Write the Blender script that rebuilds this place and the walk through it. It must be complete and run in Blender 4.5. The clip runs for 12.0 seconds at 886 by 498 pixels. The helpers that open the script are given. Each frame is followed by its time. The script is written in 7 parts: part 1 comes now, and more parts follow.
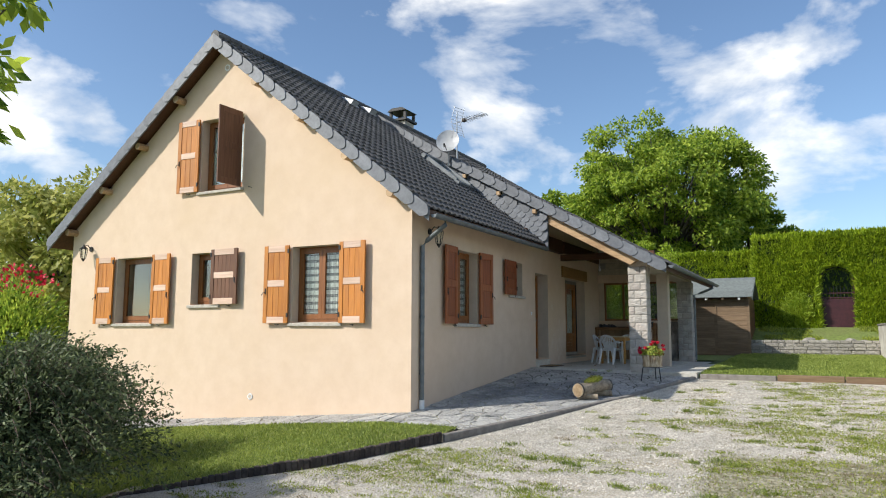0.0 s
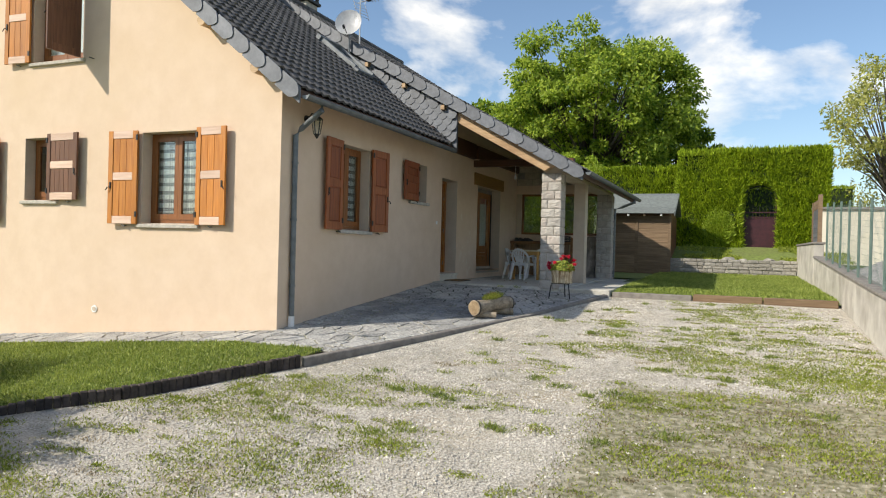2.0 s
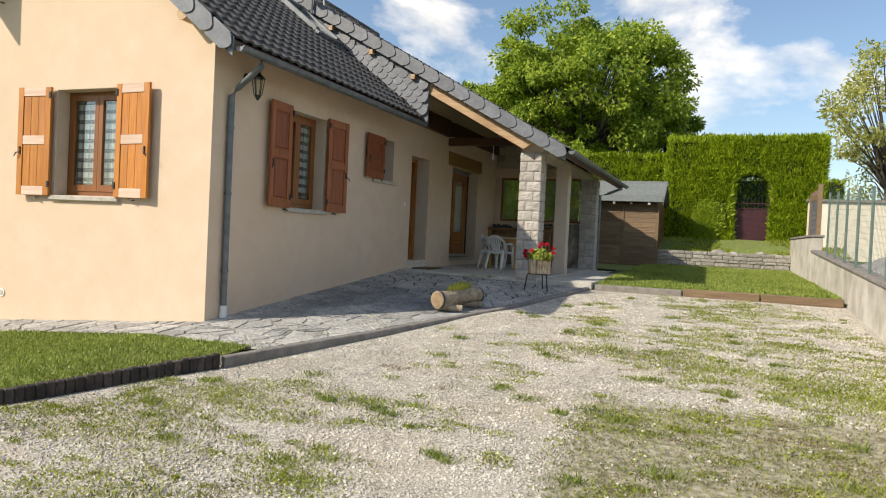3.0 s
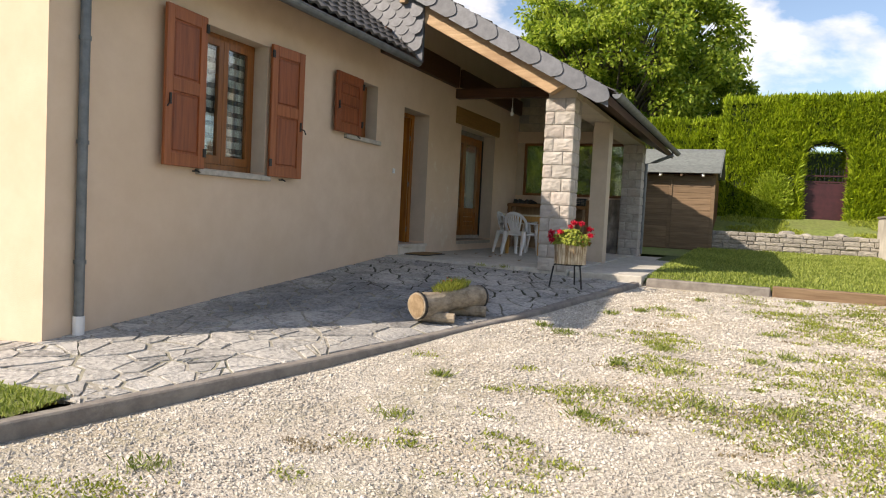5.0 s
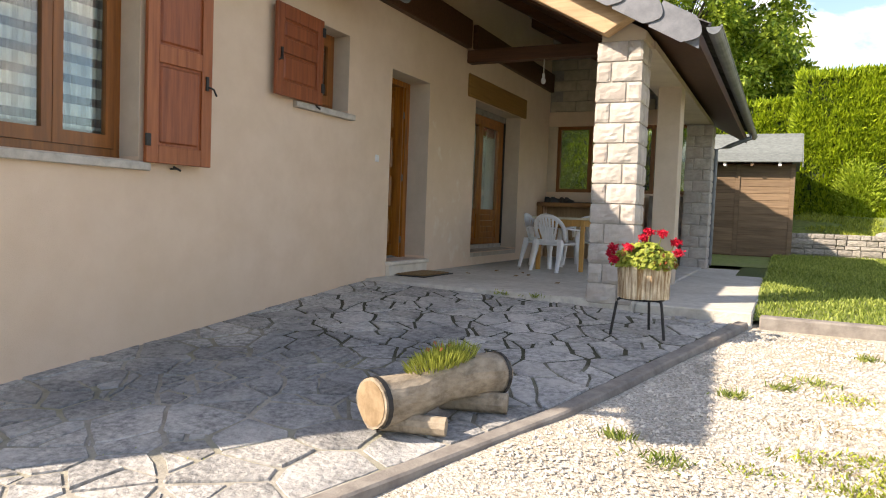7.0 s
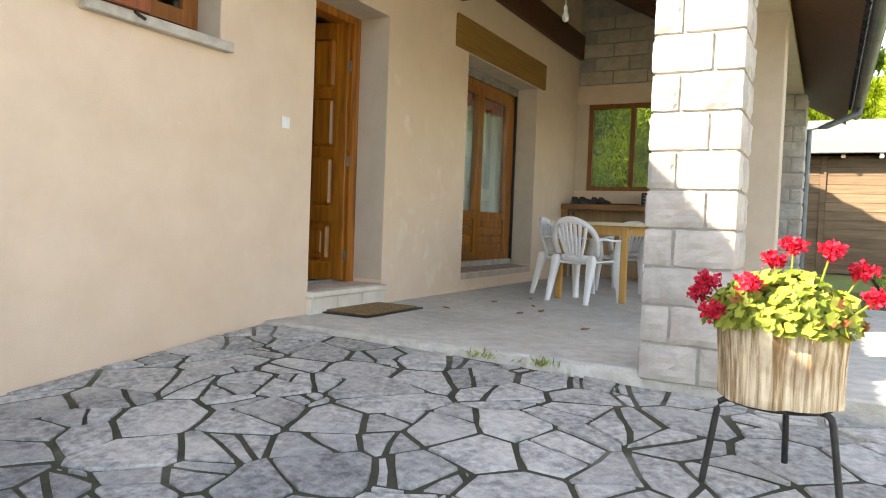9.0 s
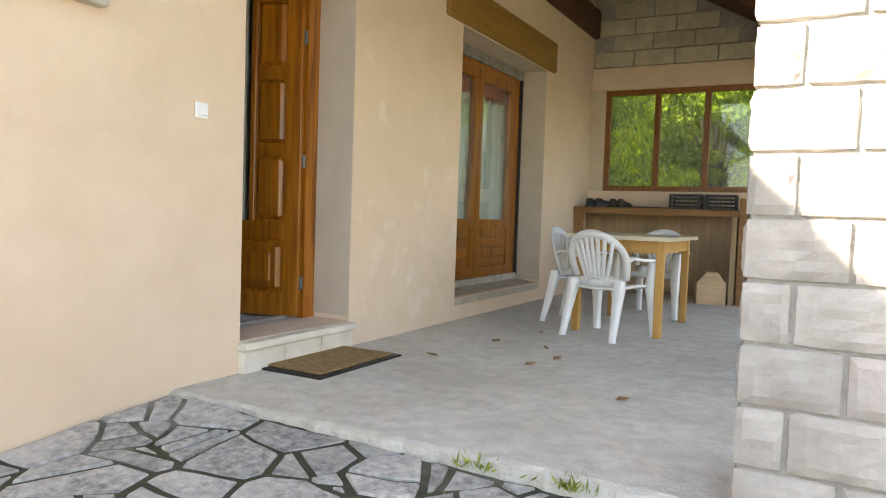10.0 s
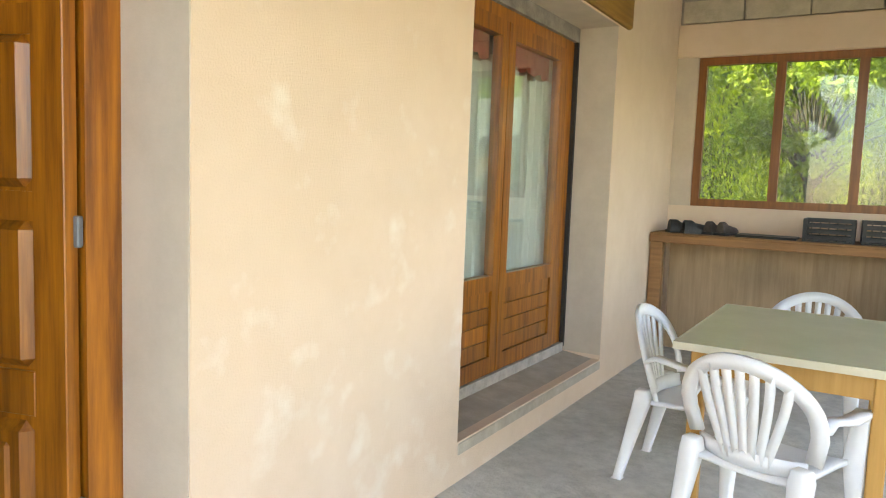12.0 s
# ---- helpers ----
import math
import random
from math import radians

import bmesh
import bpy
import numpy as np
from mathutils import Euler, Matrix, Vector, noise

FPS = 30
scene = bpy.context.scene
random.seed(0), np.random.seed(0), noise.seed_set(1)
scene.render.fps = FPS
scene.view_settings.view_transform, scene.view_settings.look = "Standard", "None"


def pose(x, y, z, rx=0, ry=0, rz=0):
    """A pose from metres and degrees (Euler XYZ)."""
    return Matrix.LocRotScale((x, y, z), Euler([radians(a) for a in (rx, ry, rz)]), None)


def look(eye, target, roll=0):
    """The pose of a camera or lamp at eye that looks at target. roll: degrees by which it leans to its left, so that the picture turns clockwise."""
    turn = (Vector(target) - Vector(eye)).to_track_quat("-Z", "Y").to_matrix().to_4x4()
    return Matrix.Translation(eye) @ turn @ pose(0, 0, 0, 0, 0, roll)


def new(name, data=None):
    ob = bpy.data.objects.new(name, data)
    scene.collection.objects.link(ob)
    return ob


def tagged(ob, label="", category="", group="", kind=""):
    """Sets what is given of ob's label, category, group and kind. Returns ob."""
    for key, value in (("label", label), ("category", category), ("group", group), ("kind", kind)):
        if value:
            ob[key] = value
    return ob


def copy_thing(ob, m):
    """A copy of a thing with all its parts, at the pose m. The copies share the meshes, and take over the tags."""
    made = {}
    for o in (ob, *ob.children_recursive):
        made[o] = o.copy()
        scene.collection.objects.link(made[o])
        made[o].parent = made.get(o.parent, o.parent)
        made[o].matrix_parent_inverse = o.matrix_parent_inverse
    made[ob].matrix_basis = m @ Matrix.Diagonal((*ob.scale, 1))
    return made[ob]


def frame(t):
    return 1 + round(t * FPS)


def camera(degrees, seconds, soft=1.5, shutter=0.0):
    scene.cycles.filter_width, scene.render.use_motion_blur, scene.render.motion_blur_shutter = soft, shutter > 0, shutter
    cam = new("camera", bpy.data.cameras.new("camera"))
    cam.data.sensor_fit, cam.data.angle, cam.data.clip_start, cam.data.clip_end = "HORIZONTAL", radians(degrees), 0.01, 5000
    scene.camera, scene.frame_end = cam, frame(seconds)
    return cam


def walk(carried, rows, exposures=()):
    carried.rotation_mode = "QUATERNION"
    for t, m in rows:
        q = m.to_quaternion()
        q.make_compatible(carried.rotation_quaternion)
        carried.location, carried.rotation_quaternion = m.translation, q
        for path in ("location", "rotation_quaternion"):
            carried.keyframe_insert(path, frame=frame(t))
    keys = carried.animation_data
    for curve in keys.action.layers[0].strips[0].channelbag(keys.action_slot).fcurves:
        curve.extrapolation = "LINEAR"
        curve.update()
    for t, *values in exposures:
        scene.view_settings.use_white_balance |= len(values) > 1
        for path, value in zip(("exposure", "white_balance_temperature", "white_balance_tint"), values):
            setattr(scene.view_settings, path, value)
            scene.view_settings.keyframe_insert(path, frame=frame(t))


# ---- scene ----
cam = camera(64.1, 12.0, soft=1.1)
METRES, EYE, TILT, LEAN, TURN = 18.5, 1.5, 0.0, 0.0, 27.9
ROWS = [
    (0.0, 0.0, 0.0, 0.0, -0.02, 6.62, -0.14),
    (0.5, 0.0096, 0.0173, -0.0038, -1.15, 4.47, 0.32),
    (1.0, 0.0225, 0.0417, -0.005, -2.38, 1.9, 0.54),
    (1.5, 0.035, 0.0689, -0.0049, -3.76, 0.56, -0.18),
    (2.0, 0.0509, 0.1036, -0.0055, -5.31, -0.18, -1.49),
    (2.5, 0.0651, 0.1394, -0.0069, -6.14, -0.64, -2.3),
    (3.0, 0.0792, 0.1817, -0.0088, -6.46, -1.1, -2.71),
    (5.0, 0.1262, 0.3708, -0.0109, -4.09, -2.84, -2.84),
    (5.5, 0.1331, 0.4168, -0.0105, -2.87, -2.97, -2.69),
    (6.0, 0.1399, 0.465, -0.0095, -2.18, -2.92, -2.62),
    (6.5, 0.1435, 0.5095, -0.0094, -2.06, -2.91, -2.43),
    (7.0, 0.1525, 0.5574, -0.0076, -2.04, -2.91, -2.17),
    (9.0, 0.1902, 0.7341, -0.0106, 0.65, -2.16, -2.19),
    (9.5, 0.1953, 0.7728, -0.0095, 0.88, -2.36, -2.18),
    (10.0, 0.1953, 0.8121, -0.0008, 0.89, -2.81, -1.95),
    (10.5, 0.1991, 0.8448, 0.01, 0.43, -3.07, -1.58),
    (11.0, 0.203, 0.8828, 0.0183, -0.81, -3.39, -1.47),
    (11.5, 0.2055, 0.9221, 0.0239, -1.26, -4.0, -1.83),
    (12.0, 0.2017, 0.9656, 0.026, 3.59, -5.35, -2.09),
]
EXPOSURES = [(0.0, 0.20, 6700, 8), (2.5, 0.20, 7300, 9), (3.5, 0.32, 7600, 11), (5.0, 0.52, 7900, 15), (6.0, 0.74, 8000, 16), (7.0, 1.13, 8000, 16),
             (8.0, 1.75, 7900, 14), (9.0, 2.18, 8300, 13), (10.0, 2.48, 8400, 13), (11.0, 3.0, 8400, 13), (12.0, 3.25, 8300, 13)]
walk(cam, [(t, pose(0, 0, EYE, TILT, LEAN, TURN) @ pose(METRES * x, METRES * y, METRES * z, 90 + pitch, roll, yaw)) for t, x, y, z, yaw, pitch, roll in ROWS], EXPOSURES)

SUN_DIR = Vector((1.0, 1.02, -1.03)).normalized()
world = bpy.data.worlds.new("world")
scene.world = world
world.use_nodes = True


def build_world():
    nt = world.node_tree
    nt.nodes.clear()
    out = nt.nodes.new("ShaderNodeOutputWorld")
    bg = nt.nodes.new("ShaderNodeBackground")
    sky = nt.nodes.new("ShaderNodeTexSky")
    sky.sky_type = 'NISHITA'
    sky.sun_disc = False
    sky.sun_elevation = math.asin(-SUN_DIR.z)
    sky.sun_rotation = math.atan2(-SUN_DIR.x, -SUN_DIR.y)
    sky.air_density, sky.dust_density, sky.ozone_density = 1.0, 0.6, 2.0
    # broken cumulus clouds, flattened towards the horizon
    tc = nt.nodes.new("ShaderNodeTexCoord")
    comb = nt.nodes.new("ShaderNodeVectorMath"); comb.operation = 'MULTIPLY'
    comb.inputs[1].default_value = (1.0, 1.0, 1.9)
    nt.links.new(tc.outputs["Generated"], comb.inputs[0])
    nz = nt.nodes.new("ShaderNodeTexNoise"); nz.inputs["Scale"].default_value = CLOUD[0]
    nz.inputs["Detail"].default_value = 7; nz.inputs["Roughness"].default_value = 0.55
    nz.inputs["Distortion"].default_value = 0.25
    mp = nt.nodes.new("ShaderNodeMapping"); mp.inputs["Location"].default_value = CLOUD[1]
    nt.links.new(comb.outputs[0], mp.inputs[0]); nt.links.new(mp.outputs[0], nz.inputs["Vector"])
    ramp = nt.nodes.new("ShaderNodeValToRGB")
    ramp.color_ramp.elements[0].position, ramp.color_ramp.elements[1].position = CLOUD[2]
    ramp.color_ramp.elements[0].color = (0, 0, 0, 1); ramp.color_ramp.elements[1].color = (1, 1, 1, 1)
    nt.links.new(nz.outputs[0], ramp.inputs[0])
    # grey cloud bodies with white rims
    body = nt.nodes.new("ShaderNodeTexNoise"); body.inputs["Scale"].default_value = CLOUD[0] * 2.2
    body.inputs["Detail"].default_value = 5
    nt.links.new(mp.outputs[0], body.inputs["Vector"])
    cr = nt.nodes.new("ShaderNodeValToRGB")
    cr.color_ramp.elements[0].position, cr.color_ramp.elements[1].position = 0.35, 0.6
    cr.color_ramp.elements[0].color = (5.2, 5.6, 6.3, 1); cr.color_ramp.elements[1].color = (8.6, 8.5, 8.4, 1)
    nt.links.new(body.outputs[0], cr.inputs[0])
    gain = nt.nodes.new("ShaderNodeMix"); gain.data_type = 'RGBA'; gain.blend_type = 'MULTIPLY'
    gain.inputs[0].default_value = 1.0; gain.inputs[7].default_value = (*SKY_TINT, 1)
    nt.links.new(sky.outputs[0], gain.inputs[6])
    mix = nt.nodes.new("ShaderNodeMix"); mix.data_type = 'RGBA'
    nt.links.new(ramp.outputs[0], mix.inputs[0])
    nt.links.new(gain.outputs[2], mix.inputs[6]); nt.links.new(cr.outputs[0], mix.inputs[7])
    nt.links.new(mix.outputs[2], bg.inputs[0])
    bg.inputs[1].default_value = SKY
    nt.links.new(bg.outputs[0], out.inputs[0])


SKY = 0.14
SKY_TINT = (0.89, 0.96, 1.05)
CLOUD = (3.6, (1.3, 0.4, 0.0), (0.515, 0.65))
build_world()
sun = new("sun", bpy.data.lights.new("sun", 'SUN'))
sun.data.energy, sun.data.angle, sun.data.color = 4.5, radians(0.53), (1.0, 0.96, 0.90)
sun.matrix_world = look(Vector((-30, -30, 30)), Vector((-30, -30, 30)) + SUN_DIR)


# ---------------------------------------------------------------- materials
def material(name, c1, c2, scale=8.0, rough=0.8, bump=0.3, bump_scale=60.0, detail=6, metal=0.0, c3=None, stain_scale=0.9,
             stain=0.0, vary=0.0, island=0.0, spec=0.4, stretch=(1, 1, 1), contrast=(0.35, 0.65), bump_dist=0.01, coat=0.0, coords="Object"):
    m = bpy.data.materials.new(name)
    m.use_nodes = True
    nt = m.node_tree
    b = nt.nodes["Principled BSDF"]
    tc = nt.nodes.new("ShaderNodeTexCoord")
    geo = nt.nodes.new("ShaderNodeNewGeometry")
    src = geo.outputs["Position"] if coords == "World" else tc.outputs["Object"]
    mp = nt.nodes.new("ShaderNodeMapping"); mp.inputs["Scale"].default_value = stretch
    info = nt.nodes.new("ShaderNodeObjectInfo")
    if vary:
        add = nt.nodes.new("ShaderNodeVectorMath"); add.operation = 'MULTIPLY_ADD'
        add.inputs[1].default_value = (37, 53, 71)
        cmb = nt.nodes.new("ShaderNodeCombineXYZ")
        for i in range(3):
            nt.links.new(info.outputs["Random"], cmb.inputs[i])
        nt.links.new(cmb.outputs[0], add.inputs[0]); nt.links.new(src, add.inputs[2])
        src = add.outputs[0]
    nt.links.new(src, mp.inputs[0])
    nz = nt.nodes.new("ShaderNodeTexNoise")
    nz.inputs["Scale"].default_value, nz.inputs["Detail"].default_value = scale, detail
    nz.inputs["Roughness"].default_value = 0.65
    nt.links.new(mp.outputs[0], nz.inputs["Vector"])
    ramp = nt.nodes.new("ShaderNodeValToRGB")
    e = ramp.color_ramp.elements
    e[0].position, e[1].position = contrast
    e[0].color, e[1].color = (*c1, 1), (*c2, 1)
    nt.links.new(nz.outputs[0], ramp.inputs[0])
    col = ramp.outputs[0]
    if c3:
        n2 = nt.nodes.new("ShaderNodeTexNoise")
        n2.inputs["Scale"].default_value, n2.inputs["Detail"].default_value = stain_scale, 5
        nt.links.new(src, n2.inputs["Vector"])
        r2 = nt.nodes.new("ShaderNodeMapRange")
        r2.inputs[1].default_value, r2.inputs[2].default_value, r2.inputs[4].default_value = 0.45, 0.7, stain
        nt.links.new(n2.outputs[0], r2.inputs[0])
        mx = nt.nodes.new("ShaderNodeMix"); mx.data_type = 'RGBA'
        nt.links.new(r2.outputs[0], mx.inputs[0]); nt.links.new(col, mx.inputs[6])
        mx.inputs[7].default_value = (*c3, 1)
        col = mx.outputs[2]
    if vary or island:
        hs = nt.nodes.new("ShaderNodeHueSaturation")
        mr = nt.nodes.new("ShaderNodeMapRange")
        amount = vary or island
        mr.inputs[3].default_value, mr.inputs[4].default_value = 1 - amount, 1 + amount
        nt.links.new(geo.outputs["Random Per Island"] if island else info.outputs["Random"], mr.inputs[0])
        nt.links.new(mr.outputs[0], hs.inputs["Value"]); nt.links.new(col, hs.inputs["Color"])
        col = hs.outputs[0]
    nt.links.new(col, b.inputs["Base Color"])
    b.inputs["Roughness"].default_value, b.inputs["Metallic"].default_value = rough, metal
    b.inputs["Specular IOR Level"].default_value = spec
    if coat:
        b.inputs["Coat Weight"].default_value, b.inputs["Coat Roughness"].default_value = coat, 0.25
    if bump:
        n3 = nt.nodes.new("ShaderNodeTexNoise")
        n3.inputs["Scale"].default_value, n3.inputs["Detail"].default_value = bump_scale, 4
        nt.links.new(mp.outputs[0], n3.inputs["Vector"])
        bp = nt.nodes.new("ShaderNodeBump")
        bp.inputs["Strength"].default_value, bp.inputs["Distance"].default_value = bump, bump_dist
        nt.links.new(n3.outputs[0], bp.inputs["Height"]); nt.links.new(bp.outputs[0], b.inputs["Normal"])
    return m


def wood(name, c1, c2, axis=2, rough=0.55, vary=0.12, coat=0.0, c3=None, stain=0.0):
    s = [26, 26, 26]
    s[axis] = 1.6
    return material(name, c1, c2, scale=1.0, stretch=tuple(s), rough=rough, bump=0.25, bump_scale=1.6, vary=vary, coat=coat, c3=c3, stain=stain, stain_scale=1.4, contrast=(0.3, 0.7), bump_dist=0.004)


def glass_material(name, tint=(0.9, 0.95, 0.93), rough=0.02, haze=0.0, gloss=0.07):
    m = bpy.data.materials.new(name)
    m.use_nodes = True
    nt = m.node_tree
    nt.nodes.clear()
    out = nt.nodes.new("ShaderNodeOutputMaterial")
    tr = nt.nodes.new("ShaderNodeBsdfTransparent"); tr.inputs[0].default_value = (*tint, 1)
    gl = nt.nodes.new("ShaderNodeBsdfGlossy"); gl.inputs["Roughness"].default_value = rough
    lwt = nt.nodes.new("ShaderNodeLayerWeight"); lwt.inputs[0].default_value = 0.5
    pw_ = nt.nodes.new("ShaderNodeMath"); pw_.operation = 'POWER'; pw_.inputs[1].default_value = 2.5
    ma = nt.nodes.new("ShaderNodeMath"); ma.operation = 'MULTIPLY_ADD'; ma.inputs[1].default_value, ma.inputs[2].default_value = 0.75, gloss
    nt.links.new(lwt.outputs["Facing"], pw_.inputs[0]); nt.links.new(pw_.outputs[0], ma.inputs[0])
    mx = nt.nodes.new("ShaderNodeMixShader")
    through_ = tr.outputs[0]
    if haze:
        df = nt.nodes.new("ShaderNodeBsdfTranslucent"); df.inputs[0].default_value = (0.75, 0.78, 0.74, 1)
        m2 = nt.nodes.new("ShaderNodeMixShader"); m2.inputs[0].default_value = haze
        nt.links.new(tr.outputs[0], m2.inputs[1]); nt.links.new(df.outputs[0], m2.inputs[2])
        through_ = m2.outputs[0]
    nt.links.new(ma.outputs[0], mx.inputs[0]); nt.links.new(through_, mx.inputs[1]); nt.links.new(gl.outputs[0], mx.inputs[2])
    nt.links.new(mx.outputs[0], out.inputs[0])
    return m


def leaf_material(name, c1, c2, rough=0.55, trans=0.35):
    m = bpy.data.materials.new(name)
    m.use_nodes = True
    nt = m.node_tree
    nt.nodes.clear()
    out = nt.nodes.new("ShaderNodeOutputMaterial")
    geo = nt.nodes.new("ShaderNodeNewGeometry")
    nz = nt.nodes.new("ShaderNodeTexNoise"); nz.inputs["Scale"].default_value = 0.9
    nt.links.new(geo.outputs["Position"], nz.inputs["Vector"])
    ad = nt.nodes.new("ShaderNodeMath"); ad.operation = 'ADD'
    sb = nt.nodes.new("ShaderNodeMath"); sb.operation = 'SUBTRACT'; sb.inputs[1].default_value = 0.5
    nt.links.new(geo.outputs["Random Per Island"], ad.inputs[0]); nt.links.new(nz.outputs[0], ad.inputs[1]); nt.links.new(ad.outputs[0], sb.inputs[0])
    ramp = nt.nodes.new("ShaderNodeValToRGB")
    ramp.color_ramp.elements[0].position, ramp.color_ramp.elements[1].position = 0.1, 0.9
    ramp.color_ramp.elements[0].color, ramp.color_ramp.elements[1].color = (*c1, 1), (*c2, 1)
    nt.links.new(sb.outputs[0], ramp.inputs[0])
    b = nt.nodes.new("ShaderNodeBsdfPrincipled"); b.inputs["Roughness"].default_value = rough
    b.inputs["Specular IOR Level"].default_value = 0.3
    t = nt.nodes.new("ShaderNodeBsdfTranslucent")
    nt.links.new(ramp.outputs[0], b.inputs["Base Color"]); nt.links.new(ramp.outputs[0], t.inputs[0])
    mx = nt.nodes.new("ShaderNodeMixShader"); mx.inputs[0].default_value = trans
    nt.links.new(b.outputs[0], mx.inputs[1]); nt.links.new(t.outputs[0], mx.inputs[2]); nt.links.new(mx.outputs[0], out.inputs[0])
    return m


M_STUCCO = material("stucco", (0.655, 0.502, 0.372), (0.705, 0.552, 0.420), scale=3.0, rough=0.92, bump=0.6, bump_scale=150, c3=(0.63, 0.475, 0.325), stain=0.5, stain_scale=0.5, spec=0.2, bump_dist=0.004)
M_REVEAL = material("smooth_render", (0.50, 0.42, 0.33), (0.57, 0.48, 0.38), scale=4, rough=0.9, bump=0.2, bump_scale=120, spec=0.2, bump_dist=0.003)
M_CEMENT = material("grey_cement", (0.40, 0.345, 0.27), (0.50, 0.44, 0.36), scale=9, detail=10, rough=0.9, bump=0.3, bump_scale=80, c3=(0.32, 0.275, 0.22), stain=0.5, stain_scale=4)
M_SILL = material("sill_concrete", (0.36, 0.33, 0.28), (0.52, 0.48, 0.42), scale=12, rough=0.9, bump=0.3, bump_scale=90)
M_CONCRETE = material("concrete", (0.43, 0.415, 0.37), (0.60, 0.58, 0.525), scale=11, detail=15, rough=0.92, bump=0.7, bump_scale=48, c3=(0.38, 0.355, 0.295), stain=0.5, stain_scale=1.7, bump_dist=0.014, contrast=(0.3, 0.62))
M_TILE = material("roof_tile", (0.05, 0.048, 0.047), (0.135, 0.128, 0.122), scale=14, rough=0.75, bump=0.3, bump_scale=60, island=0.35, c3=(0.10, 0.095, 0.085), stain=0.4, stain_scale=2.0)
M_SLATE = material("slate", (0.105, 0.115, 0.13), (0.165, 0.175, 0.195), scale=7, rough=0.5, bump=0.15, bump_scale=40, vary=0.15)
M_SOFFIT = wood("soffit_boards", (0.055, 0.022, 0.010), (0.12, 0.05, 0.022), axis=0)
M_SHUT = wood("shutter_wood", (0.37, 0.12, 0.018), (0.60, 0.235, 0.04), c3=(0.40, 0.20, 0.10), stain=0.25)
M_SHUT_RAIL = wood("shutter_rail_wood", (0.54, 0.36, 0.26), (0.72, 0.54, 0.43), axis=0)
M_SHUT_RED = wood("shutter_red_wood", (0.17, 0.042, 0.015), (0.33, 0.092, 0.032), coat=0.15)
M_SHUT_RED_RAIL = wood("shutter_red_rail_wood", (0.22, 0.058, 0.018), (0.40, 0.125, 0.042), coat=0.15)
M_SHUT_DARK = wood("shutter_dark_wood", (0.10, 0.045, 0.025), (0.19, 0.085, 0.045))
M_FRAME = wood("frame_wood", (0.15, 0.048, 0.009), (0.29, 0.10, 0.02), coat=0.3)
M_DOOR = wood("door_wood", (0.15, 0.042, 0.004), (0.47, 0.16, 0.013), rough=0.35, coat=0.55)
M_BEAM = wood("beam_wood", (0.36, 0.23, 0.12), (0.56, 0.39, 0.23), axis=0, c3=(0.24, 0.13, 0.06), stain=0.6)
M_STEP = material("step_tile", (0.60, 0.55, 0.47), (0.72, 0.67, 0.58), scale=6, rough=0.55, bump=0.15, bump_scale=60, c3=(0.48, 0.42, 0.34), stain=0.4, stain_scale=5)
M_LINTEL = wood("lintel_wood", (0.22, 0.11, 0.022), (0.34, 0.18, 0.04), axis=1)
M_ZINC = material("zinc", (0.12, 0.135, 0.145), (0.20, 0.215, 0.225), scale=6, rough=0.5, metal=0.4, bump=0.1, bump_scale=20)
M_IRON = material("black_iron", (0.012, 0.012, 0.012), (0.03, 0.028, 0.026), scale=30, rough=0.5, bump=0.2, bump_scale=200)
M_GLASS = glass_material("glass")
M_DUSTY = glass_material("dusty_glass", (0.62, 0.66, 0.60), haze=0.07, gloss=0.035)
M_ROOM = material("room_plaster", (0.45, 0.43, 0.40), (0.50, 0.48, 0.45), scale=2, rough=0.9, bump=0)
M_CURTAIN = material("curtain", (0.70, 0.70, 0.68), (0.82, 0.82, 0.80), scale=6, rough=0.9, bump=0.1, bump_scale=60)
M_BLOCK = material("split_stone", (0.34, 0.315, 0.28), (0.48, 0.45, 0.41), scale=5, rough=0.9, bump=0.5, bump_scale=22, vary=0.10, c3=(0.42, 0.33, 0.29), stain=0.5, stain_scale=3.0, bump_dist=0.012)
M_MORTAR = material("mortar", (0.28, 0.26, 0.23), (0.38, 0.36, 0.32), scale=14, rough=0.95, bump=0.5, bump_scale=90)
M_BREEZE = material("breeze_block", (0.41, 0.36, 0.27), (0.53, 0.47, 0.37), scale=8, rough=0.95, bump=0.5, bump_scale=110, vary=0.12)
M_PAVE = material("paving_stone", (0.19, 0.188, 0.18), (0.47, 0.458, 0.43), scale=24, detail=15, rough=0.82, bump=1.0, bump_scale=30, vary=0.18, c3=(0.50, 0.485, 0.45), stain=0.75, stain_scale=3.4, bump_dist=0.016, contrast=(0.37, 0.63))
M_JOINT = material("paving_joint", (0.25, 0.235, 0.20), (0.38, 0.36, 0.31), scale=11, rough=0.95, bump=0.6, bump_scale=50, c3=(0.19, 0.20, 0.10), stain=0.5, stain_scale=2.2)
M_GRASS = material("grass_soil", (0.10, 0.14, 0.03), (0.21, 0.26, 0.065), scale=10, rough=0.95, bump=0.6, bump_scale=60, c3=(0.17, 0.17, 0.07), stain=0.5, stain_scale=1.0)
# near-black colour stands in for the shade inside the hedges
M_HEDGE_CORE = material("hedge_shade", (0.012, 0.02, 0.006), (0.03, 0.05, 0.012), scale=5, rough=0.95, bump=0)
M_BARK = material("bark", (0.06, 0.05, 0.04), (0.14, 0.12, 0.10), scale=3, stretch=(6, 6, 1), rough=0.95, bump=0.7, bump_scale=6)
M_EDGING = material("edging_brick", (0.035, 0.028, 0.026), (0.085, 0.068, 0.06), scale=9, rough=0.9, bump=0.4, bump_scale=40, vary=0.3)
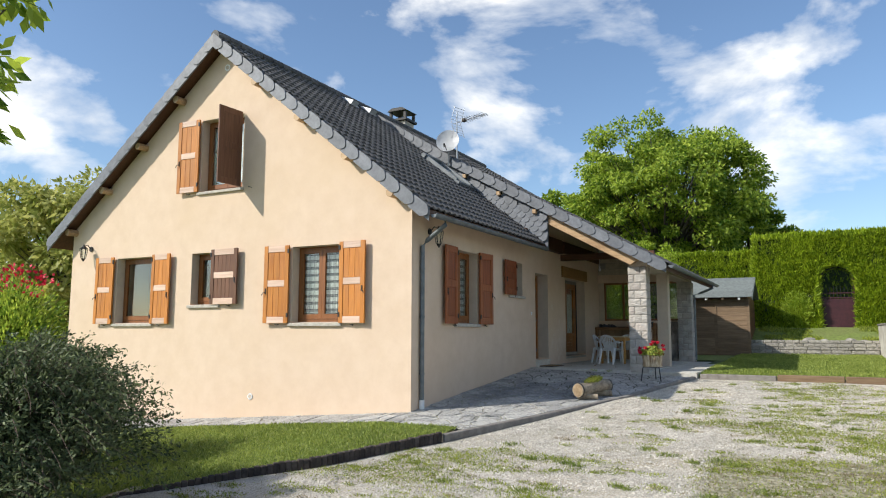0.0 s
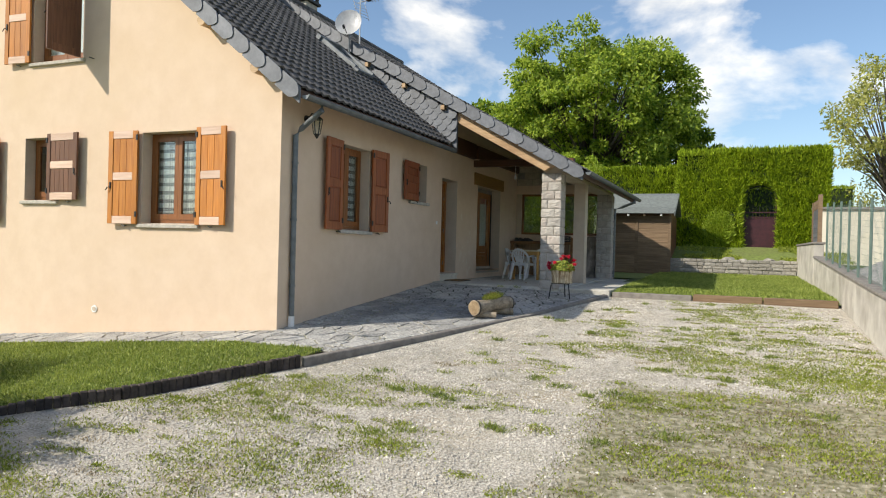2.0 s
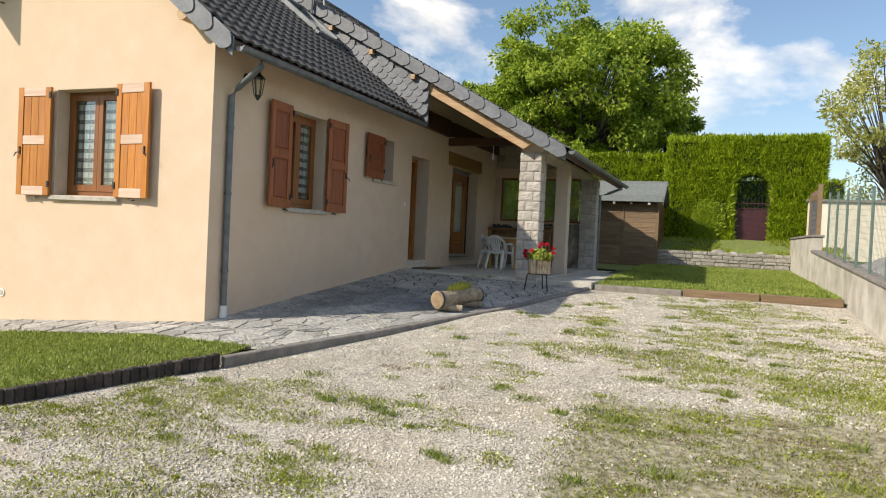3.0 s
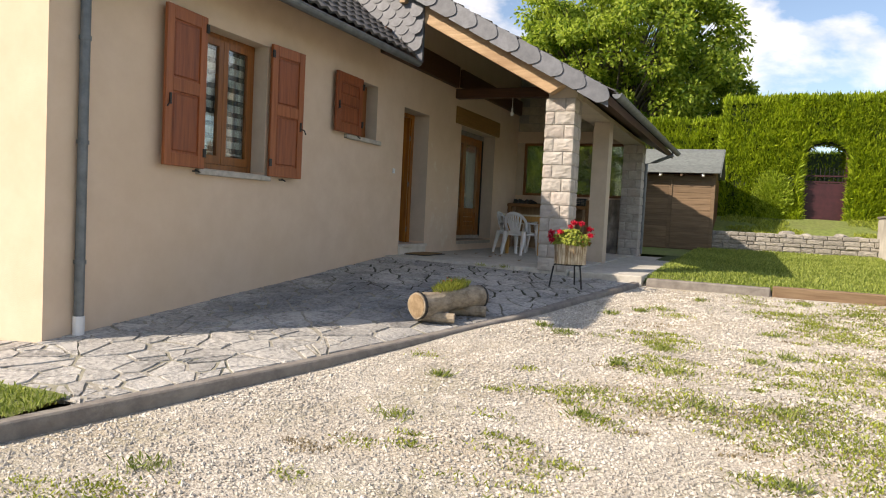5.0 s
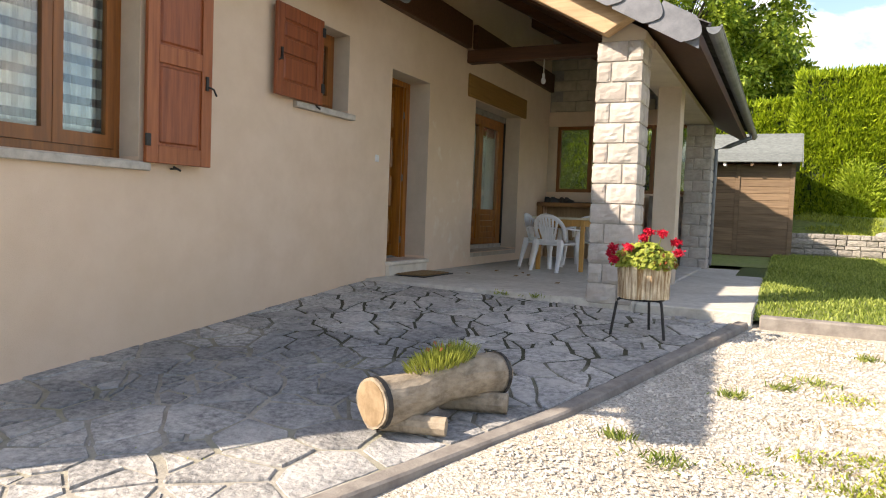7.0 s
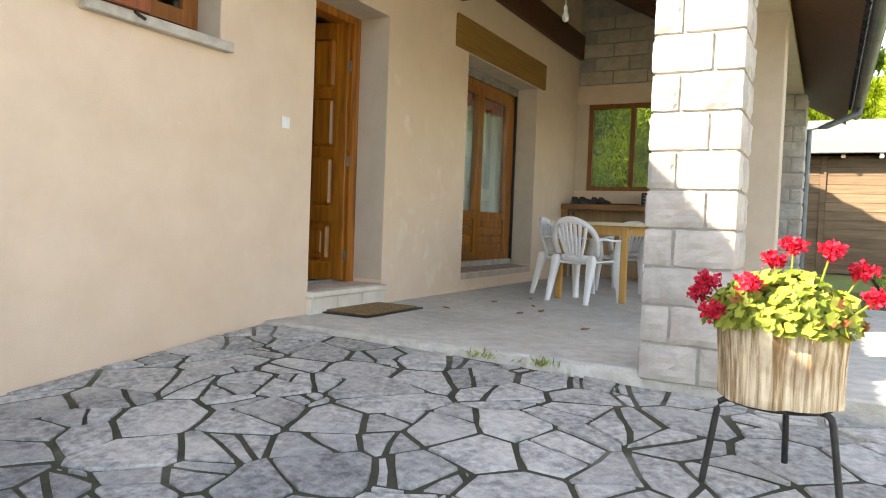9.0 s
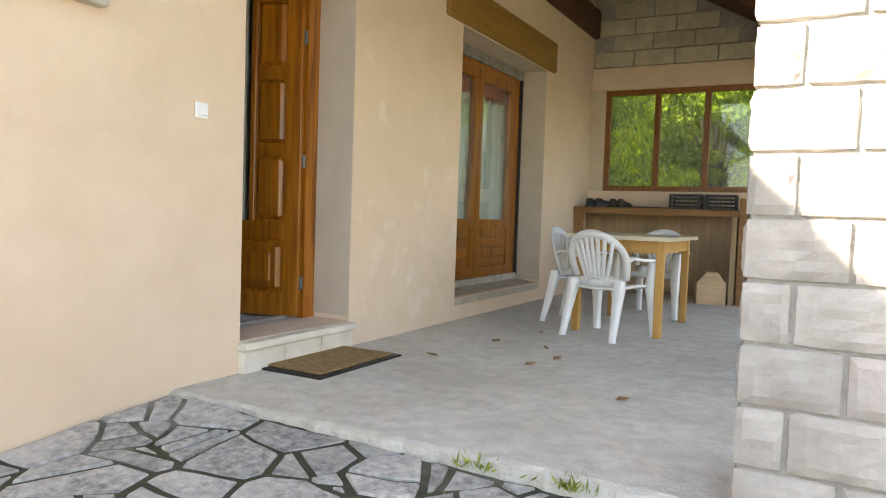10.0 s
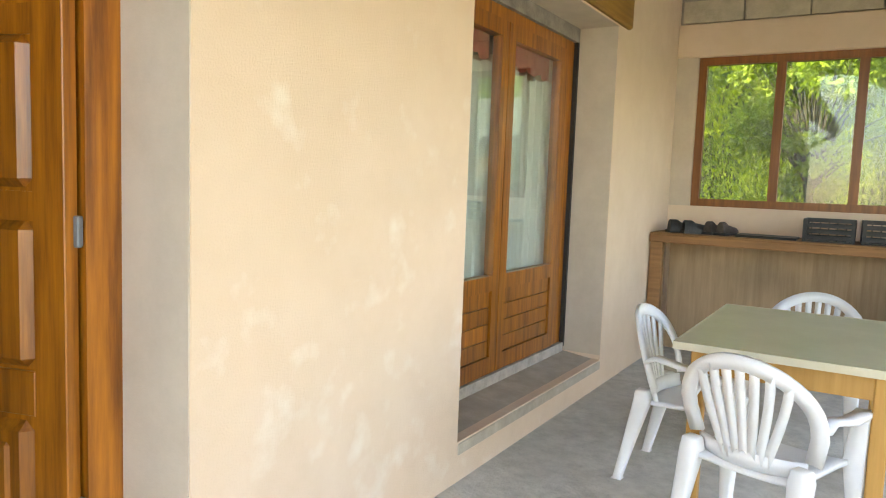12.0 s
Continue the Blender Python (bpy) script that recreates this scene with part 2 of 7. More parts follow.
M_KERB = material("kerb_concrete", (0.17, 0.15, 0.135), (0.27, 0.25, 0.22), scale=7, rough=0.95, bump=0.5, bump_scale=60)
M_WALL = material("block_wall_cement", (0.42, 0.39, 0.34), (0.58, 0.55, 0.49), scale=1.8, rough=0.95, bump=0.3, bump_scale=60, c3=(0.25, 0.225, 0.19), stain=0.7, stain_scale=1.6)
M_WHITE = material("white_plastic", (0.72, 0.72, 0.72), (0.80, 0.80, 0.80), scale=4, rough=0.38, bump=0.05, bump_scale=60, spec=0.5)


M_SLEEPER = wood("sleeper_wood", (0.13, 0.08, 0.045), (0.26, 0.18, 0.11), axis=0, rough=0.9)
M_BENCH = wood("bench_wood", (0.19, 0.09, 0.035), (0.33, 0.165, 0.065), axis=0, rough=0.7)
M_PLY = wood("stained_plywood", (0.28, 0.185, 0.105), (0.41, 0.285, 0.175), axis=2, rough=0.85, c3=(0.12, 0.09, 0.06), stain=0.5)
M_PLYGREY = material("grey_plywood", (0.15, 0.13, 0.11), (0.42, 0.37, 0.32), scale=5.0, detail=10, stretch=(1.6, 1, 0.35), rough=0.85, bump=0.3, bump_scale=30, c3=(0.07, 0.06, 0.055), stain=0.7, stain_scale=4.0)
M_BLACKP = material("black_plastic", (0.012, 0.012, 0.012), (0.025, 0.025, 0.026), scale=20, rough=0.5, bump=0.1, bump_scale=80)
M_TABTOP = material("green_laminate", (0.52, 0.465, 0.32), (0.60, 0.545, 0.40), scale=3, rough=0.28, bump=0.03, bump_scale=60, spec=0.5)
M_TABWOOD = wood("table_wood", (0.40, 0.20, 0.045), (0.52, 0.28, 0.075), coat=0.2)
M_COIR = material("coir", (0.20, 0.12, 0.05), (0.34, 0.22, 0.105), scale=30, rough=0.98, bump=0.8, bump_scale=160)
M_ALU = material("aluminium", (0.50, 0.51, 0.52), (0.60, 0.61, 0.62), scale=10, rough=0.4, metal=0.7, bump=0)
M_LOG = material("log_wood", (0.17, 0.135, 0.095), (0.37, 0.31, 0.235), scale=2.4, stretch=(7, 3, 7), rough=0.9, bump=0.6, bump_scale=5, c3=(0.40, 0.32, 0.22), stain=0.5, stain_scale=5)
M_CUT = material("cut_wood", (0.20, 0.135, 0.075), (0.34, 0.25, 0.155), scale=9, rough=0.85, bump=0.3, bump_scale=30)
M_STUMP = material("stump_wood", (0.25, 0.15, 0.065), (0.70, 0.60, 0.43), scale=2.0, stretch=(20, 20, 1.0), rough=0.85, bump=0.9, bump_scale=2.4, bump_dist=0.02, c3=(0.20, 0.11, 0.05), stain=0.75, stain_scale=7, contrast=(0.4, 0.58))


def stucco_scuffs(m):
    """Pale worn patches in the render near the doorstep."""
    nt = m.node_tree
    b = nt.nodes["Principled BSDF"]
    old = b.inputs["Base Color"].links[0].from_socket
    geo = nt.nodes.new("ShaderNodeNewGeometry")
    dist = nt.nodes.new("ShaderNodeVectorMath"); dist.operation = 'DISTANCE'; dist.inputs[1].default_value = (-6.65, 19.6, 1.3)
    nt.links.new(geo.outputs["Position"], dist.inputs[0])
    near = nt.nodes.new("ShaderNodeMapRange")
    near.inputs[1].default_value, near.inputs[2].default_value, near.inputs[3].default_value, near.inputs[4].default_value = 0.5, 2.4, 0.10, -0.06
    nt.links.new(dist.outputs["Value"], near.inputs[0])
    nz = nt.nodes.new("ShaderNodeTexNoise"); nz.inputs["Scale"].default_value, nz.inputs["Detail"].default_value = 5.5, 9
    nt.links.new(geo.outputs["Position"], nz.inputs["Vector"])
    ad = nt.nodes.new("ShaderNodeMath"); ad.operation = 'ADD'
    nt.links.new(nz.outputs[0], ad.inputs[0]); nt.links.new(near.outputs[0], ad.inputs[1])
    mr = nt.nodes.new("ShaderNodeMapRange"); mr.inputs[1].default_value, mr.inputs[2].default_value, mr.inputs[4].default_value = 0.66, 0.82, 0.5
    nt.links.new(ad.outputs[0], mr.inputs[0])
    mx = nt.nodes.new("ShaderNodeMix"); mx.data_type = 'RGBA'; mx.inputs[7].default_value = (0.76, 0.70, 0.60, 1)
    nt.links.new(mr.outputs[0], mx.inputs[0]); nt.links.new(old, mx.inputs[6]); nt.links.new(mx.outputs[2], b.inputs["Base Color"])


stucco_scuffs(M_STUCCO)


def moss_and_shade(m, colour, centre, r0, r1, most):
    """Darkening round a place, with a ragged edge: moss on joints, painted shade on slabs."""
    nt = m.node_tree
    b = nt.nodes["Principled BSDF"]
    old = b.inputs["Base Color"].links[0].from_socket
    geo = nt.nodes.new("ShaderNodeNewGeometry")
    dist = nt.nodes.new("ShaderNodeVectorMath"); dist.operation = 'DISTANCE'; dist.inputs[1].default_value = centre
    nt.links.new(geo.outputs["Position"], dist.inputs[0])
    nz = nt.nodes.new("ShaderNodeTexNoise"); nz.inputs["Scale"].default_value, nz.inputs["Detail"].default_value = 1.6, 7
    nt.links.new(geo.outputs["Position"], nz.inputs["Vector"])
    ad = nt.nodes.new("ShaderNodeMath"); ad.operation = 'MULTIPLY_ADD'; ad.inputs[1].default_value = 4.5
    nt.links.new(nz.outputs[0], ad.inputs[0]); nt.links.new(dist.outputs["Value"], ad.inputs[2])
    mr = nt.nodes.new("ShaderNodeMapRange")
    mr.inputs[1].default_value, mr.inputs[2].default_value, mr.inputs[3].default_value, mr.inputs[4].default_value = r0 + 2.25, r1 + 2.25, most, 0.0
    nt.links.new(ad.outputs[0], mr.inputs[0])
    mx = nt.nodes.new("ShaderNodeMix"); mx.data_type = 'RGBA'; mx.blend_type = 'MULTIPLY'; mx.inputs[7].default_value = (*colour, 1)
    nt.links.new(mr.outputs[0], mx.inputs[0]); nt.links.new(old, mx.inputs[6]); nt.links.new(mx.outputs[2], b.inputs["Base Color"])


moss_and_shade(M_JOINT, (0.17, 0.18, 0.13), (-4.9, 16.2, 0.5), 1.4, 2.7, 1.0)
# bluish darkening paints the house's shade into the slab colour, with some damp
moss_and_shade(M_PAVE, (0.46, 0.50, 0.56), (-5.2, 14.2, 0.4), 0.7, 2.0, 0.75)


# ---------------------------------------------------------------- helpers for meshes
def part(name, bm, mat, parent, label=""):
    me = bpy.data.meshes.new(name)
    bmesh.ops.recalc_face_normals(bm, faces=bm.faces)
    bm.to_mesh(me)
    bm.free()
    me.materials.append(mat)
    ob = new(name, me)
    if parent:
        ob.parent = parent
    if label:
        ob["label"] = label
    return ob


def thing(name, label, category, at=(0, 0, 0), rz=0.0, group="", kind=""):
    e = new(name)
    e.empty_display_size = 0.1
    e.matrix_world = pose(*at, 0, 0, rz)
    return tagged(e, label, category, group, kind)


def box(bm, x0, x1, y0, y1, z0, z1, m=None):
    vs = [bm.verts.new((x, y, z)) for z in (z0, z1) for y in (y0, y1) for x in (x0, x1)]
    for f in ((0, 2, 3, 1), (4, 5, 7, 6), (0, 1, 5, 4), (2, 6, 7, 3), (0, 4, 6, 2), (1, 3, 7, 5)):
        bm.faces.new([vs[i] for i in f])
    if m is not None:
        bmesh.ops.transform(bm, matrix=m, verts=vs)
    return vs


def bevel(bm, w, seg=1):
    bmesh.ops.remove_doubles(bm, verts=bm.verts, dist=1e-5)
    bmesh.ops.bevel(bm, geom=bm.edges[:], offset=w, segments=seg, profile=0.6, affect='EDGES')


def bx(*a, w=0.0, seg=1, m=None):
    bm = bmesh.new()
    box(bm, *a)
    if w:
        bevel(bm, w, seg)
    if m is not None:
        bmesh.ops.transform(bm, matrix=m, verts=bm.verts)
    return bm


def prism(bm, pts, offset):
    """Extrude a polygon of 3D points by a vector."""
    o = Vector(offset)
    a = [bm.verts.new(p) for p in pts]
    b = [bm.verts.new(Vector(p) + o) for p in pts]
    bm.faces.new(a)
    bm.faces.new(b[::-1])
    n = len(a)
    for i in range(n):
        bm.faces.new([a[i], b[i], b[(i + 1) % n], a[(i + 1) % n]])
    return a + b


def tube(bm, path, radius, sides=8, cap=True, radii=None):
    """A tube along a path of points."""
    path = [Vector(p) for p in path]
    rings = []
    for i, p in enumerate(path):
        d = (path[min(i + 1, len(path) - 1)] - path[max(i - 1, 0)]).normalized()
        up = Vector((0, 0, 1)) if abs(d.z) < 0.9 else Vector((1, 0, 0))
        u = d.cross(up).normalized()
        v = d.cross(u)
        r = radii[i] if radii else radius
        rings.append([bm.verts.new(p + r * (math.cos(2 * math.pi * k / sides) * u + math.sin(2 * math.pi * k / sides) * v)) for k in range(sides)])
    for a, b in zip(rings, rings[1:]):
        for k in range(sides):
            bm.faces.new([a[k], a[(k + 1) % sides], b[(k + 1) % sides], b[k]])
    if cap:
        bm.faces.new(rings[0][::-1])
        bm.faces.new(rings[-1])
    return rings


def clip(poly, a, b, c):
    """Keep the part of a 2D polygon where a*u + b*v <= c."""
    res = []
    for i in range(len(poly)):
        p, q = poly[i], poly[(i + 1) % len(poly)]
        fp, fq = a * p[0] + b * p[1] - c, a * q[0] + b * q[1] - c
        if fp <= 0:
            res.append(p)
        if (fp < 0 < fq) or (fq < 0 < fp):
            s = fp / (fp - fq)
            res.append((p[0] + s * (q[0] - p[0]), p[1] + s * (q[1] - p[1])))
    return res


def wall_bm(place, us, zs, holes, limits=()):
    """A wall of cells in (u, z) with holes (u0, u1, z0, z1); place(u, z, d) gives the 3D point at depth d; limits clip the top."""
    bm = bmesh.new()
    us = sorted(set(us) | {h[i] for h in holes for i in (0, 1)})
    zs = sorted(set(zs) | {h[i] for h in holes for i in (2, 3)})
    for u0, u1 in zip(us, us[1:]):
        for z0, z1 in zip(zs, zs[1:]):
            cu, cz = (u0 + u1) / 2, (z0 + z1) / 2
            if any(h[0] < cu < h[1] and h[2] < cz < h[3] for h in holes):
                continue
            poly = [(u0, z0), (u1, z0), (u1, z1), (u0, z1)]
            for lim in limits:
                poly = clip(poly, *lim)
                if len(poly) < 3:
                    break
            if len(poly) < 3:
                continue
            a = [bm.verts.new(place(u, z, 0)) for u, z in poly]
            b = [bm.verts.new(place(u, z, 1)) for u, z in poly]
            bm.faces.new(a)
            bm.faces.new(b[::-1])
            n = len(a)
            for i in range(n):
                bm.faces.new([a[i], b[i], b[(i + 1) % n], a[(i + 1) % n]])
    bmesh.ops.remove_doubles(bm, verts=bm.verts, dist=1e-4)
    seen, dead = {}, set()
    for f in bm.faces:
        k = tuple(sorted(v.index for v in f.verts))
        if k in seen:
            dead.add(f), dead.add(seen[k])
        seen[k] = f
    if dead:
        bmesh.ops.delete(bm, geom=list(dead), context='FACES_ONLY')
    return bm


def lerp_table(x, table):
    for (a, za), (b, zb) in zip(table, table[1:]):
        if x <= b:
            return za + (zb - za) * max(0.0, (x - a)) / (b - a)
    return table[-1][1]


# ---------------------------------------------------------------- plan
GY, FX, LX, BY = 11.25, -6.65, -16.45, 24.0      # gable, facade, far side wall, back of the porch
RX, RZ, RS = -11.55, 8.03, 0.79                   # ridge and slope of the main roof
FLOOR, PORCH = 0.75, 0.575                        # inside floor, porch slab
DRIVE = ((-200, -1.0), (0, -0.95), (4, -0.76), (7.6, -0.42), (11.5, -0.07), (13.6, 0.145), (16.6, 0.345), (17.5, 0.42), (18.2, 0.50), (28, 0.62), (29.5, 1.1), (36, 1.3), (80, 1.6), (400, 2.0))
KERB = ((-7.7, 1.5), (-7.95, 4.6), (-7.8, 6.2), (-7.4, 6.7), (-6.3, 8.05), (-5.25, 9.95), (-4.35, 12.05), (-3.45, 14.4), (-2.72, 17.05))


def fx(y):
    """The side wall runs slightly out of square with the gable."""
    return FX + 0.042 * max(0.0, 17.0 - y) / 5.75


def ground_z(x, y):
    return lerp_table(y, DRIVE)


def kerb_x(y):
    return lerp_table(y, tuple((b, a) for a, b in KERB))


def pave_z(x, y):
    z = 0.05 + 0.084 * (y - 11.3) - 0.025 * (max(x, -6.65) + 6.65)
    if x < -6.65:
        z += 0.08 * (max(x, -13.0) + 6.65)
    return z


def lawn_z(x, y):
    return -0.05 + 0.08 * (min(max(x, -13.0), -6.65) + 6.65) + 0.10 * (max(y, 2.0) - 10.4)


def roof_z(x):
    return RZ - RS * abs(x - RX)


REAR = ((-11.55, 8.03), (-8.75, 6.27), (-3.1, 3.09))


def rear_z(x):
    return lerp_table(x, REAR) if x > RX else 8.03 - RS * (RX - x)

# ---------------------------------------------------------------- ground
def build_ground():
    xs = [-400, -120, -60, -35, -25] + [-20 + 0.5 * i for i in range(60)] + [12, 18, 30, 60, 150, 400]
    ys = [-400, -100, -40, -20, -10] + [-6 + 0.5 * i for i in range(88)] + [40, 46, 55, 80, 130, 220, 400]
    vs, fs = [], []
    for y in ys:
        for x in xs:
            z = ground_z(x, y)
            if -20 < x < 10 and -5 < y < 30:
                z += 0.018 * noise.noise((x * 0.9, y * 0.9, 0))
            if x < kerb_x(y) - 0.6 and y < 17.2:
                z -= 1.0
            if -17 < x < -3.3 and 17.2 < y < 24.6:
                z -= 0.5
            vs.append((x, y, z))
    n = len(xs)
    for j in range(len(ys) - 1):
        for i in range(n - 1):
            fs.append((j * n + i, j * n + i + 1, (j + 1) * n + i + 1, (j + 1) * n + i))
    me = bpy.data.meshes.new("ground")
    me.from_pydata(vs, [], fs)
    me.materials.append(M_GROUND)
    for p in me.polygons:
        p.use_smooth = True
    return tagged(new("ground", me), "pale gravel drive with weeds and worn grass", "ground", kind="structure")


def ground_material():
    m = material("gravel", (0.25, 0.225, 0.185), (0.69, 0.645, 0.565), scale=45, rough=0.95, bump=0.9, bump_scale=70, bump_dist=0.02, coords="World", c3=(0.42, 0.34, 0.23), stain=0.55, stain_scale=0.8)
    nt = m.node_tree
    b = nt.nodes["Principled BSDF"]
    old = b.inputs["Base Color"].links[0].from_socket
    geo = nt.nodes.new("ShaderNodeNewGeometry")
    sep = nt.nodes.new("ShaderNodeSeparateXYZ")
    nt.links.new(geo.outputs["Position"], sep.inputs[0])

    def rng(src, a, c, o0=0.0, o1=1.0):
        n = nt.nodes.new("ShaderNodeMapRange")
        n.inputs[1].default_value, n.inputs[2].default_value, n.inputs[3].default_value, n.inputs[4].default_value = a, c, o0, o1
        nt.links.new(src, n.inputs[0])
        return n.outputs[0]

    def op(kind, a, c):
        n = nt.nodes.new("ShaderNodeMath"); n.operation = kind
        for i, s in enumerate((a, c)):
            if isinstance(s, (int, float)):
                n.inputs[i].default_value = s
            else:
                nt.links.new(s, n.inputs[i])
        return n.outputs[0]

    def tex(scale, detail=5):
        n = nt.nodes.new("ShaderNodeTexNoise"); n.inputs["Scale"].default_value, n.inputs["Detail"].default_value = scale, detail
        nt.links.new(geo.outputs["Position"], n.inputs["Vector"])
        return n.outputs[0]
    wob = op('MULTIPLY', op('SUBTRACT', tex(2.5), 0.5), 0.5)
    x, y = op('ADD', sep.outputs[0], wob), op('ADD', sep.outputs[1], wob)
    bare = op('MULTIPLY', rng(x, -1.5, -1.2), rng(y, 10.45, 10.7, 1, 0))
    col = nt.nodes.new("ShaderNodeMix"); col.data_type = 'RGBA'
    dirt = nt.nodes.new("ShaderNodeValToRGB")
    dirt.color_ramp.elements[0].position, dirt.color_ramp.elements[1].position = 0.35, 0.68
    dirt.color_ramp.elements[0].color, dirt.color_ramp.elements[1].color = (0.16, 0.155, 0.08, 1), (0.46, 0.42, 0.31, 1)
    nt.links.new(tex(14, 8), dirt.inputs[0])
    nt.links.new(op('MULTIPLY', bare, 0.95), col.inputs[0]); nt.links.new(old, col.inputs[6]); nt.links.new(dirt.outputs[0], col.inputs[7])
    # worn weeds and soil in drifts over the rest of the drive
    drift = rng(op('ADD', tex(1.1, 9), op('MULTIPLY', tex(9.0, 4), 0.35)), 0.72, 0.90, 0, 0.6)
    c2 = nt.nodes.new("ShaderNodeMix"); c2.data_type = 'RGBA'
    nt.links.new(drift, c2.inputs[0]); nt.links.new(col.outputs[2], c2.inputs[6]); nt.links.new(dirt.outputs[0], c2.inputs[7])
    # beyond the drive it is grass
    c3 = nt.nodes.new("ShaderNodeMix"); c3.data_type = 'RGBA'
    far_ = op('MAXIMUM', rng(y, 17.6, 18.0), op('MAXIMUM', rng(x, 2.2, 2.6), op('MAXIMUM', rng(y, -14, -10, 1, 0), rng(x, -12, -10, 1, 0))))
    nt.links.new(far_, c3.inputs[0]); nt.links.new(c2.outputs[2], c3.inputs[6])
    c3.inputs[7].default_value = (0.09, 0.12, 0.035, 1)
    nt.links.new(c3.outputs[2], b.inputs["Base Color"])
    return m


M_GROUND = ground_material()
build_ground()


# ---------------------------------------------------------------- house walls
def roof_limits(drop):
    return ((-RS, 1, RZ - drop - RS * RX), (RS, 1, RZ - drop + RS * RX))


GABLE_HOLES = {"w1": (-14.75, -13.50, 1.66, 3.20), "w2": (-12.28, -11.45, 2.06, 3.20), "w3": (-9.42, -8.22, 1.66, 3.20), "wu": (-12.12, -10.87, 4.58, 6.22)}
FACADE_HOLES = {"w4": (13.05, 14.15, 1.66, 3.20), "w5": (16.0, 16.90, 2.39, 3.22), "door": (17.82, 18.82, FLOOR, 3.06), "bay": (20.34, 22.35, 0.77, 3.09)}

house = thing("house", "beige rendered house with a dark tiled gable roof", "house", kind="structure")
bm = wall_bm(lambda u, z, d: (u, GY + 0.32 * d, z), [LX, RX, fx(GY)], [-1.2, 3.6, 9], GABLE_HOLES.values(), roof_limits(0.22))
part("wall_front", bm, M_STUCCO, house, "sunlit beige rendered gable wall")
bm = wall_bm(lambda u, z, d: (fx(u) - 0.32 * d, u, z), [GY + 0.32, 16.9, 17.3, BY + 0.3], [-1.2, 3.86, 4.9], FACADE_HOLES.values(),
             ())
# the wall under the main eave stops at the eave; behind the verge it runs up under the porch roof
bmesh.ops.delete(bm, geom=[v for v in bm.verts if v.co.z > 4.5 and v.co.y < 17.0], context='VERTS')
part("wall_side", bm, M_STUCCO, house, "shaded beige rendered side wall")
bm = wall_bm(lambda u, z, d: (LX + 0.32 * d, u, z), [GY + 0.32, 25.07], [-1.2, 3.86], ())
part("wall_far", bm, M_STUCCO, house)
bm = wall_bm(lambda u, z, d: (u, 24.75 + 0.32 * d, z), [LX + 0.32, RX, FX - 0.32], [-1.2, 3.6, 9], (), roof_limits(0.22))
part("wall_rear", bm, M_STUCCO, house)
part("inside_floor", bx(LX + .32, FX - .32, GY + .32, 24.75, FLOOR - .2, FLOOR), M_ROOM, house)
part("inside_ceiling", bx(LX + .32, FX - .32, GY + .32, 24.75, 3.45, 3.6), M_ROOM, house)
part("partition_wall", bx(LX + .4, FX - .4, 17.2, 17.35, FLOOR, 3.45), M_ROOM, house)
part("partition_wall", bx(-10.6, -10.5, GY + .33, 24.7, FLOOR, 3.45), M_ROOM, house)


# ---------------------------------------------------------------- roofs
def slab(bm, profile, y0, y1, t):
    for (xa, za), (xb, zb) in zip(profile, profile[1:]):
        prism(bm, [(xa, y0, za), (xb, y0, zb), (xb, y0, zb - t), (xa, y0, za - t)], (0, y1 - y0, 0))


roof = thing("roof", "dark grey tiled gable roof with slate verges", "roof", kind="structure")
bm = bmesh.new()
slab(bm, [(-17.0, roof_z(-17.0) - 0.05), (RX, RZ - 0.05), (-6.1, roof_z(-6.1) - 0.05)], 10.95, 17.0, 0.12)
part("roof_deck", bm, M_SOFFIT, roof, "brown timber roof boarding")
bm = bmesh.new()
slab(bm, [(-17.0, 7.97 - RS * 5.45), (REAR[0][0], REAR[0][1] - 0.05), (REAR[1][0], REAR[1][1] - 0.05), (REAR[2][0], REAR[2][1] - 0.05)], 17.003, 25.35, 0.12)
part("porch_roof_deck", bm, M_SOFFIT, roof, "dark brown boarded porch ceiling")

# ---------------------------------------------------------------- roof covering
def tile_mesh(name, w, l):
    """One interlocking roof tile with two soft rolls, sloping edge at the front; x across, y up the slope."""
    bm = bmesh.new()
    n = 6
    rows = []
    for yy, lift in ((0.0, 0.035), (l, 0.0)):
        rows.append([bm.verts.new((w * i / n, yy, lift + 0.016 * math.sin(math.pi * 2 * i / n - 0.6) + 0.008)) for i in range(n + 1)])
    front = [bm.verts.new((v.co.x, 0.0, v.co.z - 0.035)) for v in rows[0]]
    for i in range(n):
        bm.faces.new([rows[0][i], rows[0][i + 1], rows[1][i + 1], rows[1][i]])
        bm.faces.new([front[i], front[i + 1], rows[0][i + 1], rows[0][i]])
    me = bpy.data.meshes.new(name)
    bm.to_mesh(me)
    bm.free()
    me.materials.append(M_TILE)
    return me


TW, TL = 0.215, 0.27
TILE = tile_mesh("tile", TW, TL + 0.05)


def slope_matrix(x, z, slope):
    """Axes of a slope that falls towards +x: local x runs along world y, local y up the slope."""
    up = Vector((-1, 0, slope)).normalized()
    across = Vector((0, 1, 0))
    return Matrix.Translation((x, 0, z)) @ Matrix((across, up, across.cross(up))).transposed().to_4x4()


def rest_of_tiles(name, spots):
    vs0 = [v.co.copy() for v in TILE.vertices]
    fs0 = [tuple(p.vertices) for p in TILE.polygons]
    vs, fs = [], []
    for m in spots:
        k = len(vs)
        vs += [tuple(m @ v) for v in vs0]
        fs += [tuple(k + i for i in f) for f in fs0]
    me = bpy.data.meshes.new(name)
    me.from_pydata(vs, [], fs)
    me.materials.append(M_TILE)
    ob = new(name, me)
    ob.parent = roof
    return tagged(ob, "rows of dark concrete roof tiles", kind="stuff")


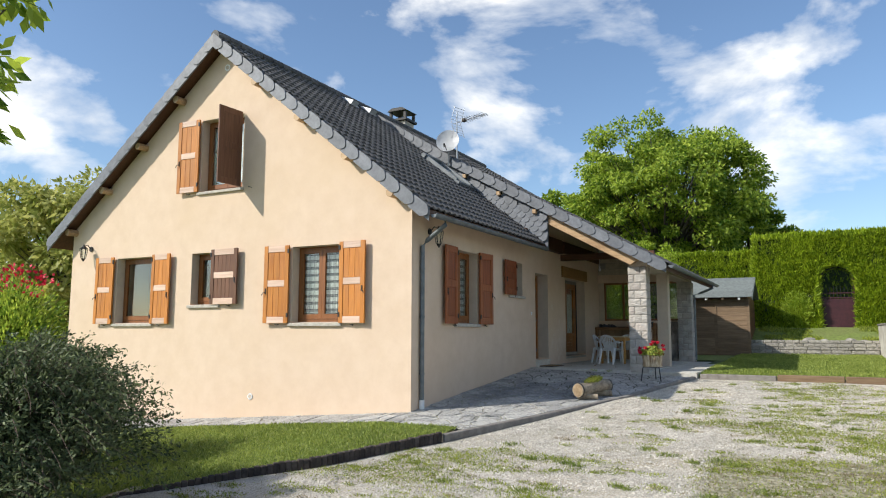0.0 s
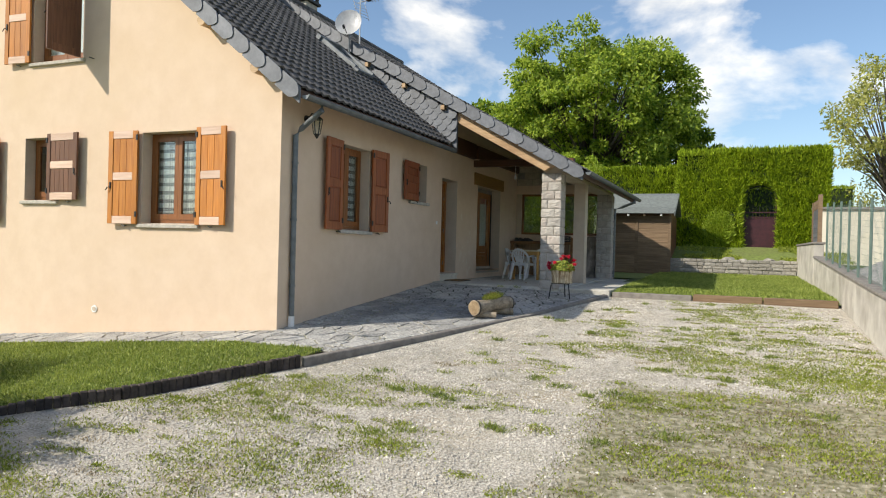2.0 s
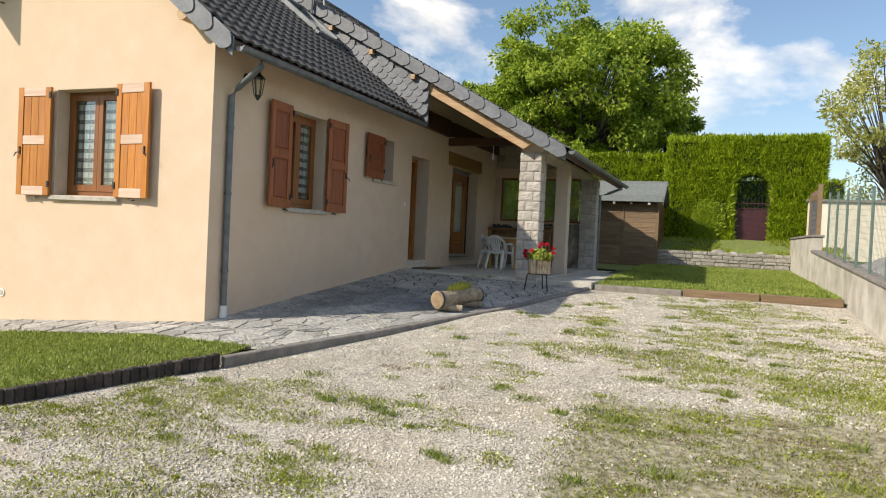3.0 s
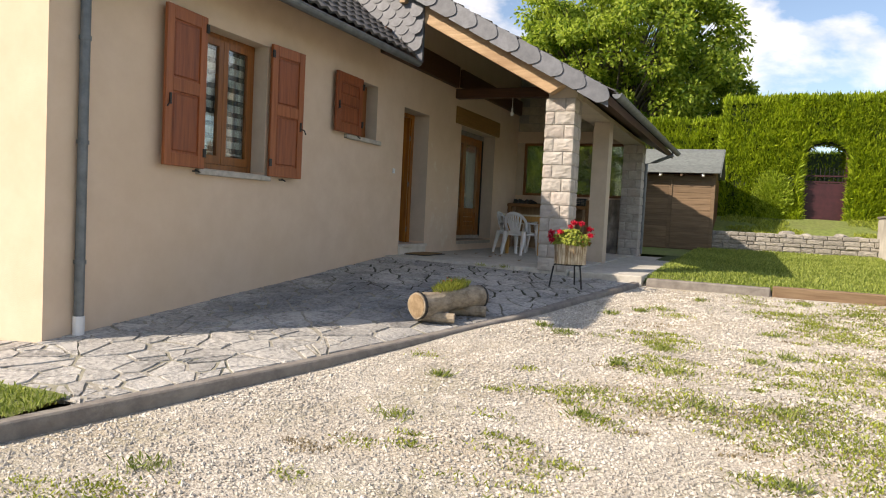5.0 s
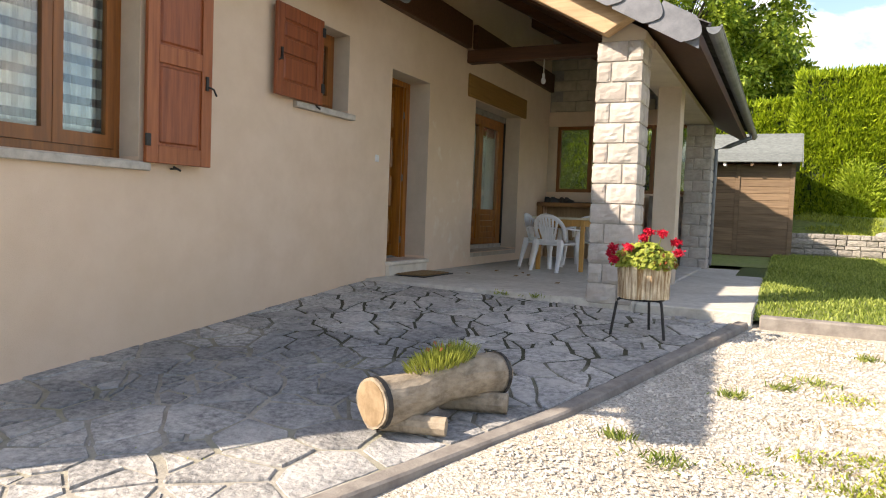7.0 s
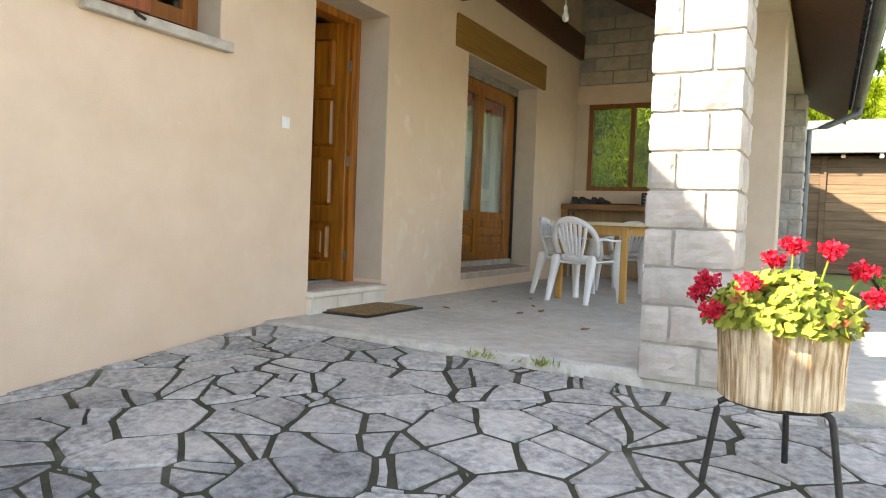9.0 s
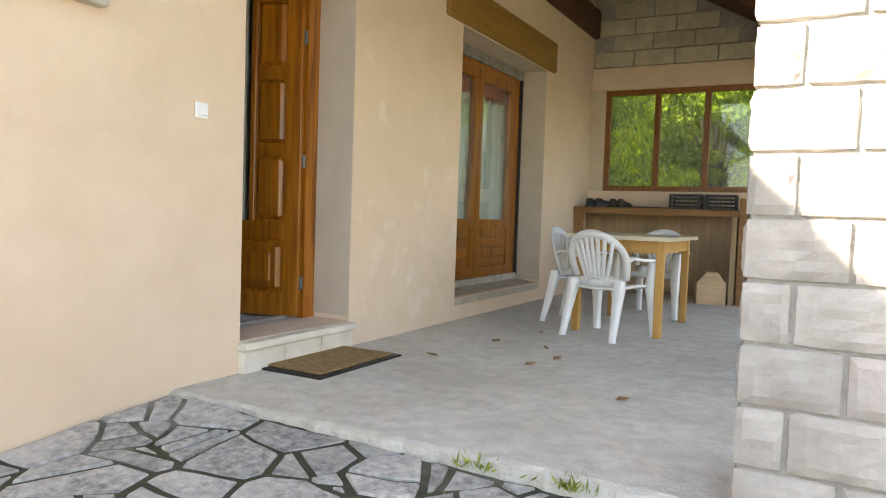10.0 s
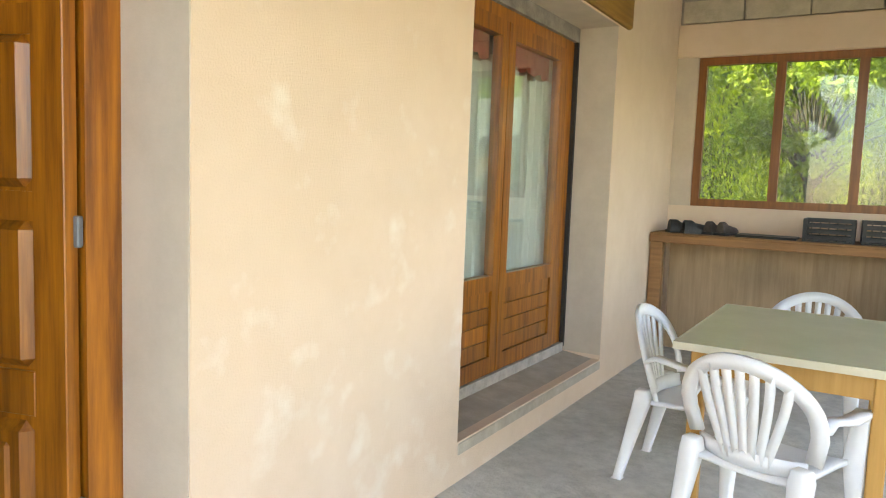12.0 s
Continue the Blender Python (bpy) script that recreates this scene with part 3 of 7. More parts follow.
def tile_spots(x0, z0, slope, y0, y1, courses, skip=lambda y, c: False):
    base = slope_matrix(x0, z0, slope)
    spots = []
    for c in range(courses):
        y = y0 + (TW / 2 if c % 2 else 0)
        while y < y1 - TW * 0.4:
            if not skip(y, c):
                spots.append(base @ Matrix.Translation((y, c * TL, 0.0)) @ Matrix.Rotation(random.uniform(-0.012, 0.012), 4, 'X'))
            y += TW
    return spots


main_len = math.hypot(1, RS) * (-6.08 - RX)
near_spots = tile_spots(-6.08, roof_z(-6.08) - 0.02, RS, 10.98, 17.02, int(main_len / TL) + 1)
rear_spots = tile_spots(-3.05, REAR[2][1] - 0.02, 0.563, 17.05, 25.3, int(math.hypot(1, .545) * 5.7 / TL) + 1)
rear_spots += tile_spots(-8.75, REAR[1][1] - 0.02, 0.628, 17.05, 25.3, int(math.hypot(1, .628) * 2.8 / TL) + 1)
west = [Matrix.Translation((2 * RX, 0, 0)) @ Matrix.Diagonal((-1, 1, 1, 1)) @ m for m in tile_spots(-6.08, roof_z(-6.08) - 0.02, RS, 10.98, 25.3, int(main_len / TL) + 1)]
rest_of_tiles("roof_tiles", near_spots[300:] + rear_spots + west)

bm = bmesh.new()
for i in range(17):
    y = 10.95 + i * 0.36
    tube(bm, [(RX, y, RZ - 0.01), (RX, y + 0.4, RZ + 0.015)], 0.12, 10, radii=[0.125, 0.11])
part("ridge_tiles", bm, M_TILE, roof, "dark half-round ridge tiles")
bm = bmesh.new()
for i in range(23):
    y = 17.0 + i * 0.36
    tube(bm, [(RX, y, 8.02), (RX, y + 0.4, 8.045)], 0.12, 10, radii=[0.125, 0.11])
part("ridge_tiles", bm, M_TILE, roof, "dark half-round ridge tiles")


def verge_slate(name, w, h, mat):
    """A slate with a rounded free end; local x along the verge, local y across the face, thickness in z."""
    bm = bmesh.new()

    pts = [(0, 0, 0), (w * 0.82, 0, 0)] + [(w * 0.82 + w * 0.3 * math.sin(math.pi * k / 8), h * k / 8, 0) for k in range(1, 8)] + [(w * 0.82, h, 0), (0, h, 0)]
    prism(bm, pts, (0, 0, 0.018))
    me = bpy.data.meshes.new(name)
    bm.to_mesh(me)
    bm.free()
    me.materials.append(mat)
    return me


VS = verge_slate("slate", 0.40, 0.25, M_SLATE)


def verge_run(xa, za, xb, zb, y):
    """Slates along the front face of a verge from the top (a) to the foot (b)."""
    d = Vector((xb - xa, 0, zb - za))
    length = d.length
    d.normalize()
    across = Vector((0, 1, 0)).cross(d)
    if across.z > 0:
        across = -across
    n = int(length / 0.40) + 1
    for i in range(n):
        p = Vector((xa, y, za)) + d * (length / n * i)
        nrm = d.cross(across)
        m = Matrix((d, across, nrm)).transposed().to_4x4()
        s = new("slate", VS)
        s.parent = roof
        out = -1 if nrm.y < 0 else 1
        s.matrix_world = Matrix.Translation(p + Vector((0, -0.004 - (0.018 if nrm.y > 0 else 0), 0))) @ m @ Matrix.Rotation(out * 0.045, 4, 'Y')



bm = bmesh.new()
for sgn in (1, -1):
    xe = RX + sgn * (5.47)
    pts = [(RX, 10.935, RZ), (xe, 10.935, roof_z(xe)), (xe, 10.935, roof_z(xe) - 0.25), (RX, 10.935, RZ - 0.25)]
    prism(bm, pts, (0, 0.03, 0))
part("verge_board", bm, M_SLATE, roof, "grey verge board under the slates")
verge_run(RX, RZ + 0.03, -6.05, roof_z(-6.05) + 0.03, 10.93)
verge_run(RX, RZ + 0.03, -17.02, roof_z(-17.02) + 0.03, 10.93)
bm = bmesh.new()
for (xa, za), (xb, zb) in zip(REAR, REAR[1:]):
    prism(bm, [(xa, 16.985, za), (xb, 16.985, zb), (xb, 16.985, zb - 0.22), (xa, 16.985, za - 0.22)], (0, 0.03, 0))
part("verge_board", bm, M_SLATE, roof)
verge_run(REAR[0][0] + 0.4, rear_z(REAR[0][0] + 0.4) + 0.03, REAR[1][0], REAR[1][1] + 0.03, 16.98)
verge_run(REAR[1][0], REAR[1][1] + 0.03, REAR[2][0] + 0.02, REAR[2][1] + 0.03, 16.98)

# slate-clad cheek between the two slopes
bm = bmesh.new()
prism(bm, [(-9.6, 17.10, rear_z(-9.6) - 0.2), (-8.75, 17.10, rear_z(-8.75) - 0.2), (-6.02, 17.10, rear_z(-6.02) - 0.2), (-6.02, 17.10, 3.62), (-9.6, 17.10, roof_z(-9.6) - 0.02)], (0, 0.06, 0))
part("cheek_board", bm, M_SLATE, roof, "grey board behind the cheek slates")


def scale_slate():
    bm = bmesh.new()
    pts = [(-0.12, 0, 0), (-0.12, 0, -0.10)] + [(-0.12 * math.cos(math.pi * k / 8), 0, -0.10 - 0.12 * math.sin(math.pi * k / 8)) for k in range(1, 8)] + [(0.12, 0, -0.10), (0.12, 0, 0)]
    prism(bm, pts, (0, 0.010, 0))
    me = bpy.data.meshes.new("slate")
    bm.to_mesh(me)
    bm.free()
    me.materials.append(M_SLATE)
    return me


SCALE = scale_slate()
for r in range(22):
    for c in range(18):
        x = -9.9 + 0.235 * c + (0.117 if r % 2 else 0)
        z = 3.75 + 0.13 * r
        if z < rear_z(x) - 0.26 and z - 0.16 > roof_z(x) - 0.06 and x < -6.12:
            s = new("slate", SCALE)
            s.parent = roof
            s.matrix_world = pose(x, 17.075, z, -5, 0, random.uniform(-1, 1)) @ Matrix.Rotation(radians(random.uniform(-1.5, 1.5)), 4, 'Y')
for x in (-8.35, -7.35, -6.35):
    part("purlin_end", bx(x - 0.05, x + 0.05, 16.99, 17.14, rear_z(x) - 0.40, rear_z(x) - 0.29, w=0.008), M_BEAM, roof, "sawn end of a timber purlin")

# purlin ends under the front verge
for sgn, xs in ((-1, (-12.75, -13.95, -15.15, -16.35)), (1, (-10.4, -9.2, -8.0, -6.95))):
    for x in xs:
        z = roof_z(x) - 0.30
        bm = bmesh.new()
        tube(bm, [(x, 10.99, z - 0.03), (x, GY + 0.05, z - 0.03)], 0.085, 9)
        part("purlin_end", bm, M_BEAM, roof, "round timber purlin end")

# gutters
def gutter(x, y0, y1, z, thing_):
    bm = bmesh.new()
    n = 8
    ra, rb = [], []
    for r, rows in ((0.062, ra), (0.056, rb)):
        for y in (y0, y1):
            rows.append([bm.verts.new((x + r * math.cos(math.pi + math.pi * k / n), y, z + r * math.sin(math.pi + math.pi * k / n))) for k in range(n + 1)])
    for rows in (ra, rb):
        for k in range(n):
            bm.faces.new([rows[0][k], rows[0][k + 1], rows[1][k + 1], rows[1][k]])
    for e in (0, n):
        bm.faces.new([ra[0][e], rb[0][e], rb[1][e], ra[1][e]])
    for yi in (0, 1):
        bm.faces.new(ra[yi])
    tube(bm, [(x + 0.06, y0, z + 0.004), (x + 0.06, y1, z + 0.004)], 0.011, 6)
    return part("gutter_channel", bm, M_ZINC, thing_)


gut = thing("gutter", "grey zinc gutter with its downpipe on the house corner", "gutter", (-6.03, 11.0, 3.0))
gutter(0.03, -0.03, 5.95, 0.58, gut)
bm = bmesh.new()
px, py = -6.555 + 6.03, 11.56 - 11.0
tube(bm, [(0.03, py - 0.12, 0.54), (0.02, py - 0.11, 0.45), (px + 0.10, py, 0.20), (px, py, 0.10), (px, py, -2.78)], 0.043, 12)
pipe = part("downpipe", bm, M_ZINC, gut)
for z in (-0.35, -1.25, -2.3):
    bm = bmesh.new()
    tube(bm, [(px, py, z), (px, py, z + 0.035)], 0.052, 12)
    part("pipe_collar", bm, M_ZINC, pipe)
bm = bmesh.new()
tube(bm, [(px, py, -2.93), (px, py, -2.76)], 0.05, 12)
part("pipe_shoe", bm, M_WHITE, pipe, "white plastic shoe at the foot")
gut2 = thing("gutter", "grey zinc gutter along the porch eave", "gutter", (-2.98, 17.0, 2.9))
gutter(0.0, -0.05, 8.3, 0.14, gut2)
bm = bmesh.new()
tube(bm, [(0, 7.2, 0.10), (0, 7.2, 0.0), (-0.35, 7.1, -0.16), (-0.55, 7.0, -0.22), (-0.56, 7.0, -2.3)], 0.04, 10)
part("downpipe", bm, M_ZINC, gut2)


# ---------------------------------------------------------------- windows, shutters and doors
def shutter(w, h, mat, rail_mat, group, label, latch=True):
    """A panelled shutter leaf: hinge edge at x = 0, bottom at z = 0, face towards -y."""
    t = thing("shutter", label, "shutter", group=group)
    st, rl = 0.10, 0.13
    part("backing", bx(0.02, w - 0.02, -0.016, 0.0, 0.02, h - 0.02), mat, t)
    red = mat is M_SHUT_RED
    for x in (0, w - st):
        stile_ = part("stile", bx(x, x + st, -0.036, 0.004, 0, h, w=0.004), rail_mat if red else mat, t)
        hinge_stile = stile_ if x == 0 else hinge_stile
    zs = (0, h * 0.47, h - rl)
    for z in zs:
        part("rail", bx(st, w - st, -0.035, 0.003, z, z + rl, w=0.004), rail_mat, t)
    for z0, z1 in ((rl, h * 0.47), (h * 0.47 + rl, h - rl)):
        n = 1 if red else max(2, int((w - 2 * st) / 0.11))
        for i in range(n):
            a = st + (w - 2 * st) * i / n
            if red:
                part("panel", bx(a + 0.02, w - st - 0.02, -0.029, -0.004, z0 + 0.02, z1 - 0.02, w=0.013), mat, t)
            else:
                part("board", bx(a + 0.002, a + (w - 2 * st) / n - 0.002, -0.024, -0.004, z0 + 0.004, z1 - 0.004, w=0.003), mat, t)
    for z in (0.12, h - 0.16):
        part("hinge", bx(-0.012, 0.03, -0.05, -0.03, z, z + 0.09, w=0.003), M_IRON, hinge_stile, "black iron hinge")
    if latch:
        bm = bmesh.new()
        box(bm, w - 0.07, w - 0.045, -0.05, -0.034, h * 0.38, h * 0.38 + 0.11)
        tube(bm, [(w - 0.057, -0.045, h * 0.40), (w - 0.02, -0.075, h * 0.39), (w + 0.015, -0.07, h * 0.36)], 0.008, 6)
        part("latch", bm, M_IRON, stile_, "black iron latch")
    return t


def stay(p, rz):
    t = thing("shutter_stay", "small black iron shutter stay on the wall", "shutter stay", p, rz, group="shutter stays")
    bm = bmesh.new()
    tube(bm, [(0, 0, 0), (0, -0.07, 0)], 0.008, 6)
    tube(bm, [(-0.035, -0.07, 0.012), (0.035, -0.07, -0.012)], 0.009, 6)
    part("catch", bm, M_IRON, t)


def window(name, w, h, at, rz, label, leaves=2, curtain=True, fm=None):
    """A wooden window; local x across, z up, outside towards -y."""
    fm = fm or M_FRAME
    t = thing(name, label, "window", at, rz, kind="structure")
    f = 0.055
    bm = bmesh.new()
    for b in ((0, f, 0, .06, 0, h), (w - f, w, 0, .06, 0, h), (f, w - f, 0, .06, 0, f + .02), (f, w - f, 0, .06, h - f, h)):
        box(bm, *b)
    part("window_frame", bm, fm, t)
    lw = (w - 2 * f) / leaves
    for i in range(leaves):
        a = f + i * lw + 0.003
        b = a + lw - 0.006
        s = 0.075
        z0, z1 = f + 0.023, h - f - 0.003
        bm = bmesh.new()
        for q in ((a, a + s, -.012, .035, z0, z1), (b - s, b, -.012, .035, z0, z1), (a + s, b - s, -.012, .035, z0, z0 + s + .02), (a + s, b - s, -.012, .035, z1 - s, z1)):
            box(bm, *q)
        leaf = part("sash", bm, fm, t)
        p = part("pane", bx(a + s - .005, b - s + .005, .012, .016, z0 + s, z1 - s + .005), M_GLASS, leaf)
        p.visible_shadow = False
        if curtain:
            bm = bmesh.new()
            n, cols = 26, []
            top, bot = z1 - s, z0 + s + 0.05
            for k in range(n + 1):
                x = a + s - 0.03 + (b - a - 2 * s + 0.06) * k / n
                yy = 0.075 + 0.012 * math.sin(k * 1.9)
                cols.append([bm.verts.new((x, yy, zz)) for zz in (bot, top)])
            for c0, c1 in zip(cols, cols[1:]):
                bm.faces.new([c0[0], c1[0], c1[1], c0[1]])
            part("curtain", bm, M_CHECK if curtain == 2 else M_CURTAIN, t)
    return t


def check_curtain():
    m = material("check_curtain", (0.55, 0.55, 0.54), (0.68, 0.68, 0.66), scale=8, rough=0.9, bump=0)
    nt = m.node_tree
    b = nt.nodes["Principled BSDF"]
    tc = nt.nodes.new("ShaderNodeTexCoord")
    sep = nt.nodes.new("ShaderNodeSeparateXYZ")
    nt.links.new(tc.outputs["Object"], sep.inputs[0])
    mul = nt.nodes.new("ShaderNodeMath"); mul.operation = 'MULTIPLY'; mul.inputs[1].default_value = 7.0
    fr = nt.nodes.new("ShaderNodeMath"); fr.operation = 'FRACT'
    gt = nt.nodes.new("ShaderNodeMath"); gt.operation = 'GREATER_THAN'; gt.inputs[1].default_value = 0.58
    nt.links.new(sep.outputs[2], mul.inputs[0]); nt.links.new(mul.outputs[0], fr.inputs[0]); nt.links.new(fr.outputs[0], gt.inputs[0])
    # thinner stripes the other way make it a check
    mu2 = nt.nodes.new("ShaderNodeMath"); mu2.operation = 'MULTIPLY'; mu2.inputs[1].default_value = 8.0
    fr2 = nt.nodes.new("ShaderNodeMath"); fr2.operation = 'FRACT'
    gt2 = nt.nodes.new("ShaderNodeMath"); gt2.operation = 'GREATER_THAN'; gt2.inputs[1].default_value = 0.62
    both = nt.nodes.new("ShaderNodeMath"); both.operation = 'MULTIPLY_ADD'; both.inputs[1].default_value = 0.45; both.use_clamp = True
    nt.links.new(sep.outputs[0], mu2.inputs[0]); nt.links.new(mu2.outputs[0], fr2.inputs[0]); nt.links.new(fr2.outputs[0], gt2.inputs[0])
    nt.links.new(gt2.outputs[0], both.inputs[0]); nt.links.new(gt.outputs[0], both.inputs[2])
    old = b.inputs["Base Color"].links[0].from_socket
    mx = nt.nodes.new("ShaderNodeMix"); mx.data_type = 'RGBA'
    mx.inputs[7].default_value = (0.11, 0.11, 0.115, 1)
    nt.links.new(both.outputs[0], mx.inputs[0]); nt.links.new(old, mx.inputs[6]); nt.links.new(mx.outputs[2], b.inputs["Base Color"])
    return m


M_CHECK = check_curtain()


def sill(name, w, at, rz, depth=0.36):
    t = thing(name, "pale concrete window sill under the window", "window sill", at, rz, kind="structure")
    bm = bmesh.new()
    prism(bm, [(-0.06, -0.055, -0.06), (-0.06, depth, -0.06), (-0.06, depth, 0.03), (-0.06, -0.055, 0.0)], (w + 0.12, 0, 0))
    bevel(bm, 0.006)
    part("sill_slab", bm, M_SILL, t)


REC = 0.21
M_PELMET = material("pelmet_cloth", (0.30, 0.03, 0.03), (0.42, 0.06, 0.05), scale=20, rough=0.9, bump=0)
# gable windows (local x runs along +x, outside towards -y)
for key, leaves, cur in (("w1", 1, 0), ("w2", 1, 0), ("w3", 2, 2), ("wu", 2, 1)):
    u0, u1, z0, z1 = GABLE_HOLES[key]
    window("window_" + {"w1": "1", "w2": "2", "w3": "3", "wu": "4"}[key], u1 - u0, z1 - z0, (u0, GY + REC, z0), 0, "varnished wooden window set deep in the gable wall", leaves, cur)
    sill("window_sill", u1 - u0, (u0, GY, z0 - 0.01), 0, REC + 0.03)
# facade windows: local x runs along +y, outside towards +x
for key, leaves, cur in (("w4", 2, 2), ("w5", 1, 0)):
    u0, u1, z0, z1 = FACADE_HOLES[key]
    window("window_" + {"w4": "5", "w5": "6"}[key], u1 - u0, z1 - z0, (fx(u0) - REC, u0, z0), 90, "red-brown wooden window in the shaded side wall", leaves, cur)
    sill("window_sill", u1 - u0, (fx(u0), u0, z0 - 0.01), 90, REC + 0.03)

# reveals rendered smoother than the wall, 4 mm proud of the opening's sides
rev = thing("window_reveals", "pale smooth rendered reveals of the openings", "reveal", kind="structure")
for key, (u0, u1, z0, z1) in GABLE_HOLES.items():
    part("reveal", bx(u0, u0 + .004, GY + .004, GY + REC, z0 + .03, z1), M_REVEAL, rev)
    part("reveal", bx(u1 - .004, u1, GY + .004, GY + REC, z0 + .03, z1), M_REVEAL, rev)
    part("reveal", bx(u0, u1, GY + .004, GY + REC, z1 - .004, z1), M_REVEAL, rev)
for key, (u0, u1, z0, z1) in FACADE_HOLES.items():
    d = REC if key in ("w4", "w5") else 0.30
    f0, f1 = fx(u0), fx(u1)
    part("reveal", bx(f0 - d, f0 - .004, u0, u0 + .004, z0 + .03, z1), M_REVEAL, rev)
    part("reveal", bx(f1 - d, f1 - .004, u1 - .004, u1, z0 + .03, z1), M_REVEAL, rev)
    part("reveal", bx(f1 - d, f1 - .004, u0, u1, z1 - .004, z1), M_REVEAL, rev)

LAB_G = "orange-brown panelled wooden shutter folded back on the wall"
gp = "gable shutters"


def put_shutter(w, h, hinge, z, flip, wall, mat, rail, label, group, gap=3.0):
    """Place a shutter hinged at the wall; flip: it lies towards the smaller coordinate."""
    s = shutter(w, h, mat, rail, group, label)
    if wall == "gable":
        m = pose(hinge, GY - 0.045, z, 0, 0, -gap if not flip else gap) @ (Matrix.Diagonal((-1, 1, 1, 1)) if flip else Matrix.Identity(4))
    else:
        m = pose(fx(hinge) + 0.045, hinge, z, 0, 0, 90 - (gap if not flip else -gap)) @ (Matrix.Diagonal((-1, 1, 1, 1)) if flip else Matrix.Identity(4))
    s.matrix_world = m
    return s


put_shutter(0.60, 1.58, -14.80, 1.65, True, "gable", M_SHUT, M_SHUT_RAIL, LAB_G, gp)
put_shutter(0.62, 1.58, -13.48, 1.65, False, "gable", M_SHUT, M_SHUT_RAIL, LAB_G, gp)
put_shutter(0.62, 1.58, -9.46, 1.65, True, "gable", M_SHUT, M_SHUT_RAIL, LAB_G, gp)
put_shutter(0.62, 1.58, -8.20, 1.65, False, "gable", M_SHUT, M_SHUT_RAIL, LAB_G, gp)
put_shutter(0.80, 1.19, -11.62, 2.06, False, "gable", M_SHUT_DARK, M_SHUT_RAIL, "weathered dark brown wooden shutter on the small window", gp)
put_shutter(0.62, 1.66, -12.14, 4.58, True, "gable", M_SHUT, M_SHUT_RAIL, LAB_G, gp)
put_shutter(0.64, 1.66, -10.87, 4.58, False, "gable", M_SHUT_DARK, M_SHUT_DARK, "dark wooden shutter standing open square to the gable", gp, gap=93)
LAB_F = "red-brown panelled wooden shutter folded back on the side wall"
put_shutter(0.60, 1.58, 13.03, 1.65, True, "facade", M_SHUT_RED, M_SHUT_RED_RAIL, LAB_F, "side wall shutters", gap=4)
put_shutter(0.60, 1.58, 14.15, 1.65, False, "facade", M_SHUT_RED, M_SHUT_RED_RAIL, LAB_F, "side wall shutters", gap=4)
put_shutter(0.74, 0.83, 16.31, 2.385, True, "facade", M_SHUT_RED, M_SHUT_RED, "small red-brown wooden shutter half over its window", "side wall shutters", gap=2)
for x, z in ((-15.1, 1.62), (-13.2, 1.62), (-9.75, 1.62), (-7.9, 1.62), (-11.1, 2.03), (-12.45, 4.55), (-10.6, 4.55)):
    stay((x, GY, z), 0)
for y, z in ((12.95, 1.62), (14.45, 1.62), (16.25, 2.36)):
    stay((fx(y), y, z), 90)

# front door: frame, open leaf
door = thing("door_1", "varnished brown front door standing open inwards", "door", (FX - 0.30, 17.82, FLOOR), 90, kind="structure")
DW, DH = 0.98, 2.31
bm = bmesh.new()
for b in ((0, .06, 0, .14, 0, DH), (DW - .095, DW + .02, 0, .08, 0, DH), (.06, DW - .09, 0, .14, DH - .07, DH)):
    box(bm, *b)
part("door_frame", bm, M_DOOR, door)
bm = bmesh.new()
box(bm, .06, DW - .09, 0.08, .12, 0.0, 0.02)
part("threshold", bm, M_KERB, door, "worn metal threshold strip")


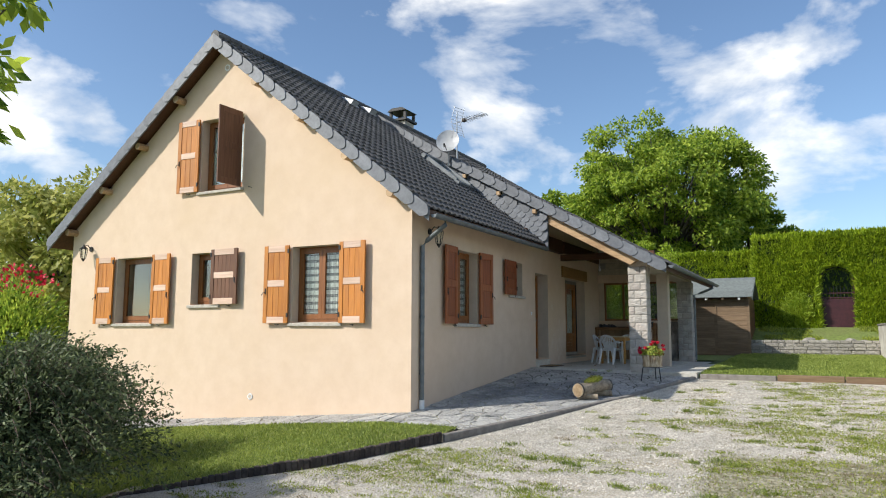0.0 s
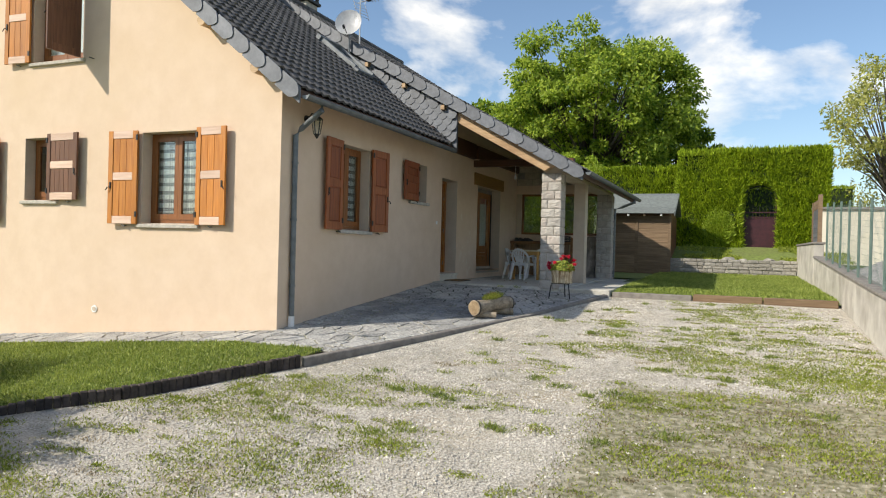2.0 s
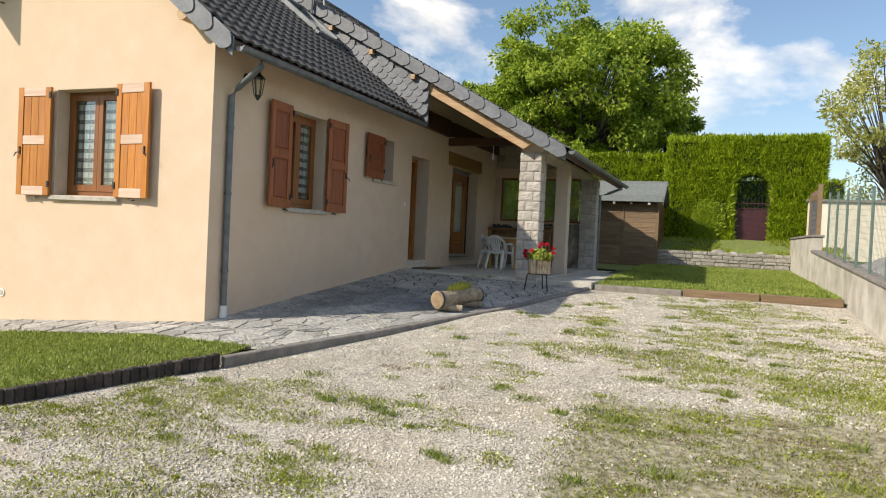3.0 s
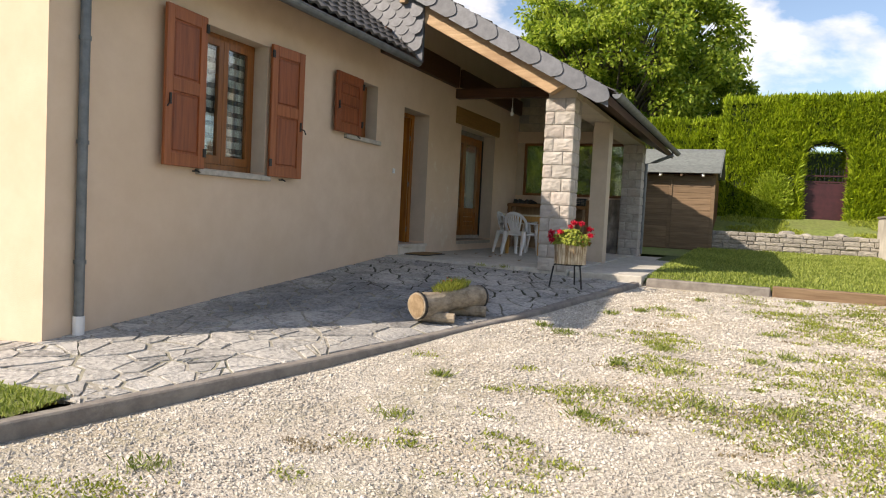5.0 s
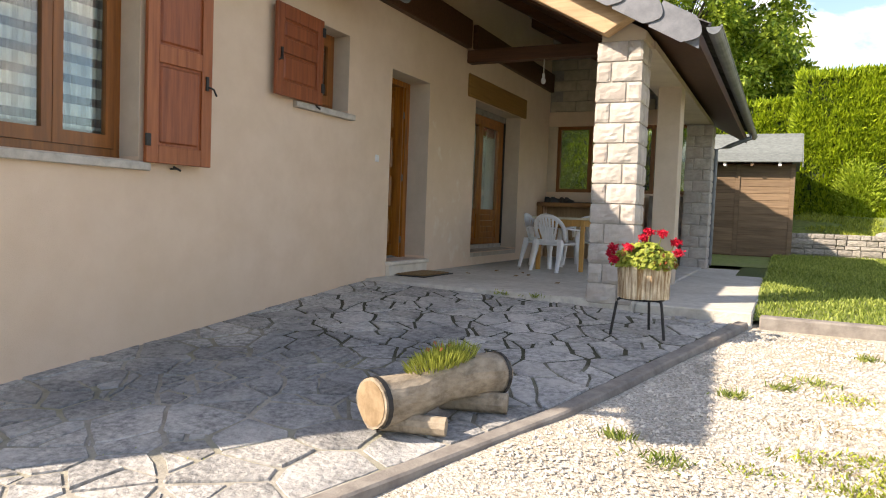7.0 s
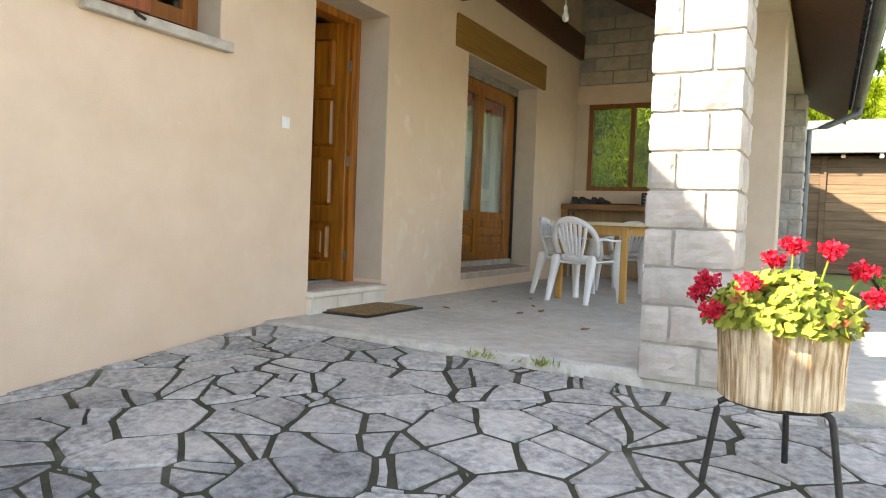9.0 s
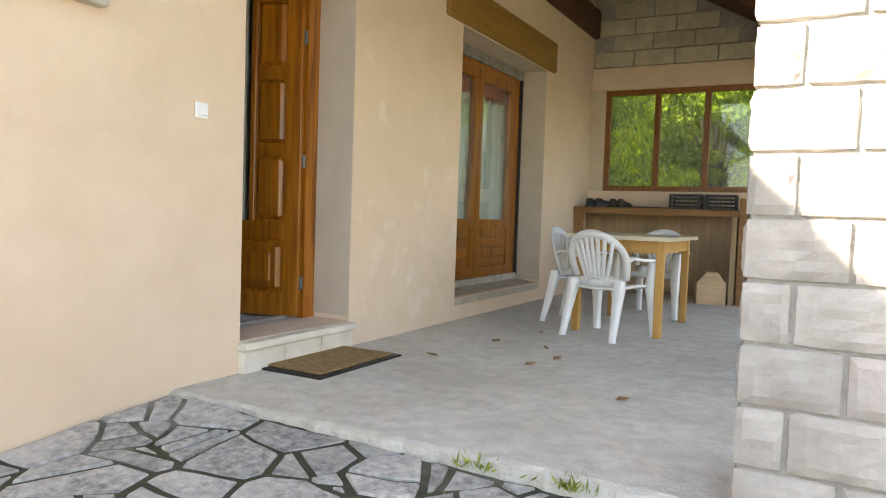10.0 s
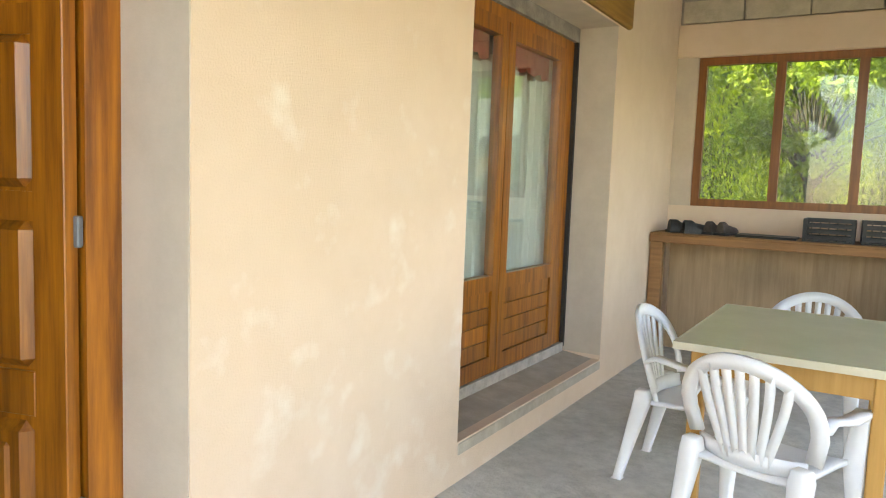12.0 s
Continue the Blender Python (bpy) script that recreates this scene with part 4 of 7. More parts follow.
def door_leaf():
    w, h, tk = 0.83, DH - 0.08, 0.05
    mroot = Matrix.Translation((DW - 0.105, 0.02, 0.012)) @ Matrix.Rotation(radians(180 - 74), 4, 'Z')
    # local: x from the hinge to the free edge, outside face towards +y after the turn
    def put(name, b, mat=M_DOOR, wv=0.0, label=""):
        bm = bx(*b, w=wv)
        bmesh.ops.transform(bm, matrix=mroot, verts=bm.verts)
        return part(name, bm, mat, door, label)
    put("door_core", (0.10, w - 0.10, 0.016, 0.034, 0.05, 0.60))
    for a in (0, w - 0.11):
        put("stile", (a, a + 0.11, 0, tk, 0, h), wv=0.003)
    put("rail", (0.11, w - 0.11, 0, tk, 0, 0.15), wv=0.003)
    put("rail", (0.11, w - 0.11, 0, tk, 0.51, 0.64), wv=0.003)
    put("rail", (0.11, w - 0.11, 0, tk, h - 0.05, h), wv=0.003)
    put("bottom_panel", (0.13, w - 0.13, 0.002, tk + 0.012, 0.17, 0.49), wv=0.028)
    put("panel_moulding", (0.19, w - 0.19, 0.004, tk + 0.022, 0.23, 0.43), wv=0.012)
    put("glazing_bead", (0.325, 0.365, -0.008, tk + 0.008, 0.64, h - 0.05), wv=0.006)
    put("glazing_bead", (w - 0.365, w - 0.325, -0.008, tk + 0.008, 0.64, h - 0.05), wv=0.006)
    put("pane", (0.365, w - 0.365, 0.022, 0.028, 0.64, h - 0.05), M_GLASS)
    put("glazing_bar", (w / 2 - 0.006, w / 2 + 0.006, 0.012, 0.038, 0.64, h - 0.05), M_SILL, label="pale lead strip in the glass")
    for a, b in ((0.11, 0.325), (w - 0.325, w - 0.11)):
        z = 0.64
        for k in range(3):
            put("panel", (a + 0.010, b - 0.010, 0.0, tk + 0.012, z + 0.01, z + 0.43), wv=0.026)
            put("cross_rail", (a, b, 0.008, tk - 0.008, z + 0.43, z + 0.513))
            put("panel_back", (a, b, 0.015, tk - 0.015, z, z + 0.43))
            z += 0.513
    for z in (0.18, 1.0, 1.82):
        put("hinge", (-0.016, 0.006, -0.004, 0.018, z, z + 0.09), M_ZINC, 0.004, "worn steel hinge")


door_leaf()

step = thing("door_step", "pale tiled doorstep with a rounded nosing", "step", (FX, 17.80, PORCH), 0)
part("tread", bx(-0.44, 0.075, 0.0, 1.02, 0.125, 0.172, w=0.016, seg=3), M_STEP, step)
for i in range(3):
    part("tile", bx(-0.28, 0.045, 0.01 + i * 0.335, 0.34 + i * 0.335, -0.06, 0.122, w=0.003), M_STEP, step, "")

# french window with wooden lintel
bay = thing("door_2", "varnished wooden french window with sheer curtains", "french window", (FX - 0.305, 20.34, 0.83), 90, kind="structure")
BW, BH = 2.01, 2.26
bm = bmesh.new()
for b in ((0.0, .07, 0, .08, 0.03, BH), (BW - .20, BW - .03, 0, .08, 0.03, BH - .1), (.07, BW - .20, 0, .08, BH - .17, BH - .1)):
    box(bm, *b)
part("door_frame", bm, M_DOOR, bay)
part("roller_shutter_box", bx(0, BW, -0.03, 0.06, BH - 0.1, BH), M_KERB, bay, "grey roller shutter slot")
part("shutter_rail", bx(BW - 0.03, BW - 0.004, -0.03, 0.06, 0.0, BH - 0.1), M_IRON, bay, "dark roller shutter guide")
part("threshold", bx(0, BW - .03, -0.03, 0.08, -0.035, 0.03), M_SILL, bay)
lw = (BW - 0.27) / 2
for i in range(2):
    a, b = 0.07 + i * lw + 0.003, 0.07 + (i + 1) * lw - 0.003
    s, z0, z1, zp = 0.085, 0.035, BH - 0.175, 0.62
    bm = bmesh.new()
    for q in ((a, a + s, -.015, .045, z0, z1), (b - s, b, -.015, .045, z0, z1), (a + s, b - s, -.015, .045, z0, z0 + 0.10), (a + s, b - s, -.015, .045, zp - .09, zp), (a + s, b - s, -.015, .045, z1 - .09, z1)):
        box(bm, *q)
    leaf_frame = part("leaf_frame", bm, M_DOOR, bay)
    for k in range(4):
        zz = z0 + 0.10 + k * 0.099
        part("board", bx(a + s, b - s, 0.0, .03, zz + .002, zz + .097, w=0.003), M_DOOR, leaf_frame)
    p = part("pane", bx(a + s - .004, b - s + .004, .015, .02, zp, z1 - .088), M_GLASS, leaf_frame)
    p.visible_shadow = False
    bm = bmesh.new()
    cols = []
    for k in range(41):
        x = a + s - 0.04 + (b - a - 2 * s + 0.08) * k / 40
        cols.append([bm.verts.new((x, 0.085 + 0.022 * math.sin(k * 0.9) + 0.008 * math.sin(k * 2.3), zz)) for zz in (zp - 0.3, z1 - 0.24 + 0.02 * math.sin(k * 0.7))])
    for c0, c1 in zip(cols, cols[1:]):
        bm.faces.new([c0[0], c1[0], c1[1], c0[1]])
    part("curtain", bm, M_CURTAIN, bay, "sheer white curtain")
    bm = bmesh.new()
    cols = []
    for k in range(31):
        x = a + s - 0.02 + (b - a - 2 * s + 0.04) * k / 30
        cols.append([bm.verts.new((x, 0.07 + 0.01 * math.sin(k * 1.3), zz)) for zz in (z1 - 0.20 - 0.03 * abs(math.sin(k * 0.42)), z1 - 0.06)])
    for c0, c1 in zip(cols, cols[1:]):
        bm.faces.new([c0[0], c1[0], c1[1], c0[1]])
    part("pelmet", bm, M_PELMET, bay, "red scalloped pelmet")
bsill = thing("door_sill", "cement sill in front of the french window", "door sill", kind="structure")
bm = bmesh.new()
prism(bm, [(FX - 0.30, 20.345, 0.70), (FX + 0.004, 20.345, 0.70), (FX + 0.004, 20.345, 0.762), (FX - 0.30, 20.345, 0.80)], (0, 2.0, 0))
bevel(bm, 0.006)
part("sill_slab", bm, M_CEMENT, bsill)
lint = thing("lintel", "heavy ochre-brown timber lintel over the french window", "lintel", kind="structure")
part("beam", bx(FX - 0.15, FX + 0.035, 20.03, 22.56, 3.097, 3.43, w=0.015), M_LINTEL, lint)

# ---------------------------------------------------------------- lawns, kerbs, edging
def sheet(name, x0, x1, y0, y1, step, zfun, keep, mat, label, category):
    nx, ny = int((x1 - x0) / step) + 1, int((y1 - y0) / step) + 1
    vs, fs, idx = [], [], {}
    for j in range(ny + 1):
        for i in range(nx + 1):
            x, y = x0 + (x1 - x0) * i / nx, y0 + (y1 - y0) * j / ny
            idx[i, j] = len(vs)
            vs.append((x, y, zfun(x, y)))
    for j in range(ny):
        for i in range(nx):
            q = [idx[i, j], idx[i + 1, j], idx[i + 1, j + 1], idx[i, j + 1]]
            if all(keep(vs[k][0], vs[k][1]) for k in q):
                fs.append(q)
    me = bpy.data.meshes.new(name)
    me.from_pydata(vs, [], fs)
    me.materials.append(mat)
    for p in me.polygons:
        p.use_smooth = True
    return tagged(new(name, me), label, category, kind="structure")


def soft_lawn(x, y):
    return lawn_z(x, y) + 0.02 * noise.noise((x * 1.3, y * 1.3, 3))


sheet("lawn_front", -34, -5.0, -20, 10.46, 0.14, lambda x, y: soft_lawn(x, y), lambda x, y: x < kerb_x(y) - 0.05, M_GRASS, "short green lawn beside the house", "lawn")
sheet("lawn_side", -60, -16.5, 10.46, 60, 1.0, lambda x, y: lawn_z(x, 10.46) + 0.012 * (y - 10.46), lambda x, y: True, M_GRASS, "grass beyond the house", "lawn")


def back_z(x, y):
    return lerp_table(y, ((17.5, 0.46), (18.2, 0.53), (28.3, 0.70), (28.6, 1.13), (31, 1.68), (40, 1.8))) + 0.02 * noise.noise((x, y, 7))


sheet("lawn_back", -2.58, 1.80, 17.62, 28.25, 0.16, back_z, lambda x, y: True, M_GRASS, "green lawn behind the porch, half in shade", "lawn")
sheet("lawn_behind", -30, -2.60, 24.4, 40, 0.5, lambda x, y: lerp_table(y, ((24, 0.58), (28.3, 0.66), (40, 1.2))), lambda x, y: True, M_GRASS, "grass behind the house", "lawn")
sheet("terrace", -2.3, 2.03, 28.45, 40, 0.3, back_z, lambda x, y: True, M_GRASS, "grassy terrace above the dry stone wall", "terrace")


def along(points, step):
    """Points and headings at even steps along a polyline."""
    res = []
    for (ax, ay), (bx_, by) in zip(points, points[1:]):
        n = max(1, round(math.hypot(bx_ - ax, by - ay) / step))
        for i in range(n):
            s = i / n
            res.append((ax + (bx_ - ax) * s, ay + (by - ay) * s, math.degrees(math.atan2(by - ay, bx_ - ax))))
    return res


edging = thing("lawn_edging", "row of dark upright edging bricks along the lawn", "edging", kind="structure")
bm = bx(-0.04, 0.04, -0.038, 0.038, -0.30, 0.0, w=0.012)
EDGE_ME = bpy.data.meshes.new("brick")
bm.to_mesh(EDGE_ME)
bm.free()
EDGE_ME.materials.append(M_EDGING)
for x, y, a in along(KERB[:6], 0.083):
    o = new("brick", EDGE_ME)
    o.parent = edging
    o.matrix_world = pose(x, y, lawn_z(x, y) + 0.045 + random.uniform(-0.008, 0.008), random.uniform(-2, 2), random.uniform(-2, 2), a)

kerb = thing("kerb", "rounded grey concrete kerb along the paving", "kerb", kind="structure")
pts = along(KERB[5:] + ((-2.62, 17.42),), 0.5) + [(-2.62, 17.42, 70)]
bm = bmesh.new()
rings = []
for x, y, a in pts:
    n = Vector((math.sin(radians(a)), -math.cos(radians(a)), 0))
    z = pave_z(x, y) + 0.012
    prof = [(-0.08, -0.35), (-0.08, -0.012), (-0.06, -0.004), (0.018, -0.006), (0.03, -0.018), (0.036, -0.05), (0.04, -0.35)]
    rings.append([bm.verts.new(Vector((x, y, z + h)) + n * o) for o, h in prof])
for a, b in zip(rings, rings[1:]):
    for k in range(len(a) - 1):
        bm.faces.new([a[k], b[k], b[k + 1], a[k + 1]])
bm.faces.new(rings[0]), bm.faces.new(rings[-1])
part("kerb_run", bm, M_KERB, kerb)

sleep = thing("sleeper_edge", "weathered timber and concrete edging between lawn and gravel", "edging", kind="structure")
for x0, x1, mat in ((-2.5, -0.9, M_KERB), (-0.88, 0.42, M_SLEEPER), (0.44, 1.74, M_SLEEPER)):
    part("sleeper", bx(x0, x1, 17.44, 17.62, 0.20, 0.53 if mat is M_KERB else 0.555, w=0.015), mat, sleep)


# ---------------------------------------------------------------- porch
slab_t = thing("porch_floor", "rough pale concrete porch slab", "porch floor", kind="structure")
bm = bmesh.new()
front = [(FX + 0.002 + 3.028 * k / 90, 17.355 + 0.022 * noise.noise((k * 0.31, 2, 0)) + 0.012 * noise.noise((k * 1.3, 5, 0)), PORCH - 0.012) for k in range(91)]
rear = [(FX + 0.002 + 3.028 * k / 90, 17.385 + 0.02 * noise.noise((k * 0.4, 8, 0)) + 0.012 * noise.noise((k * 1.7, 3, 0)), PORCH) for k in range(91)]
va, vb = [bm.verts.new(p) for p in front], [bm.verts.new(p) for p in rear]
vl = [bm.verts.new((p[0], p[1] - 0.004, -0.2)) for p in front]
vc = [bm.verts.new((p[0], BY, PORCH)) for p in front]
for k in range(90):
    for p, q in ((vl, va), (va, vb), (vb, vc)):
        bm.faces.new([p[k], p[k + 1], q[k + 1], q[k]])
for k in (0, 90):
    low = bm.verts.new((front[k][0], BY, -0.2))
    bm.faces.new([vl[k], va[k], vb[k], vc[k], low])
part("slab", bm, M_CONCRETE, slab_t)
part("slab", bx(-3.616, -2.56, 17.45, 23.9, -0.2, PORCH - 0.02, w=0.012), M_CONCRETE, slab_t)


def rough_block(name, lx, ly, lz, seed, mat):
    """A stone block with rough, pillowed faces."""
    rnd = random.Random(seed)
    bm = bmesh.new()
    box(bm, 0, lx, 0, ly, 0, lz)
    bmesh.ops.subdivide_edges(bm, edges=bm.edges[:], cuts=5, use_grid_fill=True)
    c = Vector((lx / 2, ly / 2, lz / 2))
    off = Vector((rnd.uniform(0, 50), rnd.uniform(0, 50), rnd.uniform(0, 50)))
    for v in bm.verts:
        ex = [min(v.co[i], d - v.co[i]) < 1e-6 for i, d in enumerate((lx, ly, lz))]
        if sum(ex) == 1:
            i = ex.index(True)
            v.co[i] += (1 if v.co[i] > c[i] else -1) * (0.003 + 0.016 * abs(noise.noise(v.co * 9 + off)) + 0.008 * noise.noise(Vector((v.co.x * 16, v.co.y * 16, v.co.z * 34)) + off))
        else:
            v.co += (c - v.co) * 0.02 + Vector([0.003 * noise.noise(v.co * 20 + off + Vector((k * 9, 0, 0))) for k in range(3)])
    bmesh.ops.recalc_face_normals(bm, faces=bm.faces)
    me = bpy.data.meshes.new(name)
    bm.to_mesh(me)
    bm.free()
    me.materials.append(mat)
    return me


COURSE = 0.195
BLOCKS = [rough_block("block", 0.285, 0.135, COURSE - 0.014, k, M_BLOCK) for k in range(5)]


def stone_pillar(x0, y0, z0, courses, label):
    t = thing("stone_pillar", label, "pillar", (x0, y0, z0), group="porch pillars")
    s = 0.435
    part("mortar_core", bx(0.012, s - 0.012, 0.012, s - 0.012, 0, courses * COURSE), M_MORTAR, t, "grey mortar")
    for c in range(courses):
        for q in range(4):
            o = new("block", random.choice(BLOCKS))
            o.parent = t
            turn = Matrix.Translation((s / 2, s / 2, 0)) @ Matrix.Rotation(q * math.pi / 2, 4, 'Z') @ Matrix.Translation((-s / 2, -s / 2, c * COURSE + 0.007))
            if c % 2:
                turn = Matrix.Translation((s / 2, s / 2, 0)) @ Matrix.Rotation(q * math.pi / 2, 4, 'Z') @ Matrix.Translation((s / 2 - 0.285, -s / 2, c * COURSE + 0.007))
            o.matrix_local = turn
    return t


stone_pillar(-4.07, 17.33, 0.535, 13, "pillar of pale rough-faced stone blocks at the porch corner")
stone_pillar(-3.99, 23.56, 0.535, 13, "shaded pillar of rough stone blocks at the porch rear")
pier = thing("porch_pier", "plain beige rendered pier of the porch", "pier", kind="structure")
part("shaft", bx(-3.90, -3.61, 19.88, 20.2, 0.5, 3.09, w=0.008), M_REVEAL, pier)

pb = thing("porch_frame", "timber and rendered beams carrying the porch roof", "roof frame", kind="structure")
bm = bmesh.new()
prism(bm, [(-4.02, 17.76, 3.075), (-3.60, 17.76, 3.075), (-3.60, 17.76, 3.15), (-4.02, 17.76, 3.38)], (0, 6.3, 0))
part("edge_beam", bm, M_REVEAL, pb, "beige rendered edge beam")
bm = bmesh.new()
prism(bm, [(-4.04, 17.36, 3.075), (-3.62, 17.36, 3.075), (-3.62, 17.36, 3.16), (-4.04, 17.36, 3.39)], (0, 0.39, 0))
part("pillar_cap", bm, M_REVEAL, pb)
bm = bmesh.new()
xa, xb = -6.05, -3.72
prism(bm, [(xa, 17.14, rear_z(xa) - 0.19), (xb, 17.14, rear_z(xb) - 0.19), (xb - 0.25, 17.14, rear_z(xb) - 0.34), (xa, 17.14, rear_z(xa) - 0.50)], (0, 0.18, 0))
bevel(bm, 0.008)
part("front_rafter", bm, M_BEAM, pb, "pale weathered timber rafter")
for y in (19.0, 20.9, 22.7):
    bm = bmesh.new()
    xa, xb = FX, -3.7
    prism(bm, [(xa, y, rear_z(xa) - 0.17), (xb, y, rear_z(xb) - 0.17), (xb, y, rear_z(xb) - 0.30), (xa, y, rear_z(xa) - 0.33)], (0, 0.10, 0))
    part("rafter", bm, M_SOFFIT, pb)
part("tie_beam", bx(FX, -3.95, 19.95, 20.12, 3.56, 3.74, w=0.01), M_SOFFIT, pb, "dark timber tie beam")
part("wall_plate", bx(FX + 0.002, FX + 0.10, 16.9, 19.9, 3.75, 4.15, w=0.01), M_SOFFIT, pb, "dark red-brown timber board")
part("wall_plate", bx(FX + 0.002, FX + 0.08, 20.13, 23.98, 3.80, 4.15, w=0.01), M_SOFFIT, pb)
bulb = thing("hanging_bulb", "bare white bulb hanging on its flex", "bulb", (-5.5, 20.03, 3.56))
bm = bmesh.new()
tube(bm, [(0, 0, 0), (0, 0, -0.2)], 0.006, 6)
tube(bm, [(0, 0, -0.2), (0, 0, -0.27)], 0.02, 8)
part("flex", bm, M_WHITE, bulb)
bm = bmesh.new()
bmesh.ops.create_uvsphere(bm, u_segments=12, v_segments=8, radius=0.035, matrix=pose(0, 0, -0.30) @ Matrix.Diagonal((1, 1, 1.3, 1)))
part("globe", bm, M_WHITE, bulb)

# back wall of the porch
bw = thing("porch_back_wall", "back wall of the porch with a long wooden window", "wall", kind="structure")
part("lower_wall", bx(FX, -3.56, BY, BY + 0.2, 0.4, 1.86), M_STUCCO, bw)
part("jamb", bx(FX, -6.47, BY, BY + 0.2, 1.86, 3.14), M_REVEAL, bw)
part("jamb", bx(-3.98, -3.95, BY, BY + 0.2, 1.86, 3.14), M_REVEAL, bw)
part("lintel_band", bx(FX, -3.995, BY - 0.02, BY + 0.2, 3.14, 3.42, w=0.006), M_STUCCO, bw, "beige cement lintel band")
bm = bmesh.new()
prism(bm, [(FX, BY + 0.03, 3.42), (-3.6, BY + 0.03, 3.42), (-3.6, BY + 0.03, rear_z(-3.6) - 0.1), (FX, BY + 0.03, rear_z(FX) - 0.1)], (0, 0.15, 0))
part("mortar", bm, M_MORTAR, bw)
bm = bx(0.006, 0.494, -0.0, 0.10, 0.006, 0.194, w=0.004)
BREEZE = bpy.data.meshes.new("block")
bm.to_mesh(BREEZE)
bm.free()
BREEZE.materials.append(M_BREEZE)
for r in range(8):
    for c in range(-1, 7):
        x = FX + 0.5 * c + (0.25 if r % 2 else 0.02)
        z = 3.425 + 0.2 * r
        if x < FX - 0.01 or x + 0.5 > -3.6 or z + 0.1 > rear_z(x + 0.5) - 0.18:
            continue
        o = new("block", BREEZE)
        o.parent = bw
        o.matrix_world = pose(x, BY + random.uniform(-0.004, 0.004), z)
pw = thing("window_7", "long four-pane wooden window at the back of the porch", "window", (-6.47, BY + 0.04, 1.86), 0, kind="structure")
PW, PH = 2.49, 1.28
bm = bmesh.new()
f = 0.065
for b in ((0, f, 0, .07, 0, PH), (PW - f, PW, 0, .07, 0, PH), (f, PW - f, 0, .07, 0, f), (f, PW - f, 0, .07, PH - f, PH)):
    box(bm, *b)
part("window_frame", bm, M_FRAME, pw)
for i in range(4):
    a, b = f + (PW - 2 * f) * i / 4, f + (PW - 2 * f) * (i + 1) / 4
    if i:
        part("mullion", bx(a - .035, a + .035, -.004, .06, f, PH - f), M_FRAME, pw)
    p = part("pane", bx(a + (.035 if i else 0), b - (.035 if i < 3 else 0), .03, .036, f, PH - f), M_DUSTY, pw)
    p.visible_shadow = False

ctr = thing("workbench", "rough brown wooden bench top against the rear wall", "workbench", (-6.64, 23.42, PORCH))
part("top", bx(0.0, 1.90, 0.0, 0.57, 1.03, 1.065, w=0.005), M_BENCH, ctr)
part("front_rail", bx(0.0, 1.90, -0.012, 0.03, 0.985, 1.05, w=0.006), M_BENCH, ctr)
part("back_panel", bx(0.05, 1.86, 0.50, 0.515, 0.02, 1.0), M_PLY, ctr, "stained plywood back")
part("leg", bx(0.0, 0.10, 0.02, 0.10, 0, 1.03, w=0.006), M_BENCH, ctr)
part("leg", bx(1.82, 1.885, 0.0, 0.30, 0, 1.03, w=0.006), M_PLY, ctr)
part("side_post", bx(1.90, 1.975, -0.01, 0.26, 0, 1.20, w=0.006), M_BENCH, ctr)
ply = thing("plywood_sheet", "weathered grey-brown plywood sheet leaning on the wall", "plywood sheet", (-4.63, 23.66, PORCH))
part("sheet", bx(0, 0.60, 0, 0.018, 0, 1.27, w=0.002, m=Matrix.Rotation(radians(-11), 4, 'X')), M_PLYGREY, ply)
hutch = thing("offcut_board", "small pale wooden board with a pointed top", "board", (-5.13, 23.30, PORCH), 18)
bm = bmesh.new()
prism(bm, [(0, 0, 0), (0.31, 0, 0), (0.31, 0, 0.24), (0.22, 0, 0.36), (0.10, 0, 0.36), (0, 0, 0.24)], (0, 0.15, 0))
part("board", bm, M_BEAM, hutch)


def crate(at):
    t = thing("plastic_crate", "black slatted plastic crate on the bench", "crate", at, group="crates")
    w, d, h = 0.34, 0.26, 0.17
    part("base", bx(0, w, 0, d, 0, 0.012), M_BLACKP, t)
    for z in (0.02, 0.065, 0.11, 0.15):
        for b in ((0, w, 0, .008), (0, w, d - .008, d), (0, .008, 0, d), (w - .008, w, 0, d)):
            part("slat", bx(b[0], b[1], b[2], b[3], z, z + 0.024), M_BLACKP, t)
    for x in (0, w - 0.02):
        for y in (0, d - 0.02):
            part("post", bx(x - .003, x + 0.023, y - .003, y + 0.023, 0, h), M_BLACKP, t)
    for k in range(1, 6):
        part("rib", bx(w * k / 6 - .004, w * k / 6 + .004, -0.002, 0.006, 0, h - 0.01), M_BLACKP, t)
    return t


c1 = crate((-5.52, 23.52, 1.64))
copy_thing(c1, pose(-5.13, 23.55, 1.64, 0, 0, 3))


